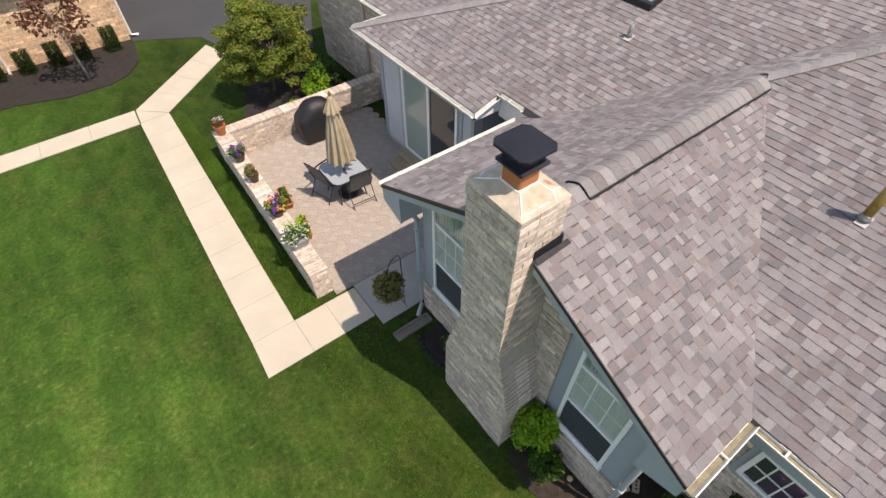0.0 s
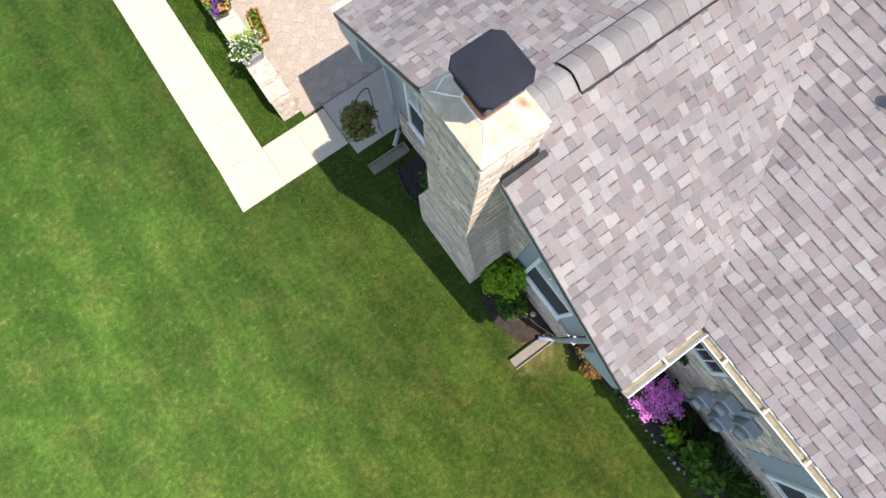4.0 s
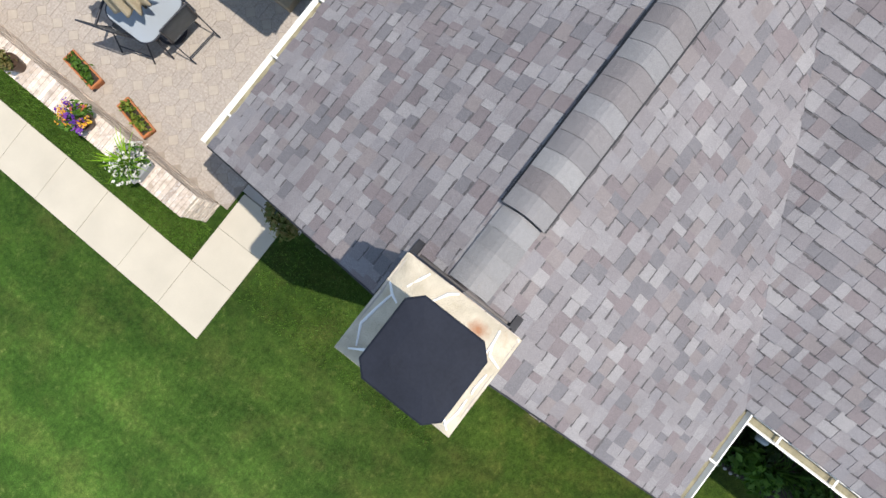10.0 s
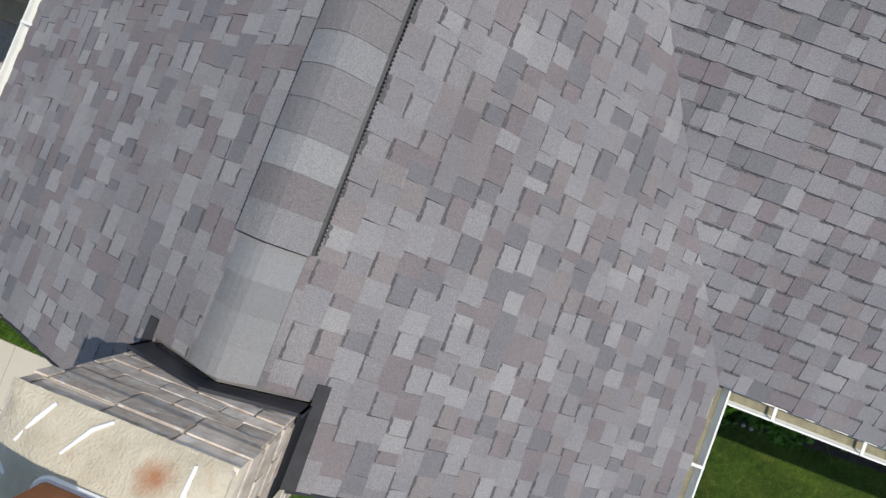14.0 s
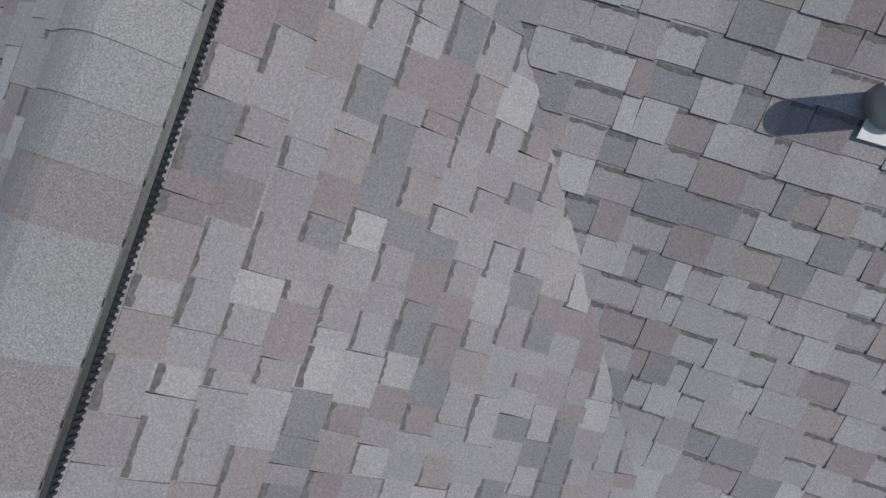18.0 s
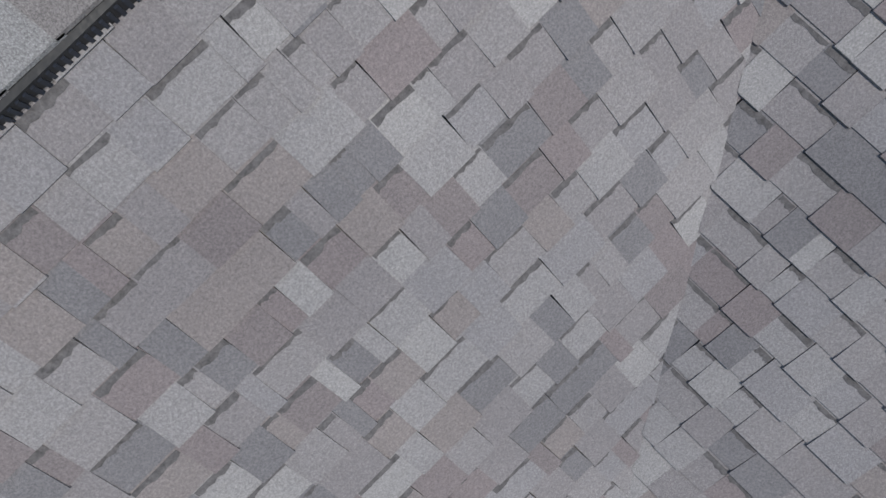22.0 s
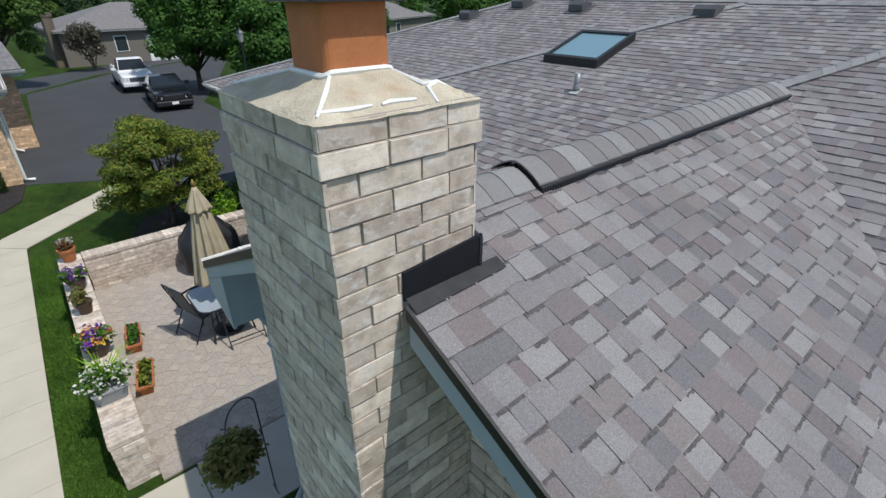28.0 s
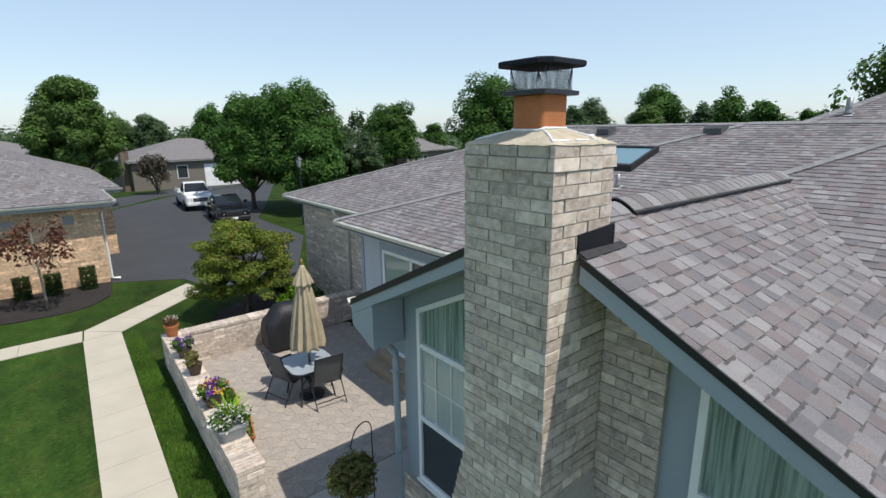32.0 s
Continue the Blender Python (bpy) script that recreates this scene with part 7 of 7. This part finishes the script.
for k in range(34):
    a, f = hr.uniform(0, 6.283), math.sqrt(hr.random())
    cs.append((0.34 * f * math.cos(a), 0.36 * f * math.sin(a), 0.80 + 0.12 * (1 - f * f) + hr.uniform(-0.05, 0.05)))
for k in range(34):
    tagged(part("flower_head", mesh("flower_head", *leaf_cloud([cs[k]], [hr.uniform(0.06, 0.085)], 60, 0.042, 400 + k, flat=1.0, long=1.0, shell=0.8)), PETAL_PINK, ph), kind="stuff")
for k, (x, y, r_, h, mat, n, s, lab) in enumerate(((0.56, -2.85, 0.40, 0.46, LEAF_RUST, 2400, 0.045, "rust-brown faded plant in the bed"), (0.84, -3.22, 0.40, 0.46, LEAF_RUST, 2400, 0.045, "rust-brown faded plant in the bed"), (1.12, -2.95, 0.2, 0.34, LEAF_BED, 360, 0.05, "small green plant in the bed"),
                                                  (1.12, -3.45, 0.22, 0.4, LEAF_BOX, 500, 0.05, "dark green plant by the wall"), (0.60, -3.75, 0.14, 0.22, LEAF_FAR, 260, 0.035, "small grey lavender plant in the bed"), (0.78, -4.52, 0.15, 0.3, LEAF_BRIGHT, 200, 0.07, "lime green leafy plant in the bed"), (1.08, -4.5, 0.22, 0.3, LEAF_BOX, 300, 0.07, "dark leafy plant in the bed"),
                                                  (0.86, -4.95, 0.25, 0.5, LEAF_BED, 380, 0.09, "broad-leaved green plant in the bed"), (0.78, -5.3, 0.22, 0.42, LEAF_BED, 320, 0.09, "broad-leaved green plant in the bed"), (1.05, -5.95, 0.35, 0.6, LEAF_BED, 900, 0.05, "leafy green shrub under the window"), (0.9, -6.9, 0.36, 0.6, LEAF_BOX, 900, 0.05, "leafy dark shrub under the window"), (1.1, -5.0, 0.26, 0.5, LEAF_BOX, 520, 0.07, "dark leafy plant against the wall"), (1.12, -3.95, 0.2, 0.4, LEAF_BOX, 400, 0.06, "dark leafy plant behind the phlox"), (0.72, -4.7, 0.18, 0.2, LEAF_BED, 300, 0.05, "low green plant at the edge of the bed"), (0.6, -3.45, 0.16, 0.18, LEAF_FAR, 300, 0.035, "small grey lavender plant in the bed"))):
    plant("bed_plant", lab, "plant", (x, y, 0.02), (0, 0, h * 0.5), (r_, r_, h * 0.5), 12, n, s, mat, 320 + k, "bed plants", 0.008)
for k, (x, y) in enumerate(((0.98, -5.42), (1.05, -5.6))):
    t = thing("day_lily", "arching green day lily leaves in the bed", "plant", "bed plants", (x, y, 0.02))
    spikes(t, 44, 0.62, 0.0, 340 + k, LEAF_BED, 0.028)
# stones, blocks, edging
STONE = varied("garden_stone", (0.36, 0.34, 0.31), 0.9, 0.25, 12, 90, 0.5)


def cobble(x, y, r_, mat, label, name="garden_stone", group="bed stones"):
    bm = bmesh.new()
    bmesh.ops.create_icosphere(bm, subdivisions=2, radius=r_)
    for v in bm.verts:
        f = 1 + 0.22 * noise.noise(v.co * (1.6 / r_) + Vector((x * 9, y * 9, 0)))
        v.co = Vector((v.co.x * f + x, v.co.y * f + y, v.co.z * f * 0.7 + r_ * 0.55 + 0.01))
    return tagged(part(name, bm, mat, smooth=True), label, "stone", group)


for k in range(16):
    f = k / 15
    cobble(0.53 + 0.07 * f + hr.uniform(-0.03, 0.03), -3.55 - 1.6 * f, hr.uniform(0.016, 0.03), STONE, "small grey edging stone in the soil")
# dark edging wire round the shrub, stood in for by a row of lumps
for k in range(9):
    f = k / 8
    cobble(-0.40 + 0.16 * f * f, -1.0 - 0.95 * f, 0.022, EDGE, "small dark lump of wire edging in the soil")
for k in range(9):
    f = k / 8
    cobble(-0.19 - 0.1 * math.sin(f * 3.1), 0.82 + 0.9 * f, 0.04, EDGE, "dark round stone at the mulch edge")
cobble(0.20, -1.74, 0.05, varied("yellow_ornament", (0.62, 0.50, 0.30), 0.5, 0.1), "small yellow garden ornament", "garden_ornament", "")
cobble(0.72, -4.82, 0.055, glass_material("blue_glass", (0.25, 0.5, 0.62), 0.1), "pale blue glass garden ball", "garden_ball", "")
for k, (x, y, z, tn) in enumerate(((0.62, -2.22, 0.03, 20), (0.92, -2.42, 0.03, 34), (0.80, -2.30, 0.03, 60), (0.98, -2.28, 0.10, 30))):
    t = thing("loose_brick", "tan cored brick lying in the bed", "brick", "loose bricks", (x, y, z), tn)
    bm = box((-0.10, -0.05, 0), (0.10, 0.05, 0.065), 0.004)
    part("brick", bm, BRICK_EACH, t)
    for i in (-1, 0, 1):
        part("core_hole", lathe([(0.016, 0.066), (0.016, 0.0675)], 10, (i * 0.055, 0, 0)), EDGE, t)

# ---- meters on the south wall ----
METER = varied("grey_meter_enamel", (0.33, 0.375, 0.405), 0.5, 0.1, 8, 60, 0.1)
mb = thing("meter_bank", "bank of four grey electric meters on brick", "electric meter", at=(1.385, -4.28, 0.40))
part("trunking", boxes(((-0.06, -0.30, 0.32), (-0.004, 0.30, 0.40)), ((-0.06, -0.30, 0.86), (-0.004, 0.30, 0.94)), ((-0.05, -0.05, 0.2), (-0.004, 0.05, 1.4)), bevel=0.004), METER, mb)
for dy in (-0.19, 0.19):
    for z in (0.42, 1.02):
        c = part("meter_box", box((-0.17, dy - 0.115, z), (-0.004, dy + 0.115, z + 0.30), 0.012), METER, mb)
        d_ = part("meter_dial", lathe([(0.085, 0), (0.085, 0.07), (0.07, 0.10), (0.02, 0.105)], 18), glass_material("meter_glass", (0.30, 0.33, 0.35), 0.08), c, smooth=True)
        d_.matrix_basis = pose(-0.17, dy, z + 0.16, 0, -90, 0)
        r_ = part("meter_ring", lathe([(0.098, 0), (0.098, 0.02), (0.088, 0.022)], 18), LEAD, c)
        r_.matrix_basis = pose(-0.17, dy, z + 0.16, 0, -90, 0)
part("conduit", tube([(-0.03, 0, -0.40), (-0.03, 0, 0.22)], 0.025, 8), METER, mb)
part("conduit", tube([(-0.03, 0.02, 1.38), (-0.03, 0.02, 1.62)], 0.02, 8), METER, mb)
hs = thing("wall_wreath", "small dark green wreath hung on the brick wall", "wreath", at=(1.375, -3.38, 1.13))
part("ring", tube([(-0.02, 0.10 * math.cos(a), 0.10 * math.sin(a)) for a in (k * 0.524 for k in range(13))], 0.022, 6), LEAF_BOX, hs)
part("leaves", mesh("leaves", *leaf_cloud([(-0.03, 0.10 * math.cos(k), 0.10 * math.sin(k)) for k in range(7)], [0.04] * 7, 160, 0.03, 360)), LEAF_BOX, hs)
ob_ = thing("outlet_box", "small grey outlet box on the brick wall", "outlet", at=(1.385, -3.35, 0.5))
part("cover", box((-0.05, -0.05, 0), (-0.003, 0.05, 0.12), 0.006), METER, ob_)

# blades of grass that stand out along the path and the beds
gr_ = np.random.default_rng(3)
n_ = 26000
strip = gr_.random(n_) < 0.8
py_ = np.where(strip, gr_.uniform(3.55, 11.5, n_), gr_.uniform(-1.2, 2.55, n_))
edge_ = -1.92 + 0.0252 * (py_ - 3.5)
px_ = np.where(strip, edge_ + (-1.36 - edge_) * gr_.random(n_), gr_.uniform(-2.0, -0.65, n_))
hh = gr_.uniform(0.025, 0.06, n_)
aa = gr_.uniform(0, 6.283, n_)
bx, by = np.cos(aa) * 0.006, np.sin(aa) * 0.006
lx, ly = gr_.normal(0, 0.02, n_), gr_.normal(0, 0.02, n_)
v_ = np.stack([np.stack([px_ - bx, py_ - by, 0 * hh], 1), np.stack([px_ + bx, py_ + by, 0 * hh], 1), np.stack([px_ + lx, py_ + ly, hh], 1)], 1).reshape(-1, 3)
blades = part("grass_blades", mesh("grass", v_.tolist(), np.arange(n_ * 3).reshape(-1, 3).tolist()), leaf_material("grass_blades", [(0.075, 0.17, 0.022), (0.11, 0.22, 0.03), (0.13, 0.22, 0.04)]))
tagged(blades, "short mown grass along the path", "grass", kind="stuff")
